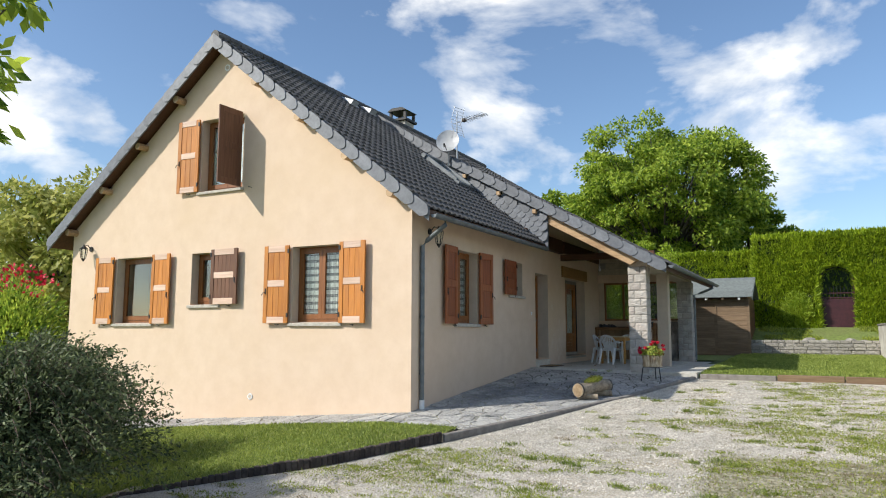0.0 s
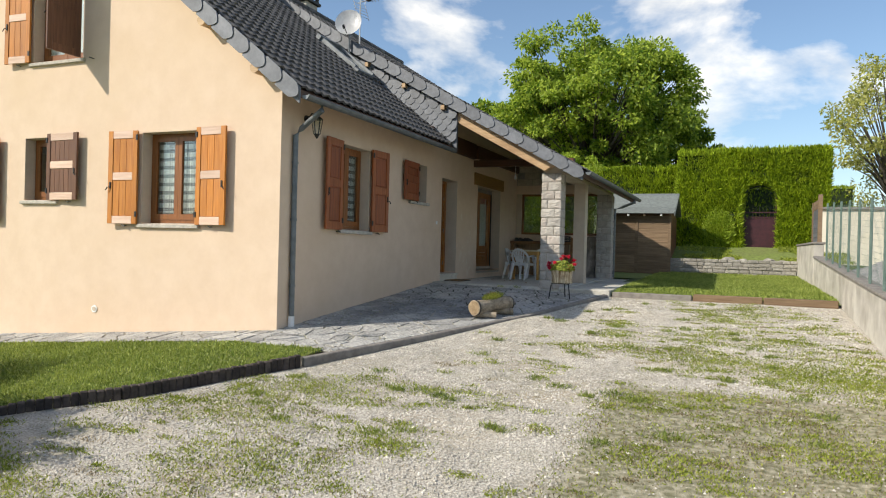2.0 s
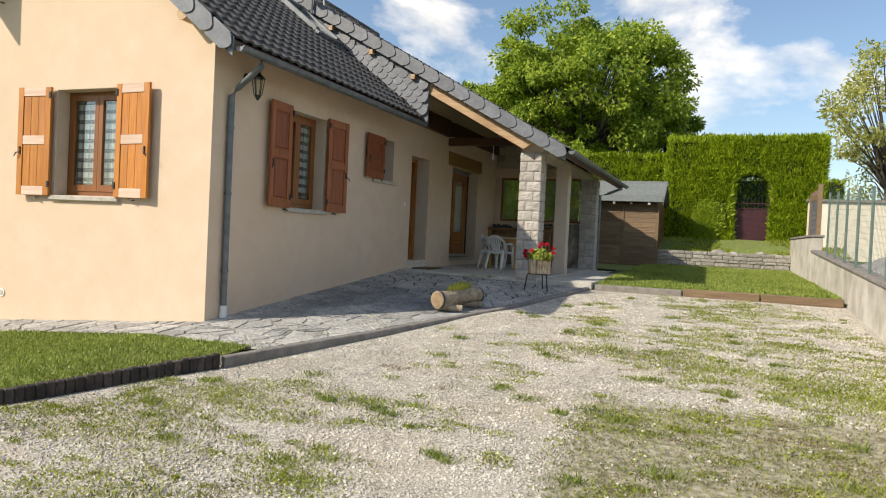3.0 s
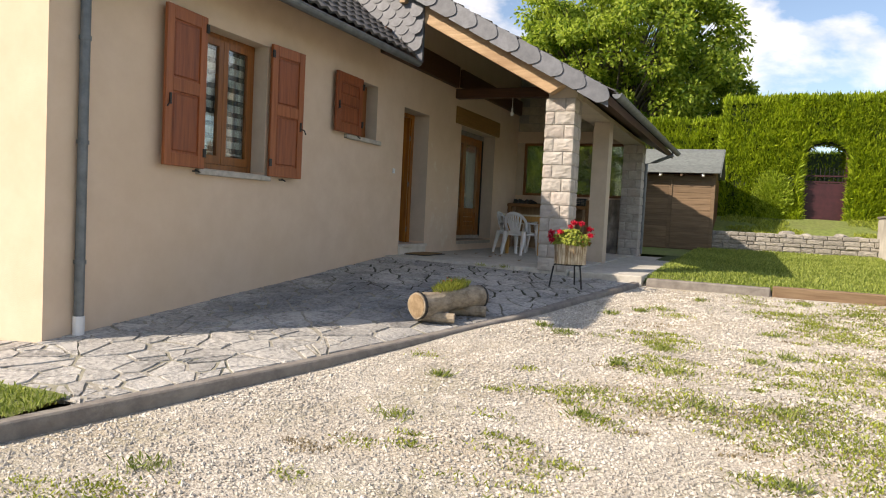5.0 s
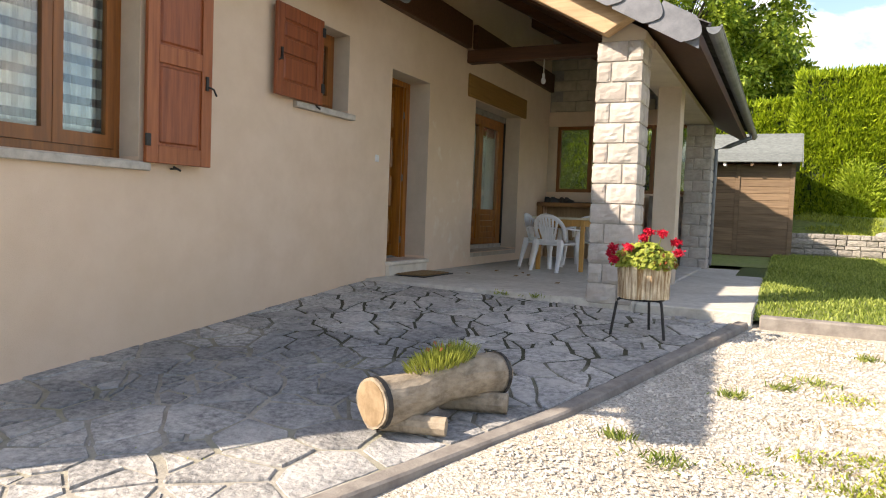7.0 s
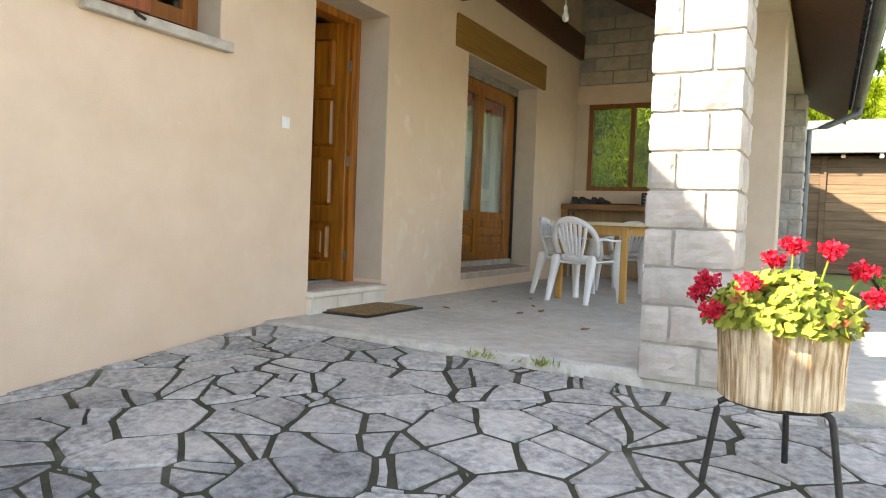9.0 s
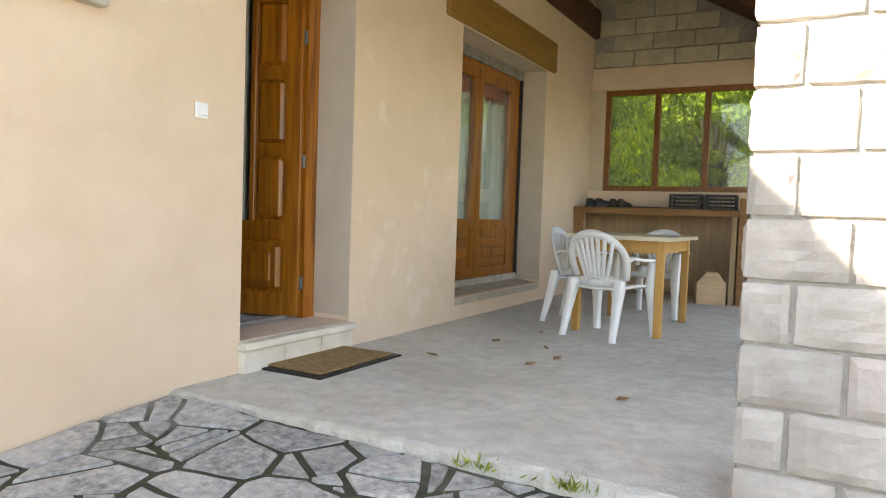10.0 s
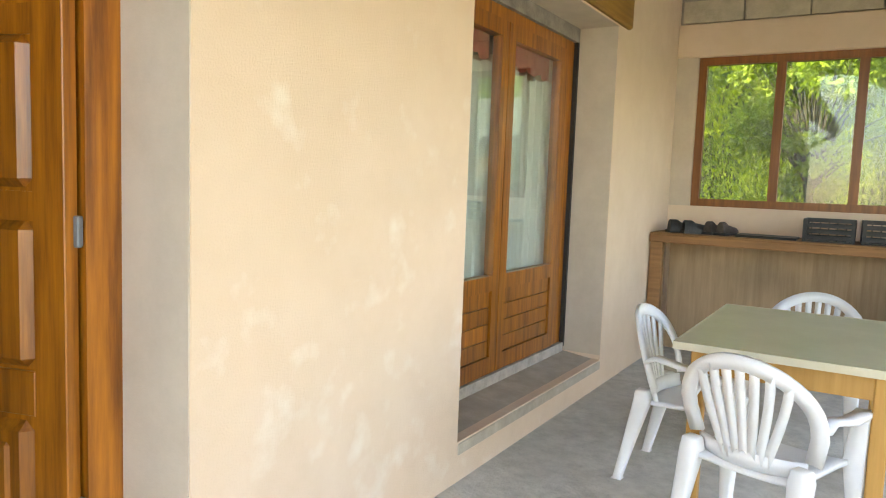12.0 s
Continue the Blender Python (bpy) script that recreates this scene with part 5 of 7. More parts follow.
def shoe(at, rz, mat, label):
    t = thing("shoe", label, "shoe", at, rz, group="shoes on the bench")
    bm = bmesh.new()
    rings = []
    for k in range(9):
        s = k / 8
        x = 0.27 * s
        wv = 0.045 * (0.75 + 0.35 * math.sin(math.pi * s))
        hh = 0.085 - 0.045 * s if s > 0.35 else 0.09
        rings.append([bm.verts.new((x, wv * math.cos(a), 0.018 + max(0, hh * math.sin(a)))) for a in [math.pi * j / 8 for j in range(9)]])
    for a, b in zip(rings, rings[1:]):
        for j in range(8):
            bm.faces.new([a[j], a[j + 1], b[j + 1], b[j]])
    bm.faces.new(rings[0]), bm.faces.new(rings[-1])
    part("upper", bm, mat, t)
    bm = bmesh.new()
    prism(bm, [(-0.01, -0.045, 0), (0.2, -0.05, 0), (0.285, -0.02, 0), (0.285, 0.02, 0), (0.2, 0.05, 0), (-0.01, 0.045, 0)], (0, 0, 0.022))
    part("sole", bm, M_BLACKP, t)


shoe((-6.52, 23.55, 1.64), 40, M_BLACKP, "black clog on the bench")
shoe((-6.40, 23.53, 1.64), 35, M_BLACKP, "black clog on the bench")
shoe((-6.22, 23.56, 1.64), 70, M_EDGING, "worn grey shoe on the bench")
shoe((-6.12, 23.56, 1.64), 75, M_EDGING, "worn grey shoe on the bench")
tray = thing("tray", "flat black tray on the bench", "tray", (-6.0, 23.5, 1.64))
part("dish", bx(0, 0.44, 0, 0.3, 0, 0.018, w=0.006), M_BLACKP, tray)

# table and chairs
tab = thing("table", "wooden table with a pale green laminate top", "table", (-5.73, 20.50, PORCH), 0)
part("tabletop", bx(0, 0.83, 0, 1.22, 0.762, 0.788, w=0.004), M_TABTOP, tab, "pale green laminate top")
for b in ((-.004, .0, -.004, 1.224), (.83, .834, -.004, 1.224), (0, .83, -.004, 0), (0, .83, 1.22, 1.224)):
    part("edge_strip", bx(b[0], b[1], b[2], b[3], 0.758, 0.790), M_TABTOP, tab, "cream edge strip")
for b in ((.09, .74, .06, .082), (.09, .74, 1.138, 1.16), (.07, .092, .08, 1.14), (.738, .76, .08, 1.14)):
    part("apron", bx(*b, 0.66, 0.76), M_TABWOOD, tab)
for x in (0.06, 0.715):
    for y in (0.05, 1.11):
        part("leg", bx(x, x + 0.06, y, y + 0.06, 0, 0.76, w=0.006), M_TABWOOD, tab)


def chair():
    """A white stacking plastic armchair; front towards +y, origin on the floor under the seat's centre."""
    t = thing("garden_chair", "white moulded plastic garden armchair", "chair", group="chairs round the table")
    # seat
    bm = bmesh.new()
    n = 8
    top = [[None] * (n + 1) for _ in range(n + 1)]
    for i in range(n + 1):
        for j in range(n + 1):
            u, v = i / n * 2 - 1, j / n * 2 - 1
            w = 0.225 + 0.02 * v
            z = 0.425 - 0.018 * (1 - u * u) * (1 - 0.5 * v * v) + 0.012 * v - (0.03 * max(0, v - 0.7) / 0.3)
            top[i][j] = bm.verts.new((u * w, v * 0.215, z))
    low = [[bm.verts.new(v.co - Vector((0, 0, 0.02))) for v in row] for row in top]
    for i in range(n):
        for j in range(n):
            bm.faces.new([top[i][j], top[i + 1][j], top[i + 1][j + 1], top[i][j + 1]])
            bm.faces.new([low[i][j], low[i][j + 1], low[i + 1][j + 1], low[i + 1][j]])
    for k in range(n):
        for a, b in (((k, 0), (k + 1, 0)), ((k, n), (k + 1, n)), ((0, k), (0, k + 1)), ((n, k), (n, k + 1))):
            bm.faces.new([top[a[0]][a[1]], top[b[0]][b[1]], low[b[0]][b[1]], low[a[0]][a[1]]])
    part("seat", bm, M_WHITE, t)

    def back_point(u, h):
        """u across (-1..1), h up (0..1): the backrest bowl, with a rounded top."""
        w = 0.215 + 0.05 * math.sin(math.pi * min(1, h * 0.8))
        return Vector((u * w, -0.20 - 0.10 * h + 0.07 * u * u, 0.43 + 0.40 * h))

    def strip(pts, wv, tk):
        bm = bmesh.new()
        rings = []
        for i, p in enumerate(pts):
            d = (pts[min(i + 1, len(pts) - 1)] - pts[max(i - 1, 0)]).normalized()
            nrm = Vector((0, -1, -0.2))
            nrm = (nrm - nrm.dot(d) * d).normalized()
            s = d.cross(nrm)
            rings.append([bm.verts.new(p + s * a * wv + nrm * b * tk) for a, b in ((-1, -1), (1, -1), (1, 1), (-1, 1))])
        for a, b in zip(rings, rings[1:]):
            for k in range(4):
                bm.faces.new([a[k], a[(k + 1) % 4], b[(k + 1) % 4], b[k]])
        bm.faces.new(rings[0]), bm.faces.new(rings[-1])
        return bm
    rim = []
    for k in range(25):
        a = math.pi * k / 24
        u, h = -math.cos(a), math.sin(a) ** 0.6
        rim.append(back_point(u * 1.0, 0.12 + 0.88 * h))
    part("backrest_rim", strip(rim, 0.030, 0.009), M_WHITE, t)
    for k in range(7):
        u = -0.66 + 1.32 * k / 6
        htop = 0.12 + 0.88 * (math.sin(math.acos(max(-1, min(1, u)))) ** 0.6) - 0.02
        pts = [back_point(u * (0.55 + 0.45 * s), s * htop) for s in [j / 6 for j in range(7)]]
        part("back_slat", strip(pts, 0.017, 0.006), M_WHITE, t)
    part("back_base", strip([back_point(-0.95 + 1.9 * j / 10, 0.03) for j in range(11)], 0.035, 0.008), M_WHITE, t)
    for sx in (-1, 1):
        fl = Vector((sx * 0.27, 0.20, 0.63))
        pts = [back_point(sx * 1.0, 0.50), Vector((sx * 0.265, -0.13, 0.655)), Vector((sx * 0.285, 0.0, 0.635)), Vector((sx * 0.285, 0.12, 0.635)), fl]
        bm = bmesh.new()
        rings = []
        for i, p in enumerate(pts):
            rings.append([bm.verts.new(p + Vector((a * 0.032, 0, b * 0.010 - abs(a) * 0.006))) for a, b in ((-1, -1), (1, -1), (1, 1), (-1, 1))])
        for a, b in zip(rings, rings[1:]):
            for k in range(4):
                bm.faces.new([a[k], a[(k + 1) % 4], b[(k + 1) % 4], b[k]])
        bm.faces.new(rings[0]), bm.faces.new(rings[-1])
        part("armrest", bm, M_WHITE, t)
        # legs: the front ones run up into the armrests
        for foot, knee, head, w in ((Vector((sx * 0.275, 0.235, 0)), Vector((sx * 0.255, 0.20, 0.42)), fl, 0.034), (Vector((sx * 0.235, -0.30, 0)), Vector((sx * 0.215, -0.20, 0.42)), Vector((sx * 0.215, -0.205, 0.47)), 0.034)):
            bm = bmesh.new()
            rings = []
            for p, k in ((foot, 0.62), ((foot + knee) / 2, 0.85), (knee, 1.15), (head, 0.9)):
                rings.append([bm.verts.new(p + Vector((a * w * k, b * w * k, 0))) for a, b in ((-1, -1), (1, -1), (1, 1), (-1, 1))])
            for a, b in zip(rings, rings[1:]):
                for k in range(4):
                    bm.faces.new([a[k], a[(k + 1) % 4], b[(k + 1) % 4], b[k]])
            bm.faces.new(rings[0]), bm.faces.new(rings[-1])
            bevel(bm, 0.006)
            part("leg", bm, M_WHITE, t)
    for c in t.children:
        for p in c.data.polygons:
            p.use_smooth = True
    return t


ch = chair()
ch.matrix_world = pose(-5.345, 20.49, PORCH, 0, 0, -18) @ Matrix.Scale(0.97, 4)
tagged(copy_thing(ch, pose(-5.74, 21.08, PORCH, 0, 0, -92)), "white plastic garden armchair pushed under the table's side")
tagged(copy_thing(ch, pose(-5.33, 22.02, PORCH, 0, 0, 176)), "white plastic garden armchair behind the table")

mat_ = thing("doormat", "brown coir doormat with a black rubber rim", "doormat", (-6.46, 18.36, PORCH), 0)
part("rim", bx(-0.27, 0.27, -0.41, 0.41, 0, 0.012, w=0.004), M_BLACKP, mat_, "black rubber rim")
part("coir", bx(-0.225, 0.235, -0.36, 0.36, 0.012, 0.026, w=0.006), M_COIR, mat_)
for x, y, a in ((-5.45, 19.0, 20), (-5.35, 19.25, 70), (-5.5, 19.55, 130), (-5.95, 19.6, 40), (-6.0, 18.9, 200), (-4.75, 18.5, 10), (-5.8, 20.2, 300)):
    t = thing("dry_leaf", "curled brown dry leaf on the concrete", "leaf", (x, y, PORCH), a, group="dry leaves")
    bm = bmesh.new()
    pts = [(0, 0, 0.004), (0.02, 0.018, 0.02), (0.055, 0.012, 0.012), (0.075, 0, 0.025), (0.05, -0.016, 0.008), (0.02, -0.014, 0.018)]
    prism(bm, pts, (0, 0, 0.002))
    part("blade", bm, M_COIR, t)

sw = thing("light_switch", "small white switch plate on the wall", "switch", (FX, 17.52, 1.965), 90)
part("plate", bx(-0.04, 0.04, -0.012, 0.0, -0.04, 0.04, w=0.004), M_WHITE, sw)
part("rocker", bx(-0.022, 0.022, -0.017, -0.010, -0.025, 0.025, w=0.003), M_WHITE, sw)
for nm, lab, x, z, r in (("wall_vent", "round white vent low on the gable", -10.44, 0.155, 0.065), ("wall_vent", "round vent near the top of the gable", -11.42, 7.35, 0.075)):
    v = thing(nm, lab, "vent", (x, GY, z))
    bm = bmesh.new()
    tube(bm, [(0, 0.0, 0), (0, -0.015, 0)], r, 18)
    part("disc", bm, M_WHITE, v)
    bm = bmesh.new()
    tube(bm, [(0, -0.013, 0), (0, -0.022, 0)], r * 0.6, 16)
    part("grille", bm, M_REVEAL, v)


def lantern(at, rz):
    t = thing("wall_lantern", "black iron wall lantern on a bracket", "lantern", at, rz, group="wall lanterns")
    t.scale = (1.25, 1.25, 1.25)
    bm = bmesh.new()
    tube(bm, [(0, 0, 0), (0, -0.02, 0)], 0.05, 10)
    tube(bm, [(0, -0.02, 0), (0, -0.09, 0.07), (0, -0.16, 0.05), (0, -0.17, 0.0)], 0.009, 6)
    part("bracket", bm, M_IRON, t)
    bm = bmesh.new()
    tube(bm, [(0, -0.17, 0.08), (0, -0.17, 0.03), (0, -0.17, -0.01)], 0.03, 6, radii=[0.008, 0.035, 0.085])
    part("roof", bm, M_IRON, t)
    bm = bmesh.new()
    tube(bm, [(0, -0.17, -0.01), (0, -0.17, -0.20)], 0.07, 6, radii=[0.07, 0.04])
    part("glass", bm, M_GLASS, t)
    bm = bmesh.new()
    for k in range(6):
        a = math.pi * 2 * k / 6
        tube(bm, [(0.072 * math.cos(a), -0.17 + 0.072 * math.sin(a), -0.01), (0.042 * math.cos(a), -0.17 + 0.042 * math.sin(a), -0.2)], 0.006, 4)
    tube(bm, [(0, -0.17, -0.2), (0, -0.17, -0.225), (0, -0.17, -0.26)], 0.03, 6, radii=[0.045, 0.03, 0.006])
    part("cage", bm, M_IRON, t)


lantern((fx(11.92), 11.92, 3.42), 90)
lantern((-15.74, GY, 3.48), 0)

# ---------------------------------------------------------------- roof furniture
chim = thing("chimney", "rendered chimney stack with a dark capped top", "chimney", (-11.86, 19.5, 7.3))
part("stack", bx(-0.28, 0.28, -0.28, 0.28, 0, 1.02, w=0.01), M_SILL, chim)
part("crown", bx(-0.36, 0.36, -0.36, 0.36, 1.02, 1.10, w=0.01), M_IRON, chim)
for x in (-0.27, 0.27):
    for y in (-0.27, 0.27):
        part("post", bx(x - .04, x + .04, y - .04, y + .04, 1.10, 1.36), M_IRON, chim)
bm = bmesh.new()
prism(bm, [(-0.36, -0.36, 1.36), (0.36, -0.36, 1.36), (0.2, -0.36, 1.46), (-0.2, -0.36, 1.46)], (0, 0.72, 0))
part("cap", bm, M_IRON, chim)

dish = thing("satellite_dish", "white satellite dish on a short mast", "satellite dish", (-8.78, 16.9, 6.05))
bm = bmesh.new()
rings = []
for k in range(6):
    r = 0.32 * k / 5
    rings.append([bm.verts.new((r * math.cos(a), -0.10 * (r / 0.32) ** 2 + 0.05, r * 1.08 * math.sin(a))) for a in [2 * math.pi * j / 24 for j in range(24)]] if k else [bm.verts.new((0, 0.05, 0))])
for j in range(24):
    bm.faces.new([rings[0][0], rings[1][j], rings[1][(j + 1) % 24]])
for a, b in zip(rings[1:], rings[2:]):
    for j in range(24):
        bm.faces.new([a[j], b[j], b[(j + 1) % 24], a[(j + 1) % 24]])
bmesh.ops.solidify(bm, geom=bm.faces[:], thickness=0.008)
bmesh.ops.transform(bm, matrix=pose(0.02, -0.08, 0.62, -18, 0, 16), verts=bm.verts)
part("reflector", bm, M_WHITE, dish)
bm = bmesh.new()
tube(bm, [(0, 0, -0.2), (0, 0, 0.66)], 0.022, 8)
part("mast", bm, M_ZINC, dish)
bm = bmesh.new()
tube(bm, [(0.02, -0.1, 0.32), (0.10, -0.42, 0.42)], 0.012, 6)
tube(bm, [(0.09, -0.40, 0.40), (0.10, -0.46, 0.46)], 0.03, 8)
part("feed_arm", bm, M_IRON, dish)

ant = thing("tv_antenna", "aluminium rake antenna on a thin mast", "antenna", (-8.70, 17.25, 6.0), -14)
bm = bmesh.new()
tube(bm, [(0, 0, -0.1), (0, 0, 1.62)], 0.018, 8)
part("mast", bm, M_ALU, ant)
bm = bmesh.new()
tube(bm, [(-0.1, 0, 1.30), (1.05, 0, 1.36)], 0.012, 6)
boom = part("boom", bm, M_ALU, ant)
for k in range(9):
    x = 0.30 + 0.085 * k
    bm = bmesh.new()
    tube(bm, [(x, -0.16, 1.33 + 0.005 * k), (x, 0.16, 1.33 + 0.005 * k)], 0.007, 5)
    tube(bm, [(x - 0.05, -0.09, 1.42 - 0.01 * k), (x + 0.05, 0.09, 1.25 + 0.01 * k)], 0.006, 5)
    part("element", bm, M_ALU, boom)
for sgn in (1, -1):
    bm = bmesh.new()
    for k in range(5):
        s = 0.06 + 0.085 * k
        tube(bm, [(-0.04 + s * 0.30, -0.24, 1.32 + sgn * s * 0.95), (-0.04 + s * 0.30, 0.24, 1.32 + sgn * s * 0.95)], 0.006, 5)
    for y in (-0.2, 0.2):
        tube(bm, [(-0.04, y, 1.32), (0.10, y, 1.32 + sgn * 0.42)], 0.007, 5)
    part("reflector_grid", bm, M_ALU, ant)
part("dipole_box", bx(0.22, 0.32, -0.05, 0.05, 1.28, 1.38, w=0.01), M_EDGING, boom, "red-brown dipole box")

sky_w = thing("roof_window", "grey metal framed roof window in the tiles", "roof window")
base = slope_matrix(-8.12, roof_z(-8.12), RS)
for b in ((15.98, 16.08, 0, 1.15, 0.02, 0.12), (16.80, 16.90, 0, 1.15, 0.02, 0.12), (15.98, 16.90, -0.12, 0.0, 0.02, 0.08), (15.94, 16.94, 1.15, 1.28, 0.02, 0.13)):
    part("flashing", bx(*b, w=0.006, m=base), M_ZINC, sky_w)
p = part("pane", bx(16.08, 16.80, 0.0, 1.15, 0.05, 0.06, m=base), M_GLASS, sky_w)
# no opening here: a near-black sheet paints the unlit inside
part("unlit_well_sheet", bx(16.08, 16.80, 0.0, 1.15, 0.0, 0.02, m=base), M_IRON, sky_w, "near-black sheet standing in for the unlit inside under the glass")

for yv in (15.6, 16.5):
    rv = thing("roof_vent", "small pale metal roof vent near the ridge", "roof vent", group="roof vents")
    mv = slope_matrix(-11.25, roof_z(-11.25), RS)
    part("flashing", bx(yv - 0.2, yv + 0.2, -0.25, 0.2, 0.035, 0.05, w=0.004, m=mv), M_ALU, rv)
    bm = bmesh.new()
    prism(bm, [(yv - 0.15, -0.22, 0.05), (yv - 0.15, -0.22, 0.17), (yv - 0.15, 0.15, 0.06)], (0.3, 0, 0))
    bmesh.ops.transform(bm, matrix=mv, verts=bm.verts)
    part("hood", bm, M_ALU, rv)

# ---------------------------------------------------------------- planters
log = thing("log_planter", "hollowed bent log planter with pale cut ends", "planter", (-4.03, 13.93, pave_z(-4.03, 13.93)), 0)
ends = (Vector((-0.17, -0.40, 0.16)), Vector((-0.07, -0.17, 0.165)), Vector((0.01, 0.02, 0.215)), Vector((0.10, 0.22, 0.225)), Vector((0.19, 0.44, 0.205)))
bm = bmesh.new()
tube(bm, ends, 0.13, 18, radii=[0.135, 0.125, 0.118, 0.122, 0.13])
bmesh.ops.subdivide_edges(bm, edges=[e for e in bm.edges if len(e.link_faces) == 2 and abs((e.verts[0].co - e.verts[1].co).length) > 0.15], cuts=3)
for v in bm.verts:
    v.co += Vector((noise.noise(v.co * 9), noise.noise(v.co * 9 + Vector((5, 5, 5))), noise.noise(v.co * 9 + Vector((9, 1, 4))))) * 0.008
log_trunk = part("trunk", bm, M_LOG, log)
d = (ends[1] - ends[0]).normalized()
bm = bmesh.new()
tube(bm, [ends[0] - d * 0.006, ends[0] + d * 0.004], 0.118, 18)
part("cut_end", bm, M_CUT, log_trunk, "pale sawn end grain")
d2 = (ends[-1] - ends[-2]).normalized()
for p0, dd, r in ((ends[0], d, 0.139), (ends[-1], -d2, 0.135)):
    bm = bmesh.new()
    tube(bm, [p0 + dd * 0.01, p0 + dd * 0.04], r, 18, cap=False)
    part("band", bm, M_IRON, log_trunk, "dark metal band")
bm = bmesh.new()
tube(bm, [ends[1] + Vector((0, 0.02, 0.105)), ends[2] + Vector((0, 0, 0.105)), ends[3] + Vector((0, -0.0, 0.112))], 0.05, 8)
part("soil", bm, M_JOINT, log)
for o, a in (((-0.02, -0.26, 0.055), 20), ((0.13, 0.24, 0.085), 20)):
    bm = bmesh.new()
    tube(bm, [(-0.19, -0.05, 0), (0.19, 0.05, 0)], 0.05 if o[2] < 0.07 else 0.06, 10)
    bmesh.ops.transform(bm, matrix=Matrix.Translation((o[0], o[1], 0.045 + (0.03 if o[2] > 0.07 else 0))), verts=bm.verts)
    part("support", bm, M_LOG, log, "short round support log")

st = thing("stump_planter", "pale split stump planter on a black metal stand", "planter", (-3.37, 16.44, pave_z(-3.37, 16.44)), 0)
bm = bmesh.new()
rings = []
for z in (0.32, 0.36, 0.46, 0.56, 0.60):
    rings.append([bm.verts.new(((0.205 + 0.018 * noise.noise((math.cos(a) * 2.5, math.sin(a) * 2.5, z * 1.2)) + 0.012 * noise.noise((math.cos(a) * 9, math.sin(a) * 9, z * 0.8)) + (0.008 if z > 0.5 else 0)) * math.cos(a),
                                (0.205 + 0.018 * noise.noise((math.cos(a) * 2.5, math.sin(a) * 2.5, z * 1.2)) + 0.012 * noise.noise((math.cos(a) * 9, math.sin(a) * 9, z * 0.8)) + (0.008 if z > 0.5 else 0)) * math.sin(a), z + 0.012 * noise.noise((math.cos(a) * 3, math.sin(a) * 3, 1)))) for a in [2 * math.pi * k / 40 for k in range(40)]])
for a, b in zip(rings, rings[1:]):
    for k in range(40):
        bm.faces.new([a[k], a[(k + 1) % 40], b[(k + 1) % 40], b[k]])
inner = [bm.verts.new((v.co.x * 0.8, v.co.y * 0.8, v.co.z)) for v in rings[-1]]
deep = [bm.verts.new((v.co.x, v.co.y, 0.55)) for v in inner]
for k in range(40):
    j = (k + 1) % 40
    bm.faces.new([rings[-1][k], rings[-1][j], inner[j], inner[k]])
    bm.faces.new([inner[k], inner[j], deep[j], deep[k]])
bm.faces.new(rings[0][::-1]), bm.faces.new(deep)
part("stump", bm, M_STUMP, st)
bm = bmesh.new()
tube(bm, [(0.17 * math.cos(2 * math.pi * k / 24), 0.17 * math.sin(2 * math.pi * k / 24), 0.312) for k in range(25)], 0.009, 6)
part("ring", bm, M_IRON, st)
for deg in (-155, -35, 85):
    a = radians(deg)
    bm = bmesh.new()
    tube(bm, [(q * math.cos(a), q * math.sin(a), h) for q, h in ((0.10, 0.312), (0.185, 0.311), (0.205, 0.30), (0.213, 0.275), (0.255, 0.004))], 0.012, 8)
    part("leg", bm, M_IRON, st)

# ---------------------------------------------------------------- vegetation helpers
RNG = np.random.default_rng(4)


def leaf_mesh(name, base, direction, side, length, width, mat, fold=0.0):
    """Many leaves in one mesh: pointed quads from base along direction, as wide as width across side."""
    n = len(base)
    length, width = np.broadcast_to(length, n)[:, None], np.broadcast_to(width, n)[:, None]
    direction = direction / np.linalg.norm(direction, axis=1, keepdims=True)
    side = side - (side * direction).sum(1, keepdims=True) * direction
    side = side / (np.linalg.norm(side, axis=1, keepdims=True) + 1e-9)
    mid = base + direction * length * 0.5
    verts = np.stack([base, mid + side * width * 0.5, base + direction * length, mid - side * width * 0.5], 1).reshape(-1, 3)
    faces = np.arange(4 * n).reshape(-1, 4)
    me = bpy.data.meshes.new(name)
    me.from_pydata(verts.tolist(), [], faces.tolist())
    me.materials.append(mat)
    return me


def round_leaves(name, base, normal, size, mat):
    """Many round, scalloped, slightly cupped leaves in one mesh."""
    n, k = len(base), 10
    normal = normal / np.linalg.norm(normal, axis=1, keepdims=True)
    u = np.cross(normal, RNG.normal(size=(n, 3)))
    u = u / np.linalg.norm(u, axis=1, keepdims=True)
    v = np.cross(normal, u)
    ang = 2 * np.pi * np.arange(k) / k
    rad = np.broadcast_to(size, n)[:, None] * np.where(np.arange(k) % 2, 1.0, 0.80)[None] * RNG.uniform(0.85, 1.15, (n, k))
    rad[:, 0] *= 0.35
    rim = base[:, None] + u[:, None] * (rad * np.cos(ang))[:, :, None] + v[:, None] * (rad * np.sin(ang))[:, :, None] + normal[:, None] * (rad * RNG.uniform(0.0, 0.4, (n, 1)))[:, :, None]
    verts = np.concatenate([base[:, None], rim], 1).reshape(-1, 3)
    fan = np.array([(0, 1 + i, 1 + (i + 1) % k) for i in range(k)])
    faces = (fan[None] + (k + 1) * np.arange(n)[:, None, None]).reshape(-1, 3)
    me = bpy.data.meshes.new(name)
    me.from_pydata(verts.tolist(), [], faces.tolist())
    me.materials.append(mat)
    return me


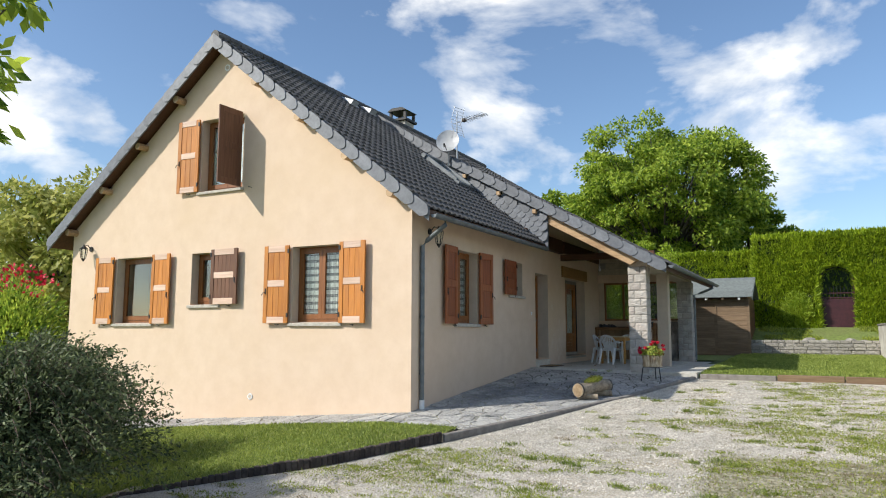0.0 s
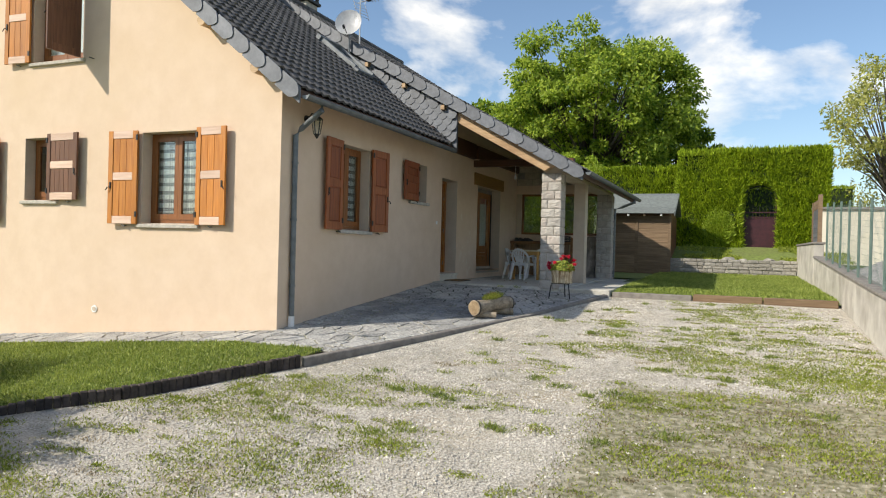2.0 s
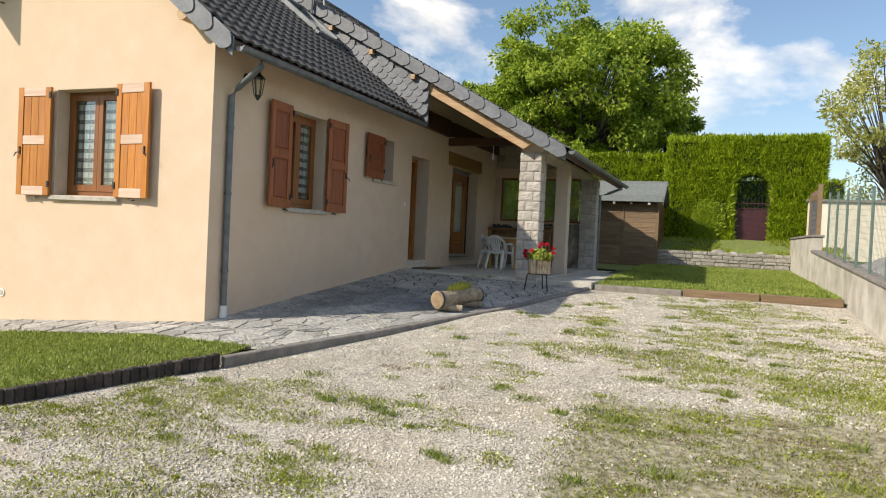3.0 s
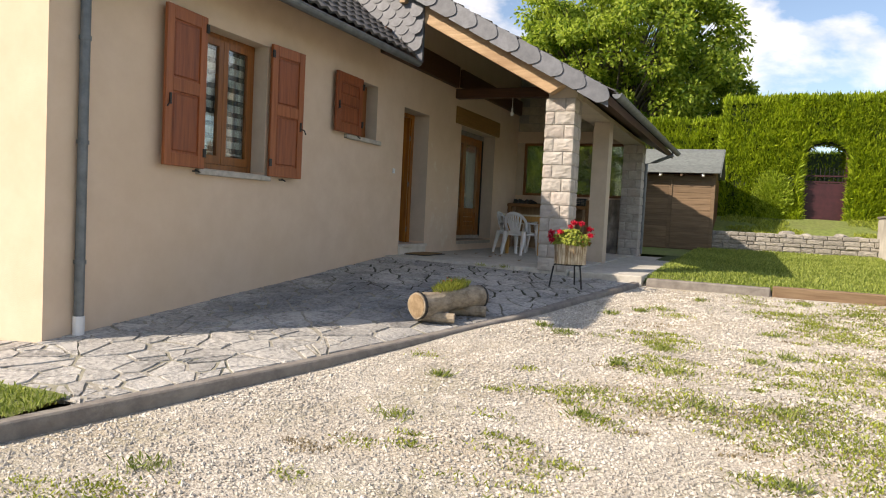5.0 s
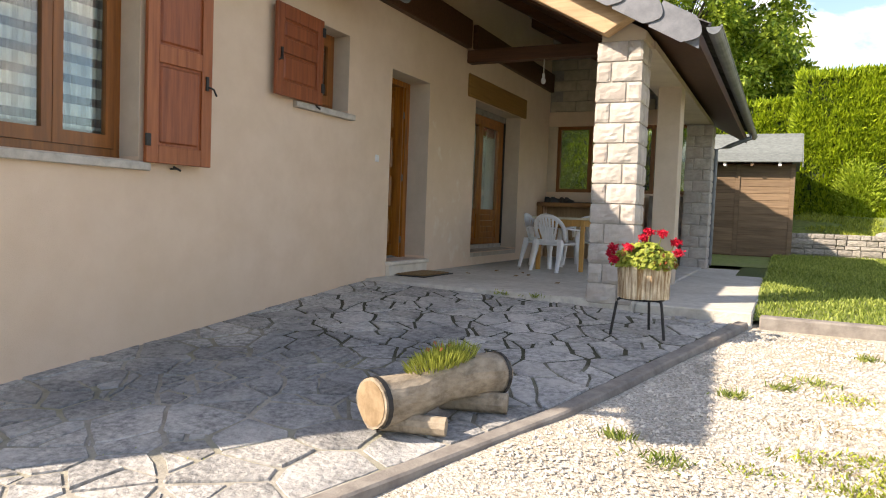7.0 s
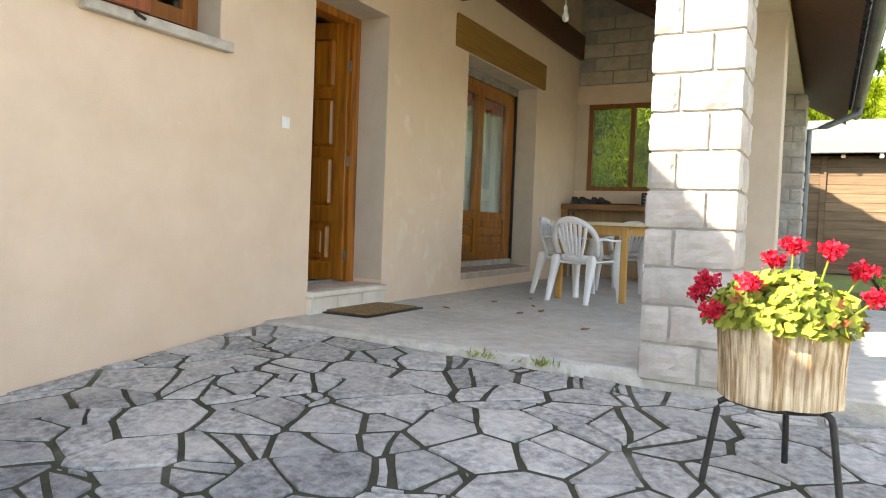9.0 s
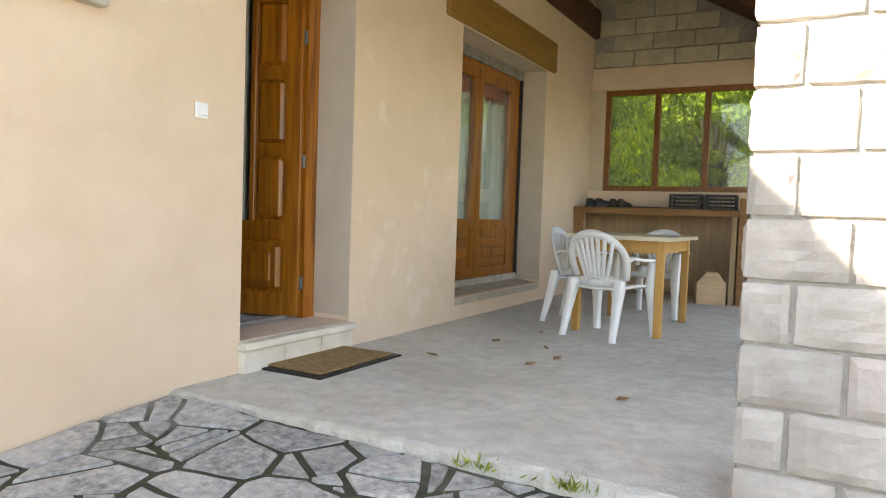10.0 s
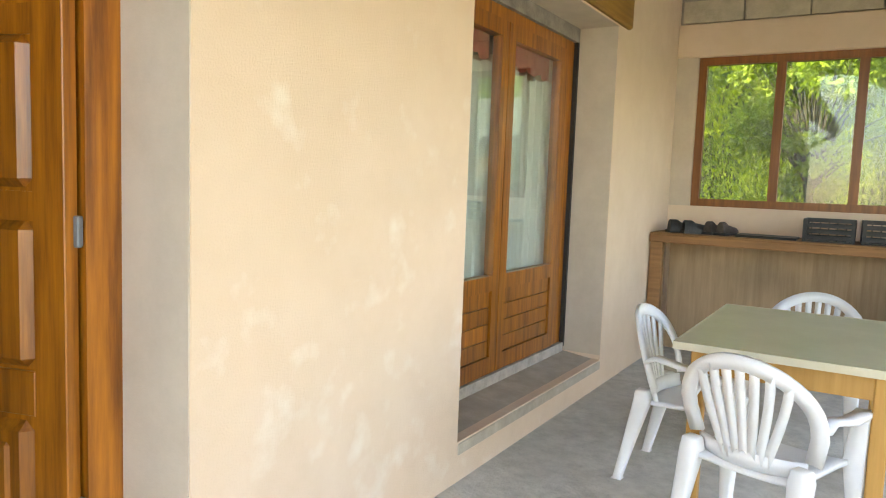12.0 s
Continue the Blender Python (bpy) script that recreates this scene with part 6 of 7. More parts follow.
def unit(n):
    v = RNG.normal(size=(n, 3))
    return v / np.linalg.norm(v, axis=1, keepdims=True)


def blades(name, xy, z, height, spread, width, mat, label, category):
    n = len(xy)
    base = np.column_stack([xy, z])
    d = np.column_stack([RNG.normal(0, spread, n), RNG.normal(0, spread, n), np.ones(n)])
    me = leaf_mesh(name, base, d, unit(n), height * RNG.uniform(0.5, 1.3, n), width, mat)
    return tagged(new(name, me), label, category, kind="stuff")


M_BLADE = leaf_material("grass_blade", (0.14, 0.20, 0.03), (0.39, 0.45, 0.11))
M_WEED = leaf_material("weed_blade", (0.15, 0.20, 0.025), (0.40, 0.45, 0.075))
M_CLOVER = leaf_material("clover", (0.12, 0.18, 0.03), (0.34, 0.38, 0.10))
M_DRY = leaf_material("dry_weed", (0.18, 0.14, 0.08), (0.44, 0.37, 0.23))
M_HEDGE = leaf_material("hedge_leaf", (0.12, 0.20, 0.012), (0.46, 0.57, 0.04), trans=0.4)
M_TREE = leaf_material("tree_leaf", (0.10, 0.19, 0.02), (0.50, 0.60, 0.085), trans=0.5)
M_TREE2 = leaf_material("yellow_leaf", (0.27, 0.31, 0.07), (0.58, 0.56, 0.18), trans=0.45)
M_BUSHLEAF = leaf_material("bush_leaf", (0.04, 0.062, 0.024), (0.18, 0.22, 0.10), trans=0.3)
M_TWIG = material("twig", (0.07, 0.045, 0.035), (0.16, 0.11, 0.09), scale=20, rough=0.9, bump=0)
M_SUCC = leaf_material("succulent", (0.16, 0.20, 0.03), (0.42, 0.45, 0.10))
M_GERAN = leaf_material("geranium_leaf", (0.12, 0.18, 0.02), (0.36, 0.40, 0.07))
M_RED = leaf_material("red_petal", (0.50, 0.008, 0.035), (0.75, 0.03, 0.07), trans=0.3)
M_RUST = leaf_material("russet_leaf", (0.32, 0.08, 0.03), (0.45, 0.17, 0.08))
M_LIME = leaf_material("lime_leaf", (0.20, 0.30, 0.02), (0.42, 0.52, 0.06), trans=0.35)
M_GATE = material("maroon_steel", (0.035, 0.009, 0.012), (0.06, 0.015, 0.02), scale=6, rough=0.5, bump=0.1, bump_scale=40)
M_FENCE = material("green_wire", (0.09, 0.145, 0.12), (0.15, 0.205, 0.18), scale=10, rough=0.5, bump=0)
M_SHED = wood("shed_wood", (0.135, 0.09, 0.055), (0.25, 0.17, 0.105), axis=0, rough=0.8, vary=0.18)
M_SHEDROOF = material("shed_felt", (0.12, 0.137, 0.13), (0.19, 0.21, 0.20), scale=12, rough=0.8, bump=0.3, bump_scale=60, vary=0.1)
M_DRYSTONE = material("dry_stone", (0.20, 0.19, 0.17), (0.42, 0.39, 0.34), scale=6, rough=0.95, bump=0.6, bump_scale=30, vary=0.2)
M_CREAM = material("cream_render", (0.66, 0.60, 0.48), (0.74, 0.68, 0.56), scale=2, rough=0.9, bump=0.2, bump_scale=80)
M_RUBBLE = material("grey_gravel", (0.20, 0.19, 0.18), (0.46, 0.44, 0.42), scale=26, rough=0.95, bump=0.9, bump_scale=30, bump_dist=0.03)
M_PEBBLE = material("pebble", (0.34, 0.315, 0.27), (0.62, 0.58, 0.51), scale=5, rough=0.9, bump=0.2, bump_scale=60, island=0.28)


# ---------------------------------------------------------------- lawn blades, weeds, loose gravel
def scatter(n, x0, x1, y0, y1, keep):
    p = np.column_stack([RNG.uniform(x0, x1, n), RNG.uniform(y0, y1, n)])
    return p[[keep(a, b) for a, b in p]]


def patch(x, y, s=0.8, o=0.0):
    return noise.noise((x * s + o, y * s - o, 1.7 + o))


p = scatter(90000, -12, -5.2, 3.5, 10.4, lambda x, y: x < kerb_x(y) - 0.05)
blades("lawn_grass", p, [soft_lawn(a, b) for a, b in p], 0.055, 0.5, 0.012, M_BLADE, "short green lawn grass", "grass")
p = scatter(16000, -12, -5.2, 3.5, 10.4, lambda x, y: x < kerb_x(y) - 0.05 and patch(x, y, 1.7, 2) > -0.05)
blades("lawn_clover", p, [soft_lawn(a, b) + 0.02 for a, b in p], 0.035, 2.5, 0.03, M_CLOVER, "clover and broad weeds in the lawn", "weeds")
p = scatter(50000, -2.55, 1.78, 17.65, 28.2, lambda x, y: True)
blades("lawn_grass", p, [back_z(a, b) for a, b in p], 0.06, 0.5, 0.016, M_BLADE, "short green lawn grass behind the porch", "grass")
p = scatter(14000, -2.2, 3.5, 28.6, 31.2, lambda x, y: patch(x, y, 1.2) > -0.1 and not (0.1 < x < 1.3))
blades("terrace_grass", p, [back_z(a, b) for a, b in p], 0.10, 0.5, 0.02, M_WEED, "rough grass on the terrace", "grass")


# where weeds have made thick beds: x, y, reach
BEDS = ((0.5, 11.8, 0.75), (0.0, 13.5, 0.35), (0.9, 13.2, 0.45), (-0.9, 13.3, 0.45), (0.3, 15.3, 0.30), (-4.4, 8.7, 0.50), (-4.8, 8.0, 0.55), (-3.5, 9.5, 0.40), (-4.1, 9.7, 0.35), (-3.6, 8.2, 0.35), (-4.0, 6.8, 0.35), (-3.5, 6.9, 0.30), (-3.9, 7.1, 0.35), (1.1, 11.0, 0.60), (1.4, 12.8, 0.35), (-1.6, 12.4, 0.45))


def weed_density(x, y):
    """How likely a weed grows on the drive at (x, y)."""
    v = patch(x, y, 1.1) + 0.55 * patch(x, y, 3.1, 4.0)
    bare = abs(x + 1.9 + 0.20 * (y - 9)) < 0.9 and y < 12
    base = -0.12
    if x > -1.35 and y < 10.6:
        base = 0.16
    elif x > -0.6 and y > 11:
        base = 0.08
    elif x < -4.2 + 0.35 * (y - 8) - 0.4 and y > 9.5:
        base = -0.75
    elif x < -2.6 and y < 9.5:
        base = 0.10
    if bare:
        base -= 0.35
    for bx0, by0, br in BEDS:
        base += 0.9 * math.exp(-((x - bx0) ** 2 + (1.4 * (y - by0)) ** 2) / (br * br))
    return v + base


def drive_z(x, y):
    return ground_z(x, y) + 0.018 * noise.noise((x * 0.9, y * 0.9, 0))


def weeds_on_drive():
    """Loose clumps of all sizes where weeds thrive, single sprigs in between, dead brown bits everywhere."""
    green, dry = [], []
    for x, y in scatter(4200, -9.0, 1.75, 2.0, 17.4, lambda x, y: x > kerb_x(y) + 0.12):
        d = weed_density(x, y) + 0.35 * patch(x, y, 6.5, 8.0)
        if d < random.uniform(-0.35, 0.55):
            continue
        r = random.uniform(0.02, 0.07) + 0.20 * max(0.0, d) * random.random()
        k = int(70 + 3600 * r * r * random.uniform(0.5, 1.4))
        lean = random.uniform(1.0, 2.2)
        dead = random.random() < 0.18 - 0.2 * d
        for _ in range(k):
            px_, py_ = x + random.gauss(0, r * lean), y + random.gauss(0, r * 0.7)
            if px_ > kerb_x(py_) + 0.06 and px_ < 1.76:
                (dry if dead or random.random() < 0.2 else green).append((px_, py_))
    for x, y in scatter(7000, -9.0, 1.75, 2.0, 17.4, lambda x, y: x > kerb_x(y) + 0.1 and random.random() < 0.16 + 0.9 * weed_density(x, y)):
        for _ in range(random.randint(3, 9)):
            dry.append((x + random.gauss(0, 0.035), y + random.gauss(0, 0.02)))
    # the worn grass where cars have stood
    for x, y in scatter(30000, -1.5, 1.76, 3.0, 10.7, lambda x, y: patch(x, y, 1.4, 5) + 0.6 * patch(x, y, 6, 2) > random.uniform(-0.7, 0.35)):
        (green if random.random() < 0.35 else dry).append((x, y))
    for nm, q, h, mt, lab in (("drive_weeds", green, 0.034, M_WEED, "low green weeds growing through the gravel"), ("dry_weeds", dry, 0.024, M_DRY, "dry brown weeds in the gravel")):
        q = np.array(q)
        blades(nm, q, [drive_z(a, b) for a, b in q], h, 0.9, 0.011, mt, lab, "weeds")
    # a few larger tufts stand out
    big = []
    for x, y in scatter(70, -6.0, 1.6, 8.0, 17.2, lambda x, y: x > kerb_x(y) + 0.4):
        r = random.uniform(0.02, 0.06)
        big += [(x + random.gauss(0, r * 1.6), y + random.gauss(0, r)) for _ in range(90)]
    q = np.array(big)
    blades("weed_tufts", q, [drive_z(a, b) for a, b in q], 0.065, 0.8, 0.010, M_CLOVER, "yellow-green weed tufts in the gravel", "weeds")


weeds_on_drive()


def pebbles(n):
    oct_v = np.array([(1, 0, 0), (-1, 0, 0), (0, 1, 0), (0, -1, 0), (0, 0, 0.75), (0, 0, -0.75)], float)
    oct_f = np.array([(0, 2, 4), (2, 1, 4), (1, 3, 4), (3, 0, 4), (2, 0, 5), (1, 2, 5), (3, 1, 5), (0, 3, 5)])
    p = scatter(n, -6.0, 1.7, 5.0, 17.3, lambda x, y: x > kerb_x(y) + 0.1 and not (x > -1.3 and y < 10.6 and random.random() < 0.93) and (y > 7.5 or random.random() < 0.6))
    m = len(p)
    z = np.array([ground_z(a, b) + 0.018 * noise.noise((a * 0.9, b * 0.9, 0)) for a, b in p])
    size = RNG.uniform(0.006, 0.019, m)[:, None, None] * RNG.uniform(0.6, 1.2, (m, 1, 3))
    jit = oct_v[None] * size * RNG.uniform(0.75, 1.25, (m, 6, 1))
    ang = RNG.uniform(0, 6.28, m)
    c, s = np.cos(ang)[:, None], np.sin(ang)[:, None]
    x = jit[:, :, 0] * c - jit[:, :, 1] * s + p[:, :1]
    y = jit[:, :, 0] * s + jit[:, :, 1] * c + p[:, 1:]
    zz = jit[:, :, 2] + z[:, None] + 0.003
    vs = np.stack([x, y, zz], 2).reshape(-1, 3)
    fs = (oct_f[None] + 6 * np.arange(m)[:, None, None]).reshape(-1, 3)
    me = bpy.data.meshes.new("loose_gravel")
    me.from_pydata(vs.tolist(), [], fs.tolist())
    me.materials.append(M_PEBBLE)
    tagged(new("loose_gravel", me), "loose pale limestone gravel on the drive", "gravel", kind="stuff")


pebbles(110000)


# ---------------------------------------------------------------- planter plants
def plant_in(parent_name, label, at, groups):
    t = thing(parent_name, label, "plant", at)
    for nm, n, (rx, ry, rz), up, ln, wd, mt, cz in groups:
        u = unit(n) * RNG.uniform(0.35, 1.0, (n, 1))
        base = u * np.array([rx, ry, rz]) + np.array([0, 0, cz])
        base[:, 2] = np.maximum(base[:, 2], 0.0)
        d = u * np.array([1, 1, 0.4]) + np.array([0, 0, up])
        ob = new(nm, leaf_mesh(nm, base, d, unit(n), ln * RNG.uniform(0.6, 1.3, n), wd, mt))
        ob.parent = t
    return t


lp = plant_in("succulent", "yellow-green spiky succulents filling the log", (-4.03, 13.94, pave_z(-4.03, 13.93) + 0.29),
              (("foliage", 1800, (0.09, 0.24, 0.06), 1.4, 0.08, 0.008, M_SUCC, 0.0), ("blossom", 6, (0.06, 0.16, 0.04), 1.0, 0.03, 0.03, M_RUST, 0.09)))
lp.matrix_world = pose(-4.01, 13.96, pave_z(-4.03, 13.93) + 0.30, 8, 0, -22)
ger = thing("geranium", "red flowering geranium with yellow-green leaves", "plant", (-3.37, 16.44, pave_z(-3.37, 16.44) + 0.57))
n = 1900
u = unit(n)
u[:, 2] = np.abs(u[:, 2])
base = u * np.array([0.26, 0.26, 0.20]) * RNG.uniform(0.5, 1.0, (n, 1)) + np.array([0, 0, 0.01])
d = RNG.normal(size=(n, 3)) * 0.5 + u * np.array([0.8, 0.8, 0.1])
ob = new("foliage", round_leaves("foliage", base, u + np.array([-0.2, -0.3, 0.5]) + RNG.normal(size=(n, 3)) * 0.5, 0.022 * RNG.uniform(0.6, 1.4, n), M_GERAN)); ob.parent = ger
sel = base[RNG.integers(0, n, 300)] * np.array([1.0, 1.0, 0.95]) + RNG.normal(size=(300, 3)) * 0.01
ob = new("russet_foliage", round_leaves("russet_foliage", sel, unit(300) + np.array([0, -0.4, 0.6]), 0.021 * RNG.uniform(0.6, 1.3, 300), M_RUST)); ob.parent = ger
for hx, hy, hz in ((-0.25, -0.05, 0.16), (-0.10, -0.20, 0.17), (-0.22, -0.14, 0.06), (0.02, 0.05, 0.30), (0.14, -0.05, 0.29), (0.24, 0.02, 0.22), (0.28, -0.10, 0.14), (-0.05, 0.2, 0.24), (-0.30, 0.10, 0.10)):
    k = 150
    c = np.array([hx, hy, hz])
    b = c + unit(k) * RNG.uniform(0.2, 1, (k, 1)) * np.array([0.045, 0.045, 0.032])
    bm = bmesh.new()
    tube(bm, [(hx * 0.4, hy * 0.4, 0.0), (hx * 0.8, hy * 0.8, hz * 0.6), (hx, hy, hz)], 0.004, 5)
    stem = part("stem", bm, M_GERAN, ger)
    ob = new("blossom", leaf_mesh("blossom", b, unit(k) + (b - c) * 12, unit(k), 0.020, 0.020, M_RED)); ob.parent = stem


# ---------------------------------------------------------------- bush
def arching_bush(at, height, reach, stems, label):
    t = thing("shrub", label, "shrub", at)
    lb, ld = [], []
    verts, faces = [], []
    for i in range(stems):
        a = random.uniform(0, 2 * math.pi)
        r = reach * random.uniform(0.25, 1.05)
        h = height * random.uniform(0.55, 1.05) * (1 - 0.30 * (r / reach) ** 2)
        droop = random.uniform(0.1, 0.7) * r / reach
        prev = None
        for k in range(13):
            s = k / 12
            x, y = r * s ** 0.9 * math.cos(a), r * s ** 0.9 * math.sin(a)
            z = h * math.sin(min(1.0, s * 1.15) * math.pi / 2) - droop * height * max(0, s - 0.45) ** 1.3
            x += 0.05 * noise.noise((i * 3.1, s * 4, 0)); y += 0.05 * noise.noise((i * 3.1, s * 4, 9))
            p = Vector((x, y, max(0.02, z)))
            w = 0.010 * (1 - s) + 0.002
            b0 = len(verts)
            verts += [tuple(p + Vector((w, 0, 0))), tuple(p + Vector((-w * .5, w * .87, 0))), tuple(p + Vector((-w * .5, -w * .87, 0)))]
            if k:
                q = b0 - 3
                faces += [(q, q + 1, b0 + 1, b0), (q + 1, q + 2, b0 + 2, b0 + 1), (q + 2, q, b0, b0 + 2)]
                n = 9 if s < 0.85 else 4
                for _ in range(n):
                    f = random.random()
                    lb.append(tuple(prev.lerp(p, f) + Vector((random.gauss(0, .035), random.gauss(0, .035), random.gauss(0, .035)))))
                    ld.append(tuple((p - prev).normalized() * 0.6 + Vector((random.gauss(0, .7), random.gauss(0, .7), random.gauss(0, .7)))))
            prev = p
    me = bpy.data.meshes.new("branchwork")
    me.from_pydata(verts, [], faces)
    me.materials.append(M_TWIG)
    ob = new("branchwork", me); ob.parent = t; ob["label"] = "thin arching brown twigs"
    n = len(lb)
    ob = new("foliage", leaf_mesh("foliage", np.array(lb), np.array(ld), unit(n), 0.07 * RNG.uniform(0.6, 1.3, n), 0.026, M_BUSHLEAF)); ob.parent = t
    ob["label"] = "small grey-green leaves"
    return t


arching_bush((-8.35, 4.9, lawn_z(-8.35, 4.9)), 2.3, 2.05, 950, "large arching grey-green shrub on the lawn")
arching_bush((-7.75, 4.0, lawn_z(-7.75, 4.0)), 1.5, 1.7, 520, "low arching grey-green shrub at the corner of the lawn")
arching_bush((-10.4, 6.9, lawn_z(-10.4, 6.9)), 2.1, 1.8, 420, "arching grey-green shrub beside the larger one")


# ---------------------------------------------------------------- trees
def tree(at, trunk_h, crown, clumps, per, leaf, mat, label, seed, gap=0.75, name="tree", clump=(0.11, 0.23)):
    """crown: (rx, ry, rz, cz): half sizes and centre height of the crown."""
    rnd = random.Random(seed)
    t = thing(name, label, "tree", at)
    rx, ry, rz, cz = crown
    bm = bmesh.new()
    tube(bm, [(0, 0, -0.3), (0.06, 0.02, trunk_h * 0.5), (-0.05, 0.05, trunk_h), (0, 0, cz + rz * 0.3)], 0.2, 9, radii=[rx * 0.07, rx * 0.055, rx * 0.045, rx * 0.015])
    part("trunk", bm, M_BARK, t)
    bm = bmesh.new()
    bases, dirs = [], []
    for i in range(clumps):
        while True:
            u = Vector((rnd.uniform(-1, 1), rnd.uniform(-1, 1), rnd.uniform(-1, 1)))
            if 0.35 < u.length < 1.0:
                break
        k = 0.90 + 0.26 * noise.noise(u * 1.9 + Vector((seed, 0, 0)))
        c = Vector((u.x * rx * k, u.y * ry * k, cz + u.z * rz * k))
        tube(bm, [(0, 0, min(trunk_h, c.z * 0.7)), Vector((c.x * 0.45, c.y * 0.45, (trunk_h + c.z) / 2 + 0.2)), c], 0.05, 5, radii=[rx * 0.014, rx * 0.008, 0.006])
        r = rx * rnd.uniform(*clump)
        v = unit(per) * RNG.uniform(0.25, 1.0, (per, 1)) ** 0.6
        bases.append(np.array(c) + v * np.array([r, r, r * gap]))
        dirs.append(v * 0.8 + RNG.normal(size=(per, 3)) * 0.5 + np.array([0, 0, -0.35]))
    part("branchwork", bm, M_BARK, t)
    b, d = np.concatenate(bases), np.concatenate(dirs)
    n = len(b)
    ob = new("crown", leaf_mesh("crown", b, d, unit(n), leaf * RNG.uniform(0.6, 1.4, n), leaf * 0.5, mat))
    ob.parent = t
    return t


tree((-8.0, 43, 1.3), 3.5, (6.5, 6.0, 5.0, 8.2), 300, 270, 0.24, M_TREE, "broad green deciduous tree beyond the hedge", 3, clump=(0.07, 0.17), gap=0.6)
tree((-3.6, 47, 1.3), 3.0, (3.4, 3.4, 3.0, 5.2), 60, 400, 0.25, M_TREE, "darker round tree beyond the hedge", 8)
tree((-15.5, 50, 1.3), 3.0, (4.0, 4.0, 4.0, 6.5), 60, 200, 0.36, M_TREE, "dark green tree behind the roof", 12)
tree((5.6, 35, 1.2), 2.5, (2.9, 2.6, 3.3, 5.2), 120, 85, 0.16, M_TREE2, "sparse yellow-green tree beside the hedge", 21, clump=(0.10, 0.2))
tree((10.5, 40, 1.2), 2.5, (3.6, 3.0, 4.2, 6.4), 140, 85, 0.18, M_TREE2, "sparse yellow-green tree behind the fence", 22, clump=(0.10, 0.2))
tree((-24.5, 17.0, -0.6), 2.5, (3.9, 3.6, 3.6, 4.6), 110, 230, 0.26, M_TREE2, "light yellow-green tree beyond the house", 31)
tree((-22.0, 12.0, -0.7), 0.8, (3.0, 2.6, 2.0, 1.9), 90, 260, 0.18, M_TREE, "dense dark shrub beyond the house", 35, name="shrub")
tree((-30.0, 24.0, -0.6), 2.5, (5.0, 4.6, 4.2, 5.4), 110, 220, 0.30, M_TREE, "green tree behind the garden", 36)
tree((-3.72, 1.32, -0.95), 2.4, (0.95, 0.9, 0.8, 3.95), 40, 60, 0.10, M_TREE, "slim young tree at the edge of the drive", 41)


tree((-9.2, 28.6, 0.6), 1.6, (2.3, 1.8, 2.2, 3.0), 90, 150, 0.13, M_TREE, "leafy green tree behind the porch window", 51, gap=0.6)
tree((-6.0, 30.6, 0.7), 1.4, (1.5, 1.3, 2.0, 3.0), 80, 140, 0.12, M_LIME, "yellow-green leafy shrub behind the porch window", 52, gap=0.6, name="shrub")


plant_in("flowering_shrub", "shrub with red blossoms beyond the house", (-19.3, 11.6, -0.75), (("foliage", 5200, (1.5, 1.4, 2.2), 0.5, 0.13, 0.06, M_TREE, 1.6), ("blossom", 160, (1.1, 1.1, 0.5), 0.5, 0.12, 0.10, M_RED, 3.6)))


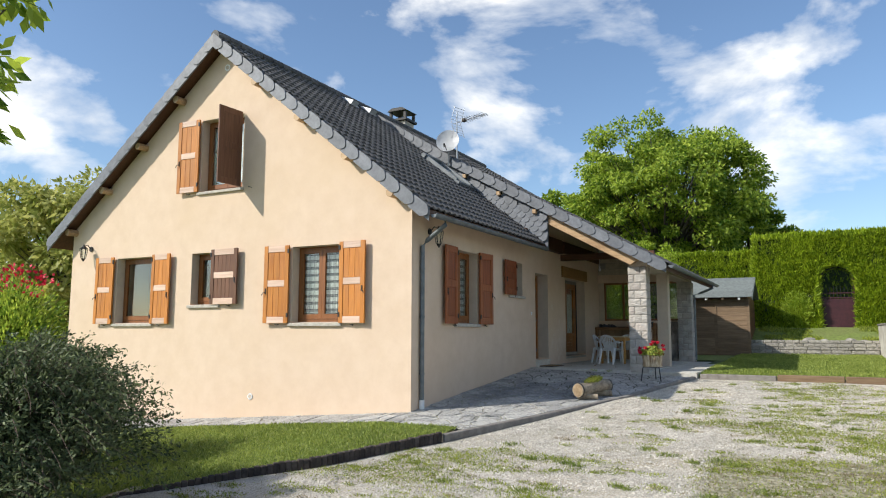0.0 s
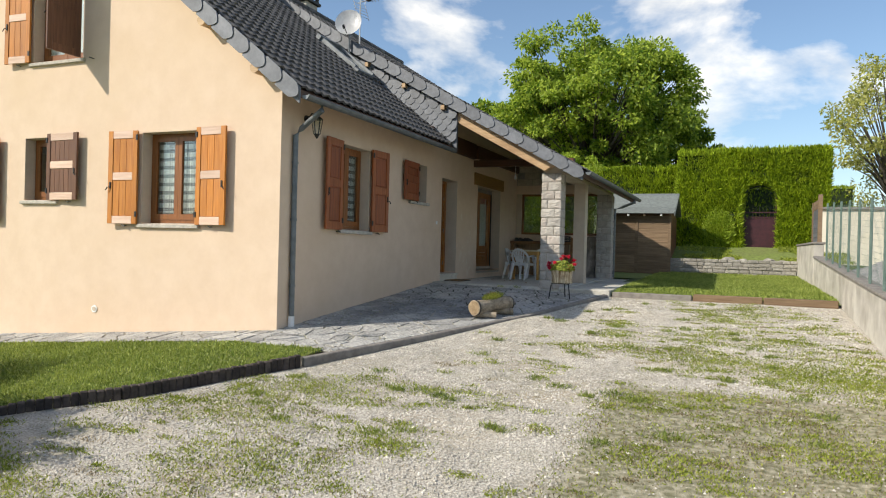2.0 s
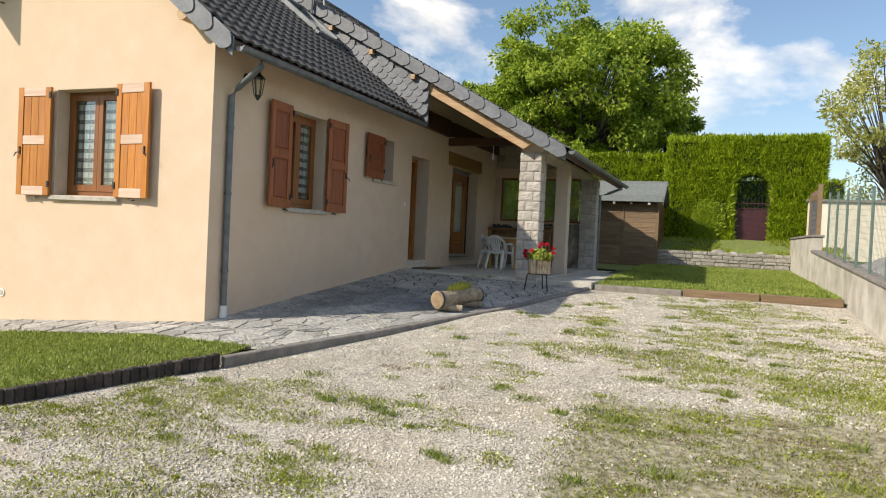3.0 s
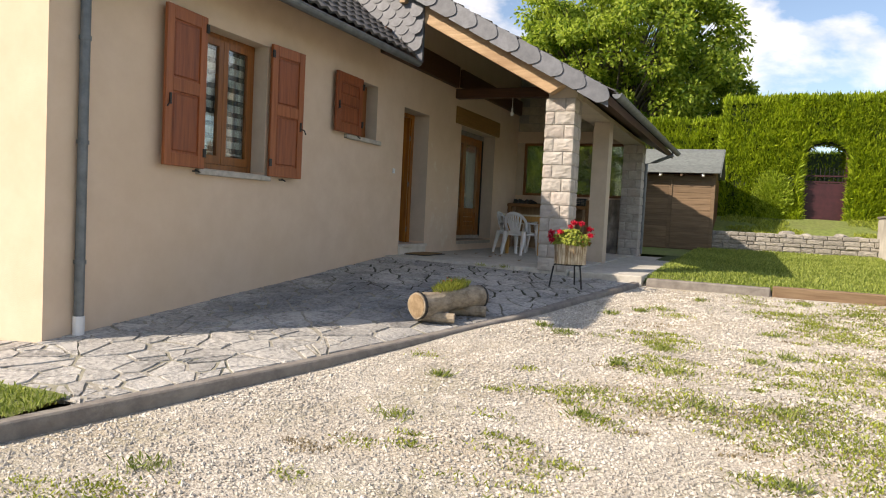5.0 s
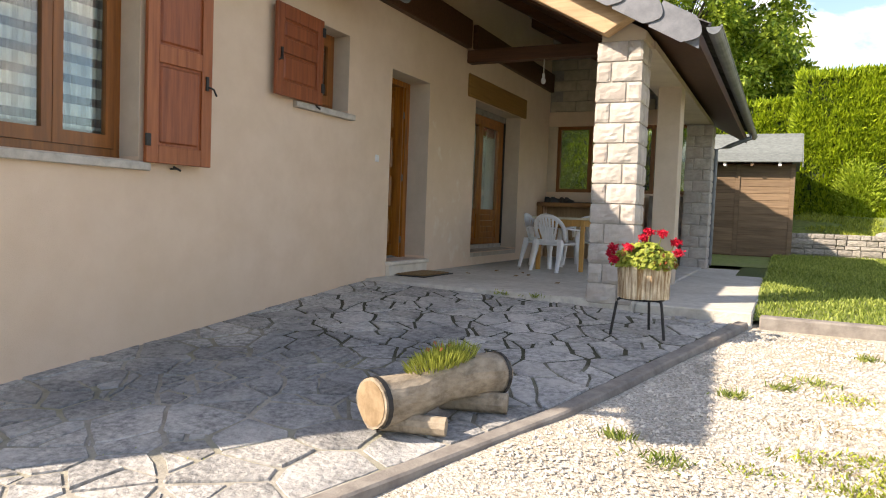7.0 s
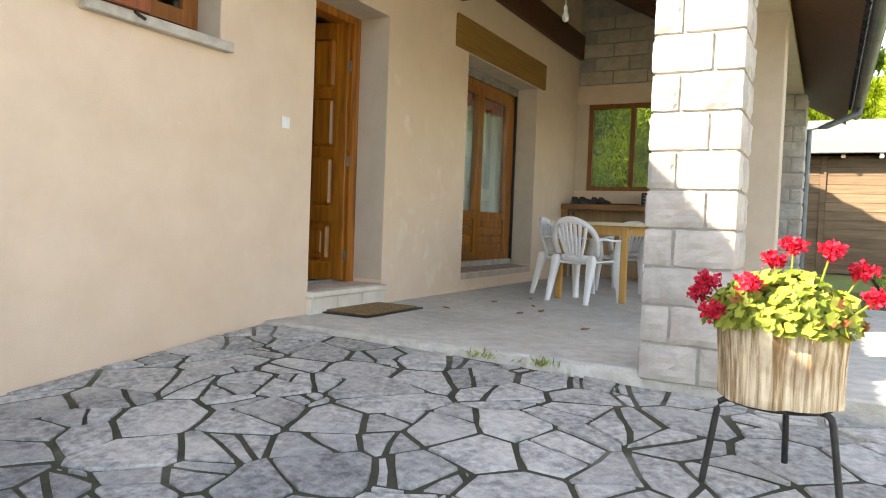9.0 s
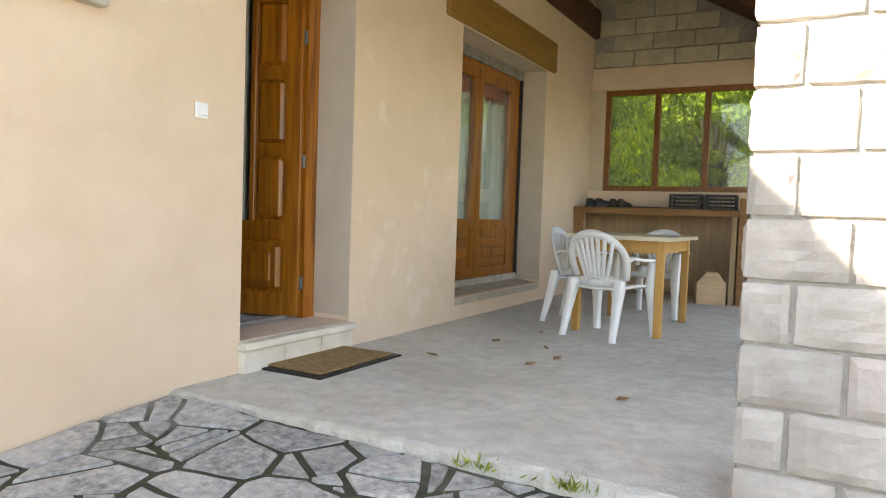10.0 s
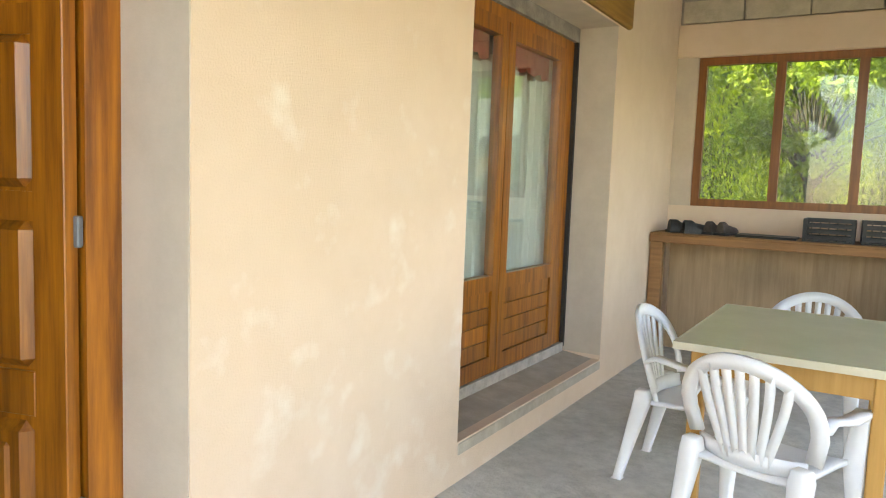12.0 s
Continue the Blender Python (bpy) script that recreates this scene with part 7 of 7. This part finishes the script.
# ---------------------------------------------------------------- hedge with arch
def hedge(name, x0, x1, y0, y1, z0, z1, label, count, arch=None, seed=0):
    t = thing(name, label, "hedge", ((x0 + x1) / 2, y0, z0))
    o = Vector(((x0 + x1) / 2, y0, z0))
    i = 0.10
    # plain inset boxes, coloured as inner shade behind the leaves
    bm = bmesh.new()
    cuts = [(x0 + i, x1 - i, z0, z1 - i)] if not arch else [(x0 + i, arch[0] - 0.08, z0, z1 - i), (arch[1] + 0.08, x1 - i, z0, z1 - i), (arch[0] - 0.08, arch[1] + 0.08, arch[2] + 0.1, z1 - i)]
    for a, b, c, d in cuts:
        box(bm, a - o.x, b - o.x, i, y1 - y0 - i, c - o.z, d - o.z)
    part("core", bm, M_HEDGE_CORE, t, "near-black block painted as the shade inside the hedge")
    pts, nrm = [], []
    areas = {"front": (x1 - x0) * (z1 - z0), "top": (x1 - x0) * (y1 - y0), "left": (y1 - y0) * (z1 - z0), "right": (y1 - y0) * (z1 - z0), "back": (x1 - x0) * (z1 - z0) * 0.4}
    if arch:
        areas["arch"] = (y1 - y0) * 6.0
    tot = sum(areas.values())
    for face, ar in areas.items():
        for _ in range(int(count * ar / tot)):
            x, y, z = random.uniform(x0, x1), random.uniform(y0, y1), random.uniform(z0, z1)
            if face == "front": y, n = y0, (0, -1, 0)
            elif face == "back": y, n = y1, (0, 1, 0)
            elif face == "top": z, n = z1, (0, 0, 1)
            elif face == "left": x, n = x0, (-1, 0, 0)
            elif face == "right": x, n = x1, (1, 0, 0)
            else:
                w = (arch[1] - arch[0]) / 2
                s = random.uniform(0, 1)
                if s < 0.4: x, z, n = arch[0], random.uniform(z0, arch[2] - w * 0.6), (1, 0, 0)
                elif s < 0.8: x, z, n = arch[1], random.uniform(z0, arch[2] - w * 0.6), (-1, 0, 0)
                else:
                    q = random.uniform(0, math.pi)
                    x, z, n = (arch[0] + arch[1]) / 2 + w * math.cos(q), arch[2] - w * 0.6 + w * 0.6 * math.sin(q), (-math.cos(q), 0, -math.sin(q))
            if arch and face in ("front", "back"):
                w = (arch[1] - arch[0]) / 2
                cx = (arch[0] + arch[1]) / 2
                lim = arch[2] - w * 0.6 + 0.6 * math.sqrt(max(0, w * w - (x - cx) ** 2))
                if abs(x - cx) < w and z < lim:
                    continue
            bulge = 0.10 * noise.noise((x * 0.9 + seed, y * 0.9, z * 0.9)) + 0.05 * noise.noise((x * 3, y * 3, z * 3))
            pts.append((x - o.x + n[0] * bulge, y - o.y + n[1] * bulge, z - o.z + n[2] * bulge))
            nrm.append(n)
    pts, nrm = np.array(pts), np.array(nrm)
    n = len(pts)
    d = nrm * 0.55 + np.array([0, 0, 0.75]) + RNG.normal(size=(n, 3)) * 0.38
    ob = new("foliage", leaf_mesh("foliage", pts - nrm * 0.12, d, unit(n) + np.array([1.2, 0, 0]), RNG.uniform(0.14, 0.30, n), 0.045, M_HEDGE))
    ob.parent = t
    return t


hedge("hedge", -2.25, 2.95, 31.0, 32.7, 1.25, 5.30, "tall clipped green conifer hedge with an arched gateway", 85000, arch=(0.08, 1.28, 4.0), seed=2)
hedge("hedge", -13.5, -2.15, 33.2, 34.9, 0.8, 4.95, "tall clipped green conifer hedge behind the shed", 80000, seed=9)
hedge("hedge", 2.4, 10.0, 44.0, 46.0, 1.2, 3.2, "low hedge beyond the gate", 9000, seed=11)
hedge("far_hedge", -6.0, 6.0, 48.0, 50.0, 1.2, 5.4, "dark hedge seen through the gate", 9000, seed=13)

gate = thing("garden_gate", "maroon sheet metal garden gate with an arched top frame", "gate", (0.08, 31.3, 1.66))
part("panel", bx(0.05, 1.13, 0, 0.03, 0.06, 1.12, w=0.004), M_GATE, gate)
for a in (0.0, 1.13):
    part("post", bx(a, a + 0.06, -0.02, 0.05, -0.1, 2.0), M_GATE, gate)
for z in (0.0, 1.12, 1.30):
    part("rail", bx(0.05, 1.13, -0.01, 0.04, z + 0.02, z + 0.06), M_GATE, gate)
for k in range(9):
    part("bar", bx(0.10 + 0.12 * k, 0.115 + 0.12 * k, 0.005, 0.02, 1.15, 1.55 + 0.05 * math.sin(math.pi * k / 8)), M_IRON, gate)
bm = bmesh.new()
tube(bm, [(0.02, 0.01, 1.95), (0.18, 0.01, 2.22), (0.6, 0.01, 2.36), (1.0, 0.01, 2.22), (1.17, 0.01, 1.95)], 0.03, 6)
part("arch_frame", bm, M_IRON, gate)

plant_in("shrub", "bright yellow-green shrub against the hedge", (-0.75, 30.92, 1.55), (("foliage", 3600, (0.6, 0.16, 0.75), 0.6, 0.085, 0.03, M_LIME, 0.8),))

# ---------------------------------------------------------------- shed
shed = thing("garden_shed", "brown timber garden shed with a grey-green roof", "shed", (-4.48, 27.8, 0.62))
SW, SD, SH = 2.23, 3.0, 2.10
part("body", bx(0.03, SW - 0.03, 0.03, SD - 0.03, 0, SH), M_SHUT_DARK, shed)
bm = bmesh.new()
prism(bm, [(SW - 0.03, 0.0, SH), (SW - 0.03, SD, SH), (SW - 0.03, SD / 2, SH + 0.74)], (-SW + 0.06, 0, 0))
part("gable_end", bm, M_SHUT_DARK, shed)
for k in range(2):
    a, b = SW * k / 2, SW * (k + 1) / 2
    for r in range(13):
        part("plank", bx(a + 0.05, b - 0.05, 0.0, 0.028, 0.05 + r * 0.155, 0.2 + r * 0.155, w=0.004), M_SHED, shed)
for k in range(3):
    x = SW * k / 2
    part("post", bx(x - 0.05, x + 0.05, -0.025, 0.03, 0, SH, w=0.006), M_SHED, shed)
for k in range(13):
    part("side_plank", bx(SW - 0.03, SW - 0.005, 0.05, SD, 0.05 + k * 0.155, 0.2 + k * 0.155, w=0.004), M_SHUT_DARK, shed)
for k in range(4):
    part("rafter_end", bx(0.25 + 0.56 * k, 0.31 + 0.56 * k, -0.28, 0.0, SH - 0.06, SH + 0.02), M_WHITE if k % 2 else M_SHED, shed)
pitch = math.atan2(0.80, SD / 2 + 0.28)
ln = (SD / 2 + 0.30) / math.cos(pitch)
m = pose(0, -0.30, SH - 0.02, math.degrees(pitch), 0, 0)
for r in range(7):
    part("roof_course", bx(-0.18, SW + 0.16, ln * r / 7, ln * (r + 1) / 7 + 0.04, 0.03, 0.045, m=m @ Matrix.Translation((0, 0, 0.012 * (1 - r / 7)))), M_SHEDROOF, shed)
m = pose(0, SD + 0.30, SH - 0.02, -math.degrees(pitch), 0, 0)
part("roof_rear", bx(-0.18, SW + 0.16, -(SD / 2 + 0.30) / math.cos(pitch), 0, 0.03, 0.045, m=m), M_SHEDROOF, shed)
bm = bmesh.new()
prism(bm, [(SW + 0.165, -0.30, SH - 0.08), (SW + 0.165, -0.30, SH + 0.03), (SW + 0.165, SD / 2, SH + 0.84), (SW + 0.165, SD / 2, SH + 0.73)], (0.02, 0, 0))
part("barge_board", bm, M_SHEDROOF, shed)

# ---------------------------------------------------------------- dry stone wall
dsw = thing("dry_stone_wall", "low dry stone retaining wall at the lawn's end", "stone wall", kind="structure")
part("backing", bx(-2.35, 1.8, 28.30, 28.5, 0.4, 1.16), M_JOINT, dsw)
STONES = [rough_block("stone", 1.0, 0.22, 1.0, 40 + k, M_DRYSTONE) for k in range(4)]
z = 0.62
while z < 1.12:
    h = random.uniform(0.09, 0.14)
    x = -2.38
    while x < 1.72:
        w = random.uniform(0.16, 0.46)
        w = min(w, 1.8 - x)
        o = new("stone", random.choice(STONES))
        o.parent = dsw
        o.matrix_world = pose(x, 28.13 + random.uniform(-0.02, 0.02), z, 0, 0, random.uniform(-2, 2)) @ Matrix.Diagonal((w - 0.012, 1, h - 0.010, 1))
        x += w
    z += h
for x, y, s in ((-0.35, 28.55, 0.25), (0.1, 28.6, 0.18), (0.95, 28.5, 0.22), (-0.9, 28.6, 0.15), (1.35, 28.6, 0.17)):
    t = thing("boulder", "pale loose stone on top of the stone wall", "stone", (x, y, 1.10), random.uniform(0, 90), group="loose stones")
    bm = bmesh.new()
    bmesh.ops.create_icosphere(bm, subdivisions=2, radius=s)
    for v in bm.verts:
        v.co = Vector((v.co.x, v.co.y * 0.8, v.co.z * 0.5 + s * 0.35)) * (1 + 0.25 * noise.noise(v.co * 5 + Vector((x, y, 0))))
    part("rock", bm, M_DRYSTONE, t)

# ---------------------------------------------------------------- boundary wall, fence, neighbour
bwall = thing("boundary_wall", "low grey cement block wall with a coping", "wall", kind="structure")


def wall_top(y):
    return 0.20 + 0.0525 * y


y = 4.0
while y < 23.0:
    bm = bmesh.new()
    y1 = y + 0.5 - 0.006
    prism(bm, [(1.80, y, -0.8), (1.80, y1, -0.8), (1.80, y1, wall_top(y1) - 0.05), (1.80, y, wall_top(y) - 0.05)], (0.19, 0, 0))
    part("block", bm, M_WALL, bwall)
    y += 0.5
y = 4.0
while y < 23.0:
    bm = bmesh.new()
    y1 = min(23.0, y + 1.0) - 0.008
    prism(bm, [(1.765, y, wall_top(y) - 0.048), (1.765, y1, wall_top(y1) - 0.048), (1.765, y1, wall_top(y1)), (1.765, y, wall_top(y))], (0.27, 0, 0))
    bevel(bm, 0.006)
    part("coping", bm, M_KERB, bwall)
    y += 1.0
part("wall_end", bx(1.78, 2.02, 23.0, 28.6, 0.2, 1.72, w=0.01), M_WALL, bwall)
part("wall_end_coping", bx(1.75, 2.05, 22.97, 28.6, 1.724, 1.78, w=0.008), M_KERB, bwall)

fence = thing("mesh_fence", "green welded mesh fence on the low wall", "fence", kind="structure")
ys = [15.05 + 1.2 * k for k in range(-8, 6)]
for y in ys:
    part("post", bx(1.86, 1.90, y - 0.02, y + 0.02, wall_top(y) - 0.02, wall_top(y) + 1.36, w=0.003), M_FENCE, fence)
for y0, y1 in zip(ys, ys[1:]):
    vs, fs = [], []

    def wire(a, b, w=0.0018):
        k = len(vs)
        a, b = Vector(a), Vector(b)
        d = (b - a).normalized()
        u = Vector((1, 0, 0))
        v = d.cross(u)
        for p in (a, b):
            vs.extend([tuple(p + u * w), tuple(p + v * w), tuple(p - u * w), tuple(p - v * w)])
        for i in range(4):
            j = (i + 1) % 4
            fs.append((k + i, k + j, k + 4 + j, k + 4 + i))
    for r in range(14):
        h = 0.04 + 1.24 * r / 13
        wire((1.88, y0 + 0.02, wall_top(y0) + h), (1.88, y1 - 0.02, wall_top(y1) + h))
    for c in range(13):
        yy = y0 + 0.03 + (y1 - y0 - 0.06) * c / 12
        wire((1.885, yy, wall_top(yy) + 0.04), (1.885, yy, wall_top(yy) + 1.28))
    me = bpy.data.meshes.new("mesh_panel")
    me.from_pydata(vs, [], fs)
    me.materials.append(M_FENCE)
    ob = new("mesh_panel", me)
    ob.parent = fence
sp = thing("privacy_panel", "dark slatted wooden privacy panel on the wall", "fence panel", (1.92, 23.1, 1.78))
for k in range(2):
    part("post", bx(-0.05, 0.05, 1.6 * k - 0.05, 1.6 * k + 0.05, -0.1, 1.25 - 0.12 * k), M_SHED, sp)
for k in range(9):
    part("slat", bx(-0.02, 0.02, 0.05, 1.55, 0.02 + 0.125 * k, 0.135 + 0.125 * k), M_SLATE if k < 7 else M_SHED, sp)
nb = thing("neighbour_wall", "cream rendered neighbouring wall with a coping", "wall", kind="structure")
part("wall_body", bx(2.4, 14.0, 30.2, 30.5, 0.5, 3.05), M_CREAM, nb)
part("wall_coping", bx(2.35, 14.0, 30.12, 30.58, 3.054, 3.14), M_KERB, nb)
part("yard", bx(2.03, 24.0, 2.0, 30.2, 0.0, 0.78), M_RUBBLE, nb)
pile = thing("gravel_pile", "heap of grey gravel behind the fence", "gravel pile", (5.0, 22.0, 0.77))
bm = bmesh.new()
bmesh.ops.create_grid(bm, x_segments=36, y_segments=36, size=3.2)
for v in bm.verts:
    r = math.hypot(v.co.x, v.co.y) / 3.2
    v.co.z = max(-0.03, 1.15 * (1 - r) + 0.12 * noise.noise(v.co * 1.6) + 0.05 * noise.noise(v.co * 7))
    v.co.y *= 1.7
ob = part("heap", bm, M_RUBBLE, pile)

# ---------------------------------------------------------------- paving of natural stone, each slab a piece
pav = thing("paving", "irregular grey natural stone paving beside the house", "paving", kind="structure")


def pave_cells(region, seeds, rnd):
    """Cells of a weighted Voronoi pattern clipped to a convex region of half planes, some broken once or twice more."""
    cells = []
    weight = [rnd.uniform(0.0, 0.035) for _ in seeds]
    for i, (sx, sy) in enumerate(seeds):
        poly = [(sx - 1.2, sy - 1.2), (sx + 1.2, sy - 1.2), (sx + 1.2, sy + 1.2), (sx - 1.2, sy + 1.2)]
        for lim in region:
            poly = clip(poly, *lim)
        for j, (qx, qy) in enumerate(seeds):
            if i != j and abs(qx - sx) < 2.4 and abs(qy - sy) < 2.4 and len(poly) > 2:
                poly = clip(poly, qx - sx, qy - sy, (qx * qx + qy * qy - sx * sx - sy * sy + weight[i] - weight[j]) / 2)
        if len(poly) > 2:
            cells += broken(poly, rnd, 0.48)
    return cells


def broken(poly, rnd, chance):
    """Now and then a slab is cracked across, off its centre, into a larger and a smaller piece."""
    if rnd.random() > chance:
        return [poly]
    n = len(poly)
    cx, cy = sum(p[0] for p in poly) / n, sum(p[1] for p in poly) / n
    a, o = rnd.uniform(0, math.pi), rnd.uniform(-0.08, 0.08)
    nx, ny = math.cos(a), math.sin(a)
    c = nx * cx + ny * cy + o
    halves = [clip(poly, nx, ny, c), clip(poly, -nx, -ny, -c)]
    return [q for h in halves if len(h) > 2 for q in broken(h, rnd, chance * 0.45)]


def shrink(poly, d):
    n = len(poly)
    area = sum(poly[i][0] * poly[(i + 1) % n][1] - poly[(i + 1) % n][0] * poly[i][1] for i in range(n)) / 2
    res = poly
    for i in range(n):
        (ax, ay), (bx_, by) = poly[i], poly[(i + 1) % n]
        l = math.hypot(bx_ - ax, by - ay)
        if l < 1e-6:
            continue
        nx, ny = (by - ay) / l, -(bx_ - ax) / l
        if area < 0:
            nx, ny = -nx, -ny
        res = clip(res, nx, ny, nx * ax + ny * ay - d)
        if len(res) < 3:
            return []
    return res


def slab_piece(poly, rnd):
    n = len(poly)
    cx, cy = sum(p[0] for p in poly) / n, sum(p[1] for p in poly) / n
    ring = []
    for i in range(n):
        (ax, ay), (bx_, by) = poly[i], poly[(i + 1) % n]
        l = math.hypot(bx_ - ax, by - ay)
        m = max(1, int(l / 0.09))
        for k in range(m):
            s = k / m
            x, y = ax + (bx_ - ax) * s, ay + (by - ay) * s
            w = 0.007 * noise.noise((x * 23, y * 23, 4)) - (0.004 if k == 0 else 0.0)
            d = math.hypot(x - cx, y - cy) + 1e-6
            sx, sy = 0.022 * noise.noise((x * 5, y * 5, 2)), 0.022 * noise.noise((x * 5, y * 5, 9))
            ring.append((min(max(x + (x - cx) / d * w + sx, FX + 0.006 if cx > FX else -99), FX - 0.004 if cx < FX else 99),
                         min(y + (y - cy) / d * w + sy, 17.352 if cx > FX else GY - 0.006)))
    lift, tx, ty = rnd.uniform(-0.004, 0.007), rnd.uniform(-0.012, 0.012), rnd.uniform(-0.012, 0.012)
    bm = bmesh.new()

    def level(f, dz):
        return [bm.verts.new(((x - cx) * f, (y - cy) * f, pave_z(x, y) - pave_z(cx, cy) + dz + lift + tx * (x - cx) + ty * (y - cy))) for x, y in ring]
    low, edge, top = level(1.0, -0.05), level(1.0, -0.007), level(0.975, 0.001)
    k = len(ring)
    for a, b in ((low, edge), (edge, top)):
        for i in range(k):
            bm.faces.new([a[i], a[(i + 1) % k], b[(i + 1) % k], b[i]])
    bm.faces.new(top)
    bm.normal_update()
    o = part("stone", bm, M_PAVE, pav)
    o.location = (cx, cy, pave_z(cx, cy))


def seeds_in(x0, x1, y0, y1, gap, inside, rnd):
    pts, fails = [], 0
    while fails < 900:
        p = (rnd.uniform(x0, x1), rnd.uniform(y0, y1))
        g = gap * (0.50 + 0.80 * abs(noise.noise((p[0] * 1.3, p[1] * 1.3, 6))) * 1.6)
        if inside(*p) and all((p[0] - q[0]) ** 2 + ((p[1] - q[1]) * 1.15) ** 2 > g * g for q in pts):
            pts.append(p)
            fails = 0
        else:
            fails += 1
    return pts


rnd = random.Random(11)
lims = [(-1, 0, -(FX + 0.01)), (0, 1, 17.35), (0, -1, -10.42)]
for (ax, ay), (bx_, by) in zip(KERB[5:], KERB[6:]):
    l = math.hypot(bx_ - ax, by - ay)
    nx, ny = (by - ay) / l, -(bx_ - ax) / l
    lims.append((nx, ny, nx * ax + ny * ay - 0.075))
inside = lambda x, y: all(a * x + b * y <= c for a, b, c in lims)
cells = pave_cells(lims, seeds_in(FX, -2.7, 10.42, 17.35, 0.35, inside, rnd), rnd)
lims2 = [(1, 0, FX - 0.0), (0, 1, GY - 0.01), (0, -1, -10.42)]
cells += pave_cells(lims2, seeds_in(-16.5, FX, 10.42, GY, 0.46, lambda x, y: True, rnd), rnd)
for c in cells:
    q = shrink(c, rnd.uniform(0.006, 0.019))
    if len(q) > 2:
        slab_piece(q, rnd)
bm = bmesh.new()
for y0 in np.arange(10.42, 17.36, 0.3):
    y1 = min(17.37, y0 + 0.3)
    x0 = FX + 0.001 if y0 >= GY else (FX + 0.001 if y1 > GY else -16.5)
    for (ya, yb) in ((y0, y1),):
        n = 8 if x0 > -7 else 14
        for k in range(n):
            a0, a1 = [x0 + (min(kerb_x(y), -2.7) - 0.0 - x0) * k / n for y in (ya, yb)]
            b0, b1 = [x0 + (min(kerb_x(y), -2.7) - 0.0 - x0) * (k + 1) / n for y in (ya, yb)]
            bm.faces.new([bm.verts.new((x, y, pave_z(x, y) - 0.007)) for x, y in ((a0, ya), (b0, ya), (b1, yb), (a1, yb))])
for k in range(20):
    a, b = -16.5 + 0.4935 * k, -16.5 + 0.4935 * (k + 1)
    bm.faces.new([bm.verts.new((x, y, pave_z(x, y) - 0.007)) for x, y in ((a, 10.42), (b, 10.42), (b, GY), (a, GY))])
part("joint_bed", bm, M_JOINT, pav, "dark mossy joints between the slabs")
p = scatter(2600, FX, -2.8, 10.45, 17.4, lambda x, y: inside(x, y) and patch(x, y, 2.0, 3) > 0.25)
blades("joint_moss", p, [pave_z(a, b) - 0.014 for a, b in p], 0.018, 0.8, 0.008, M_WEED, "small weeds in the paving joints", "weeds")
p = np.array([(x + random.gauss(0, .05), 17.36 + random.gauss(0, .02)) for x in (-4.95, -4.6, -4.62, -4.98) for _ in range(40)])
blades("edge_weeds", p, [PORCH - 0.05] * len(p), 0.06, 0.7, 0.008, M_WEED, "weeds along the edge of the slab", "weeds")

# ---------------------------------------------------------------- the nearest roof tiles as single pieces
for m in near_spots[:300]:
    o = new("tile", TILE)
    o.parent = roof
    o.matrix_world = m
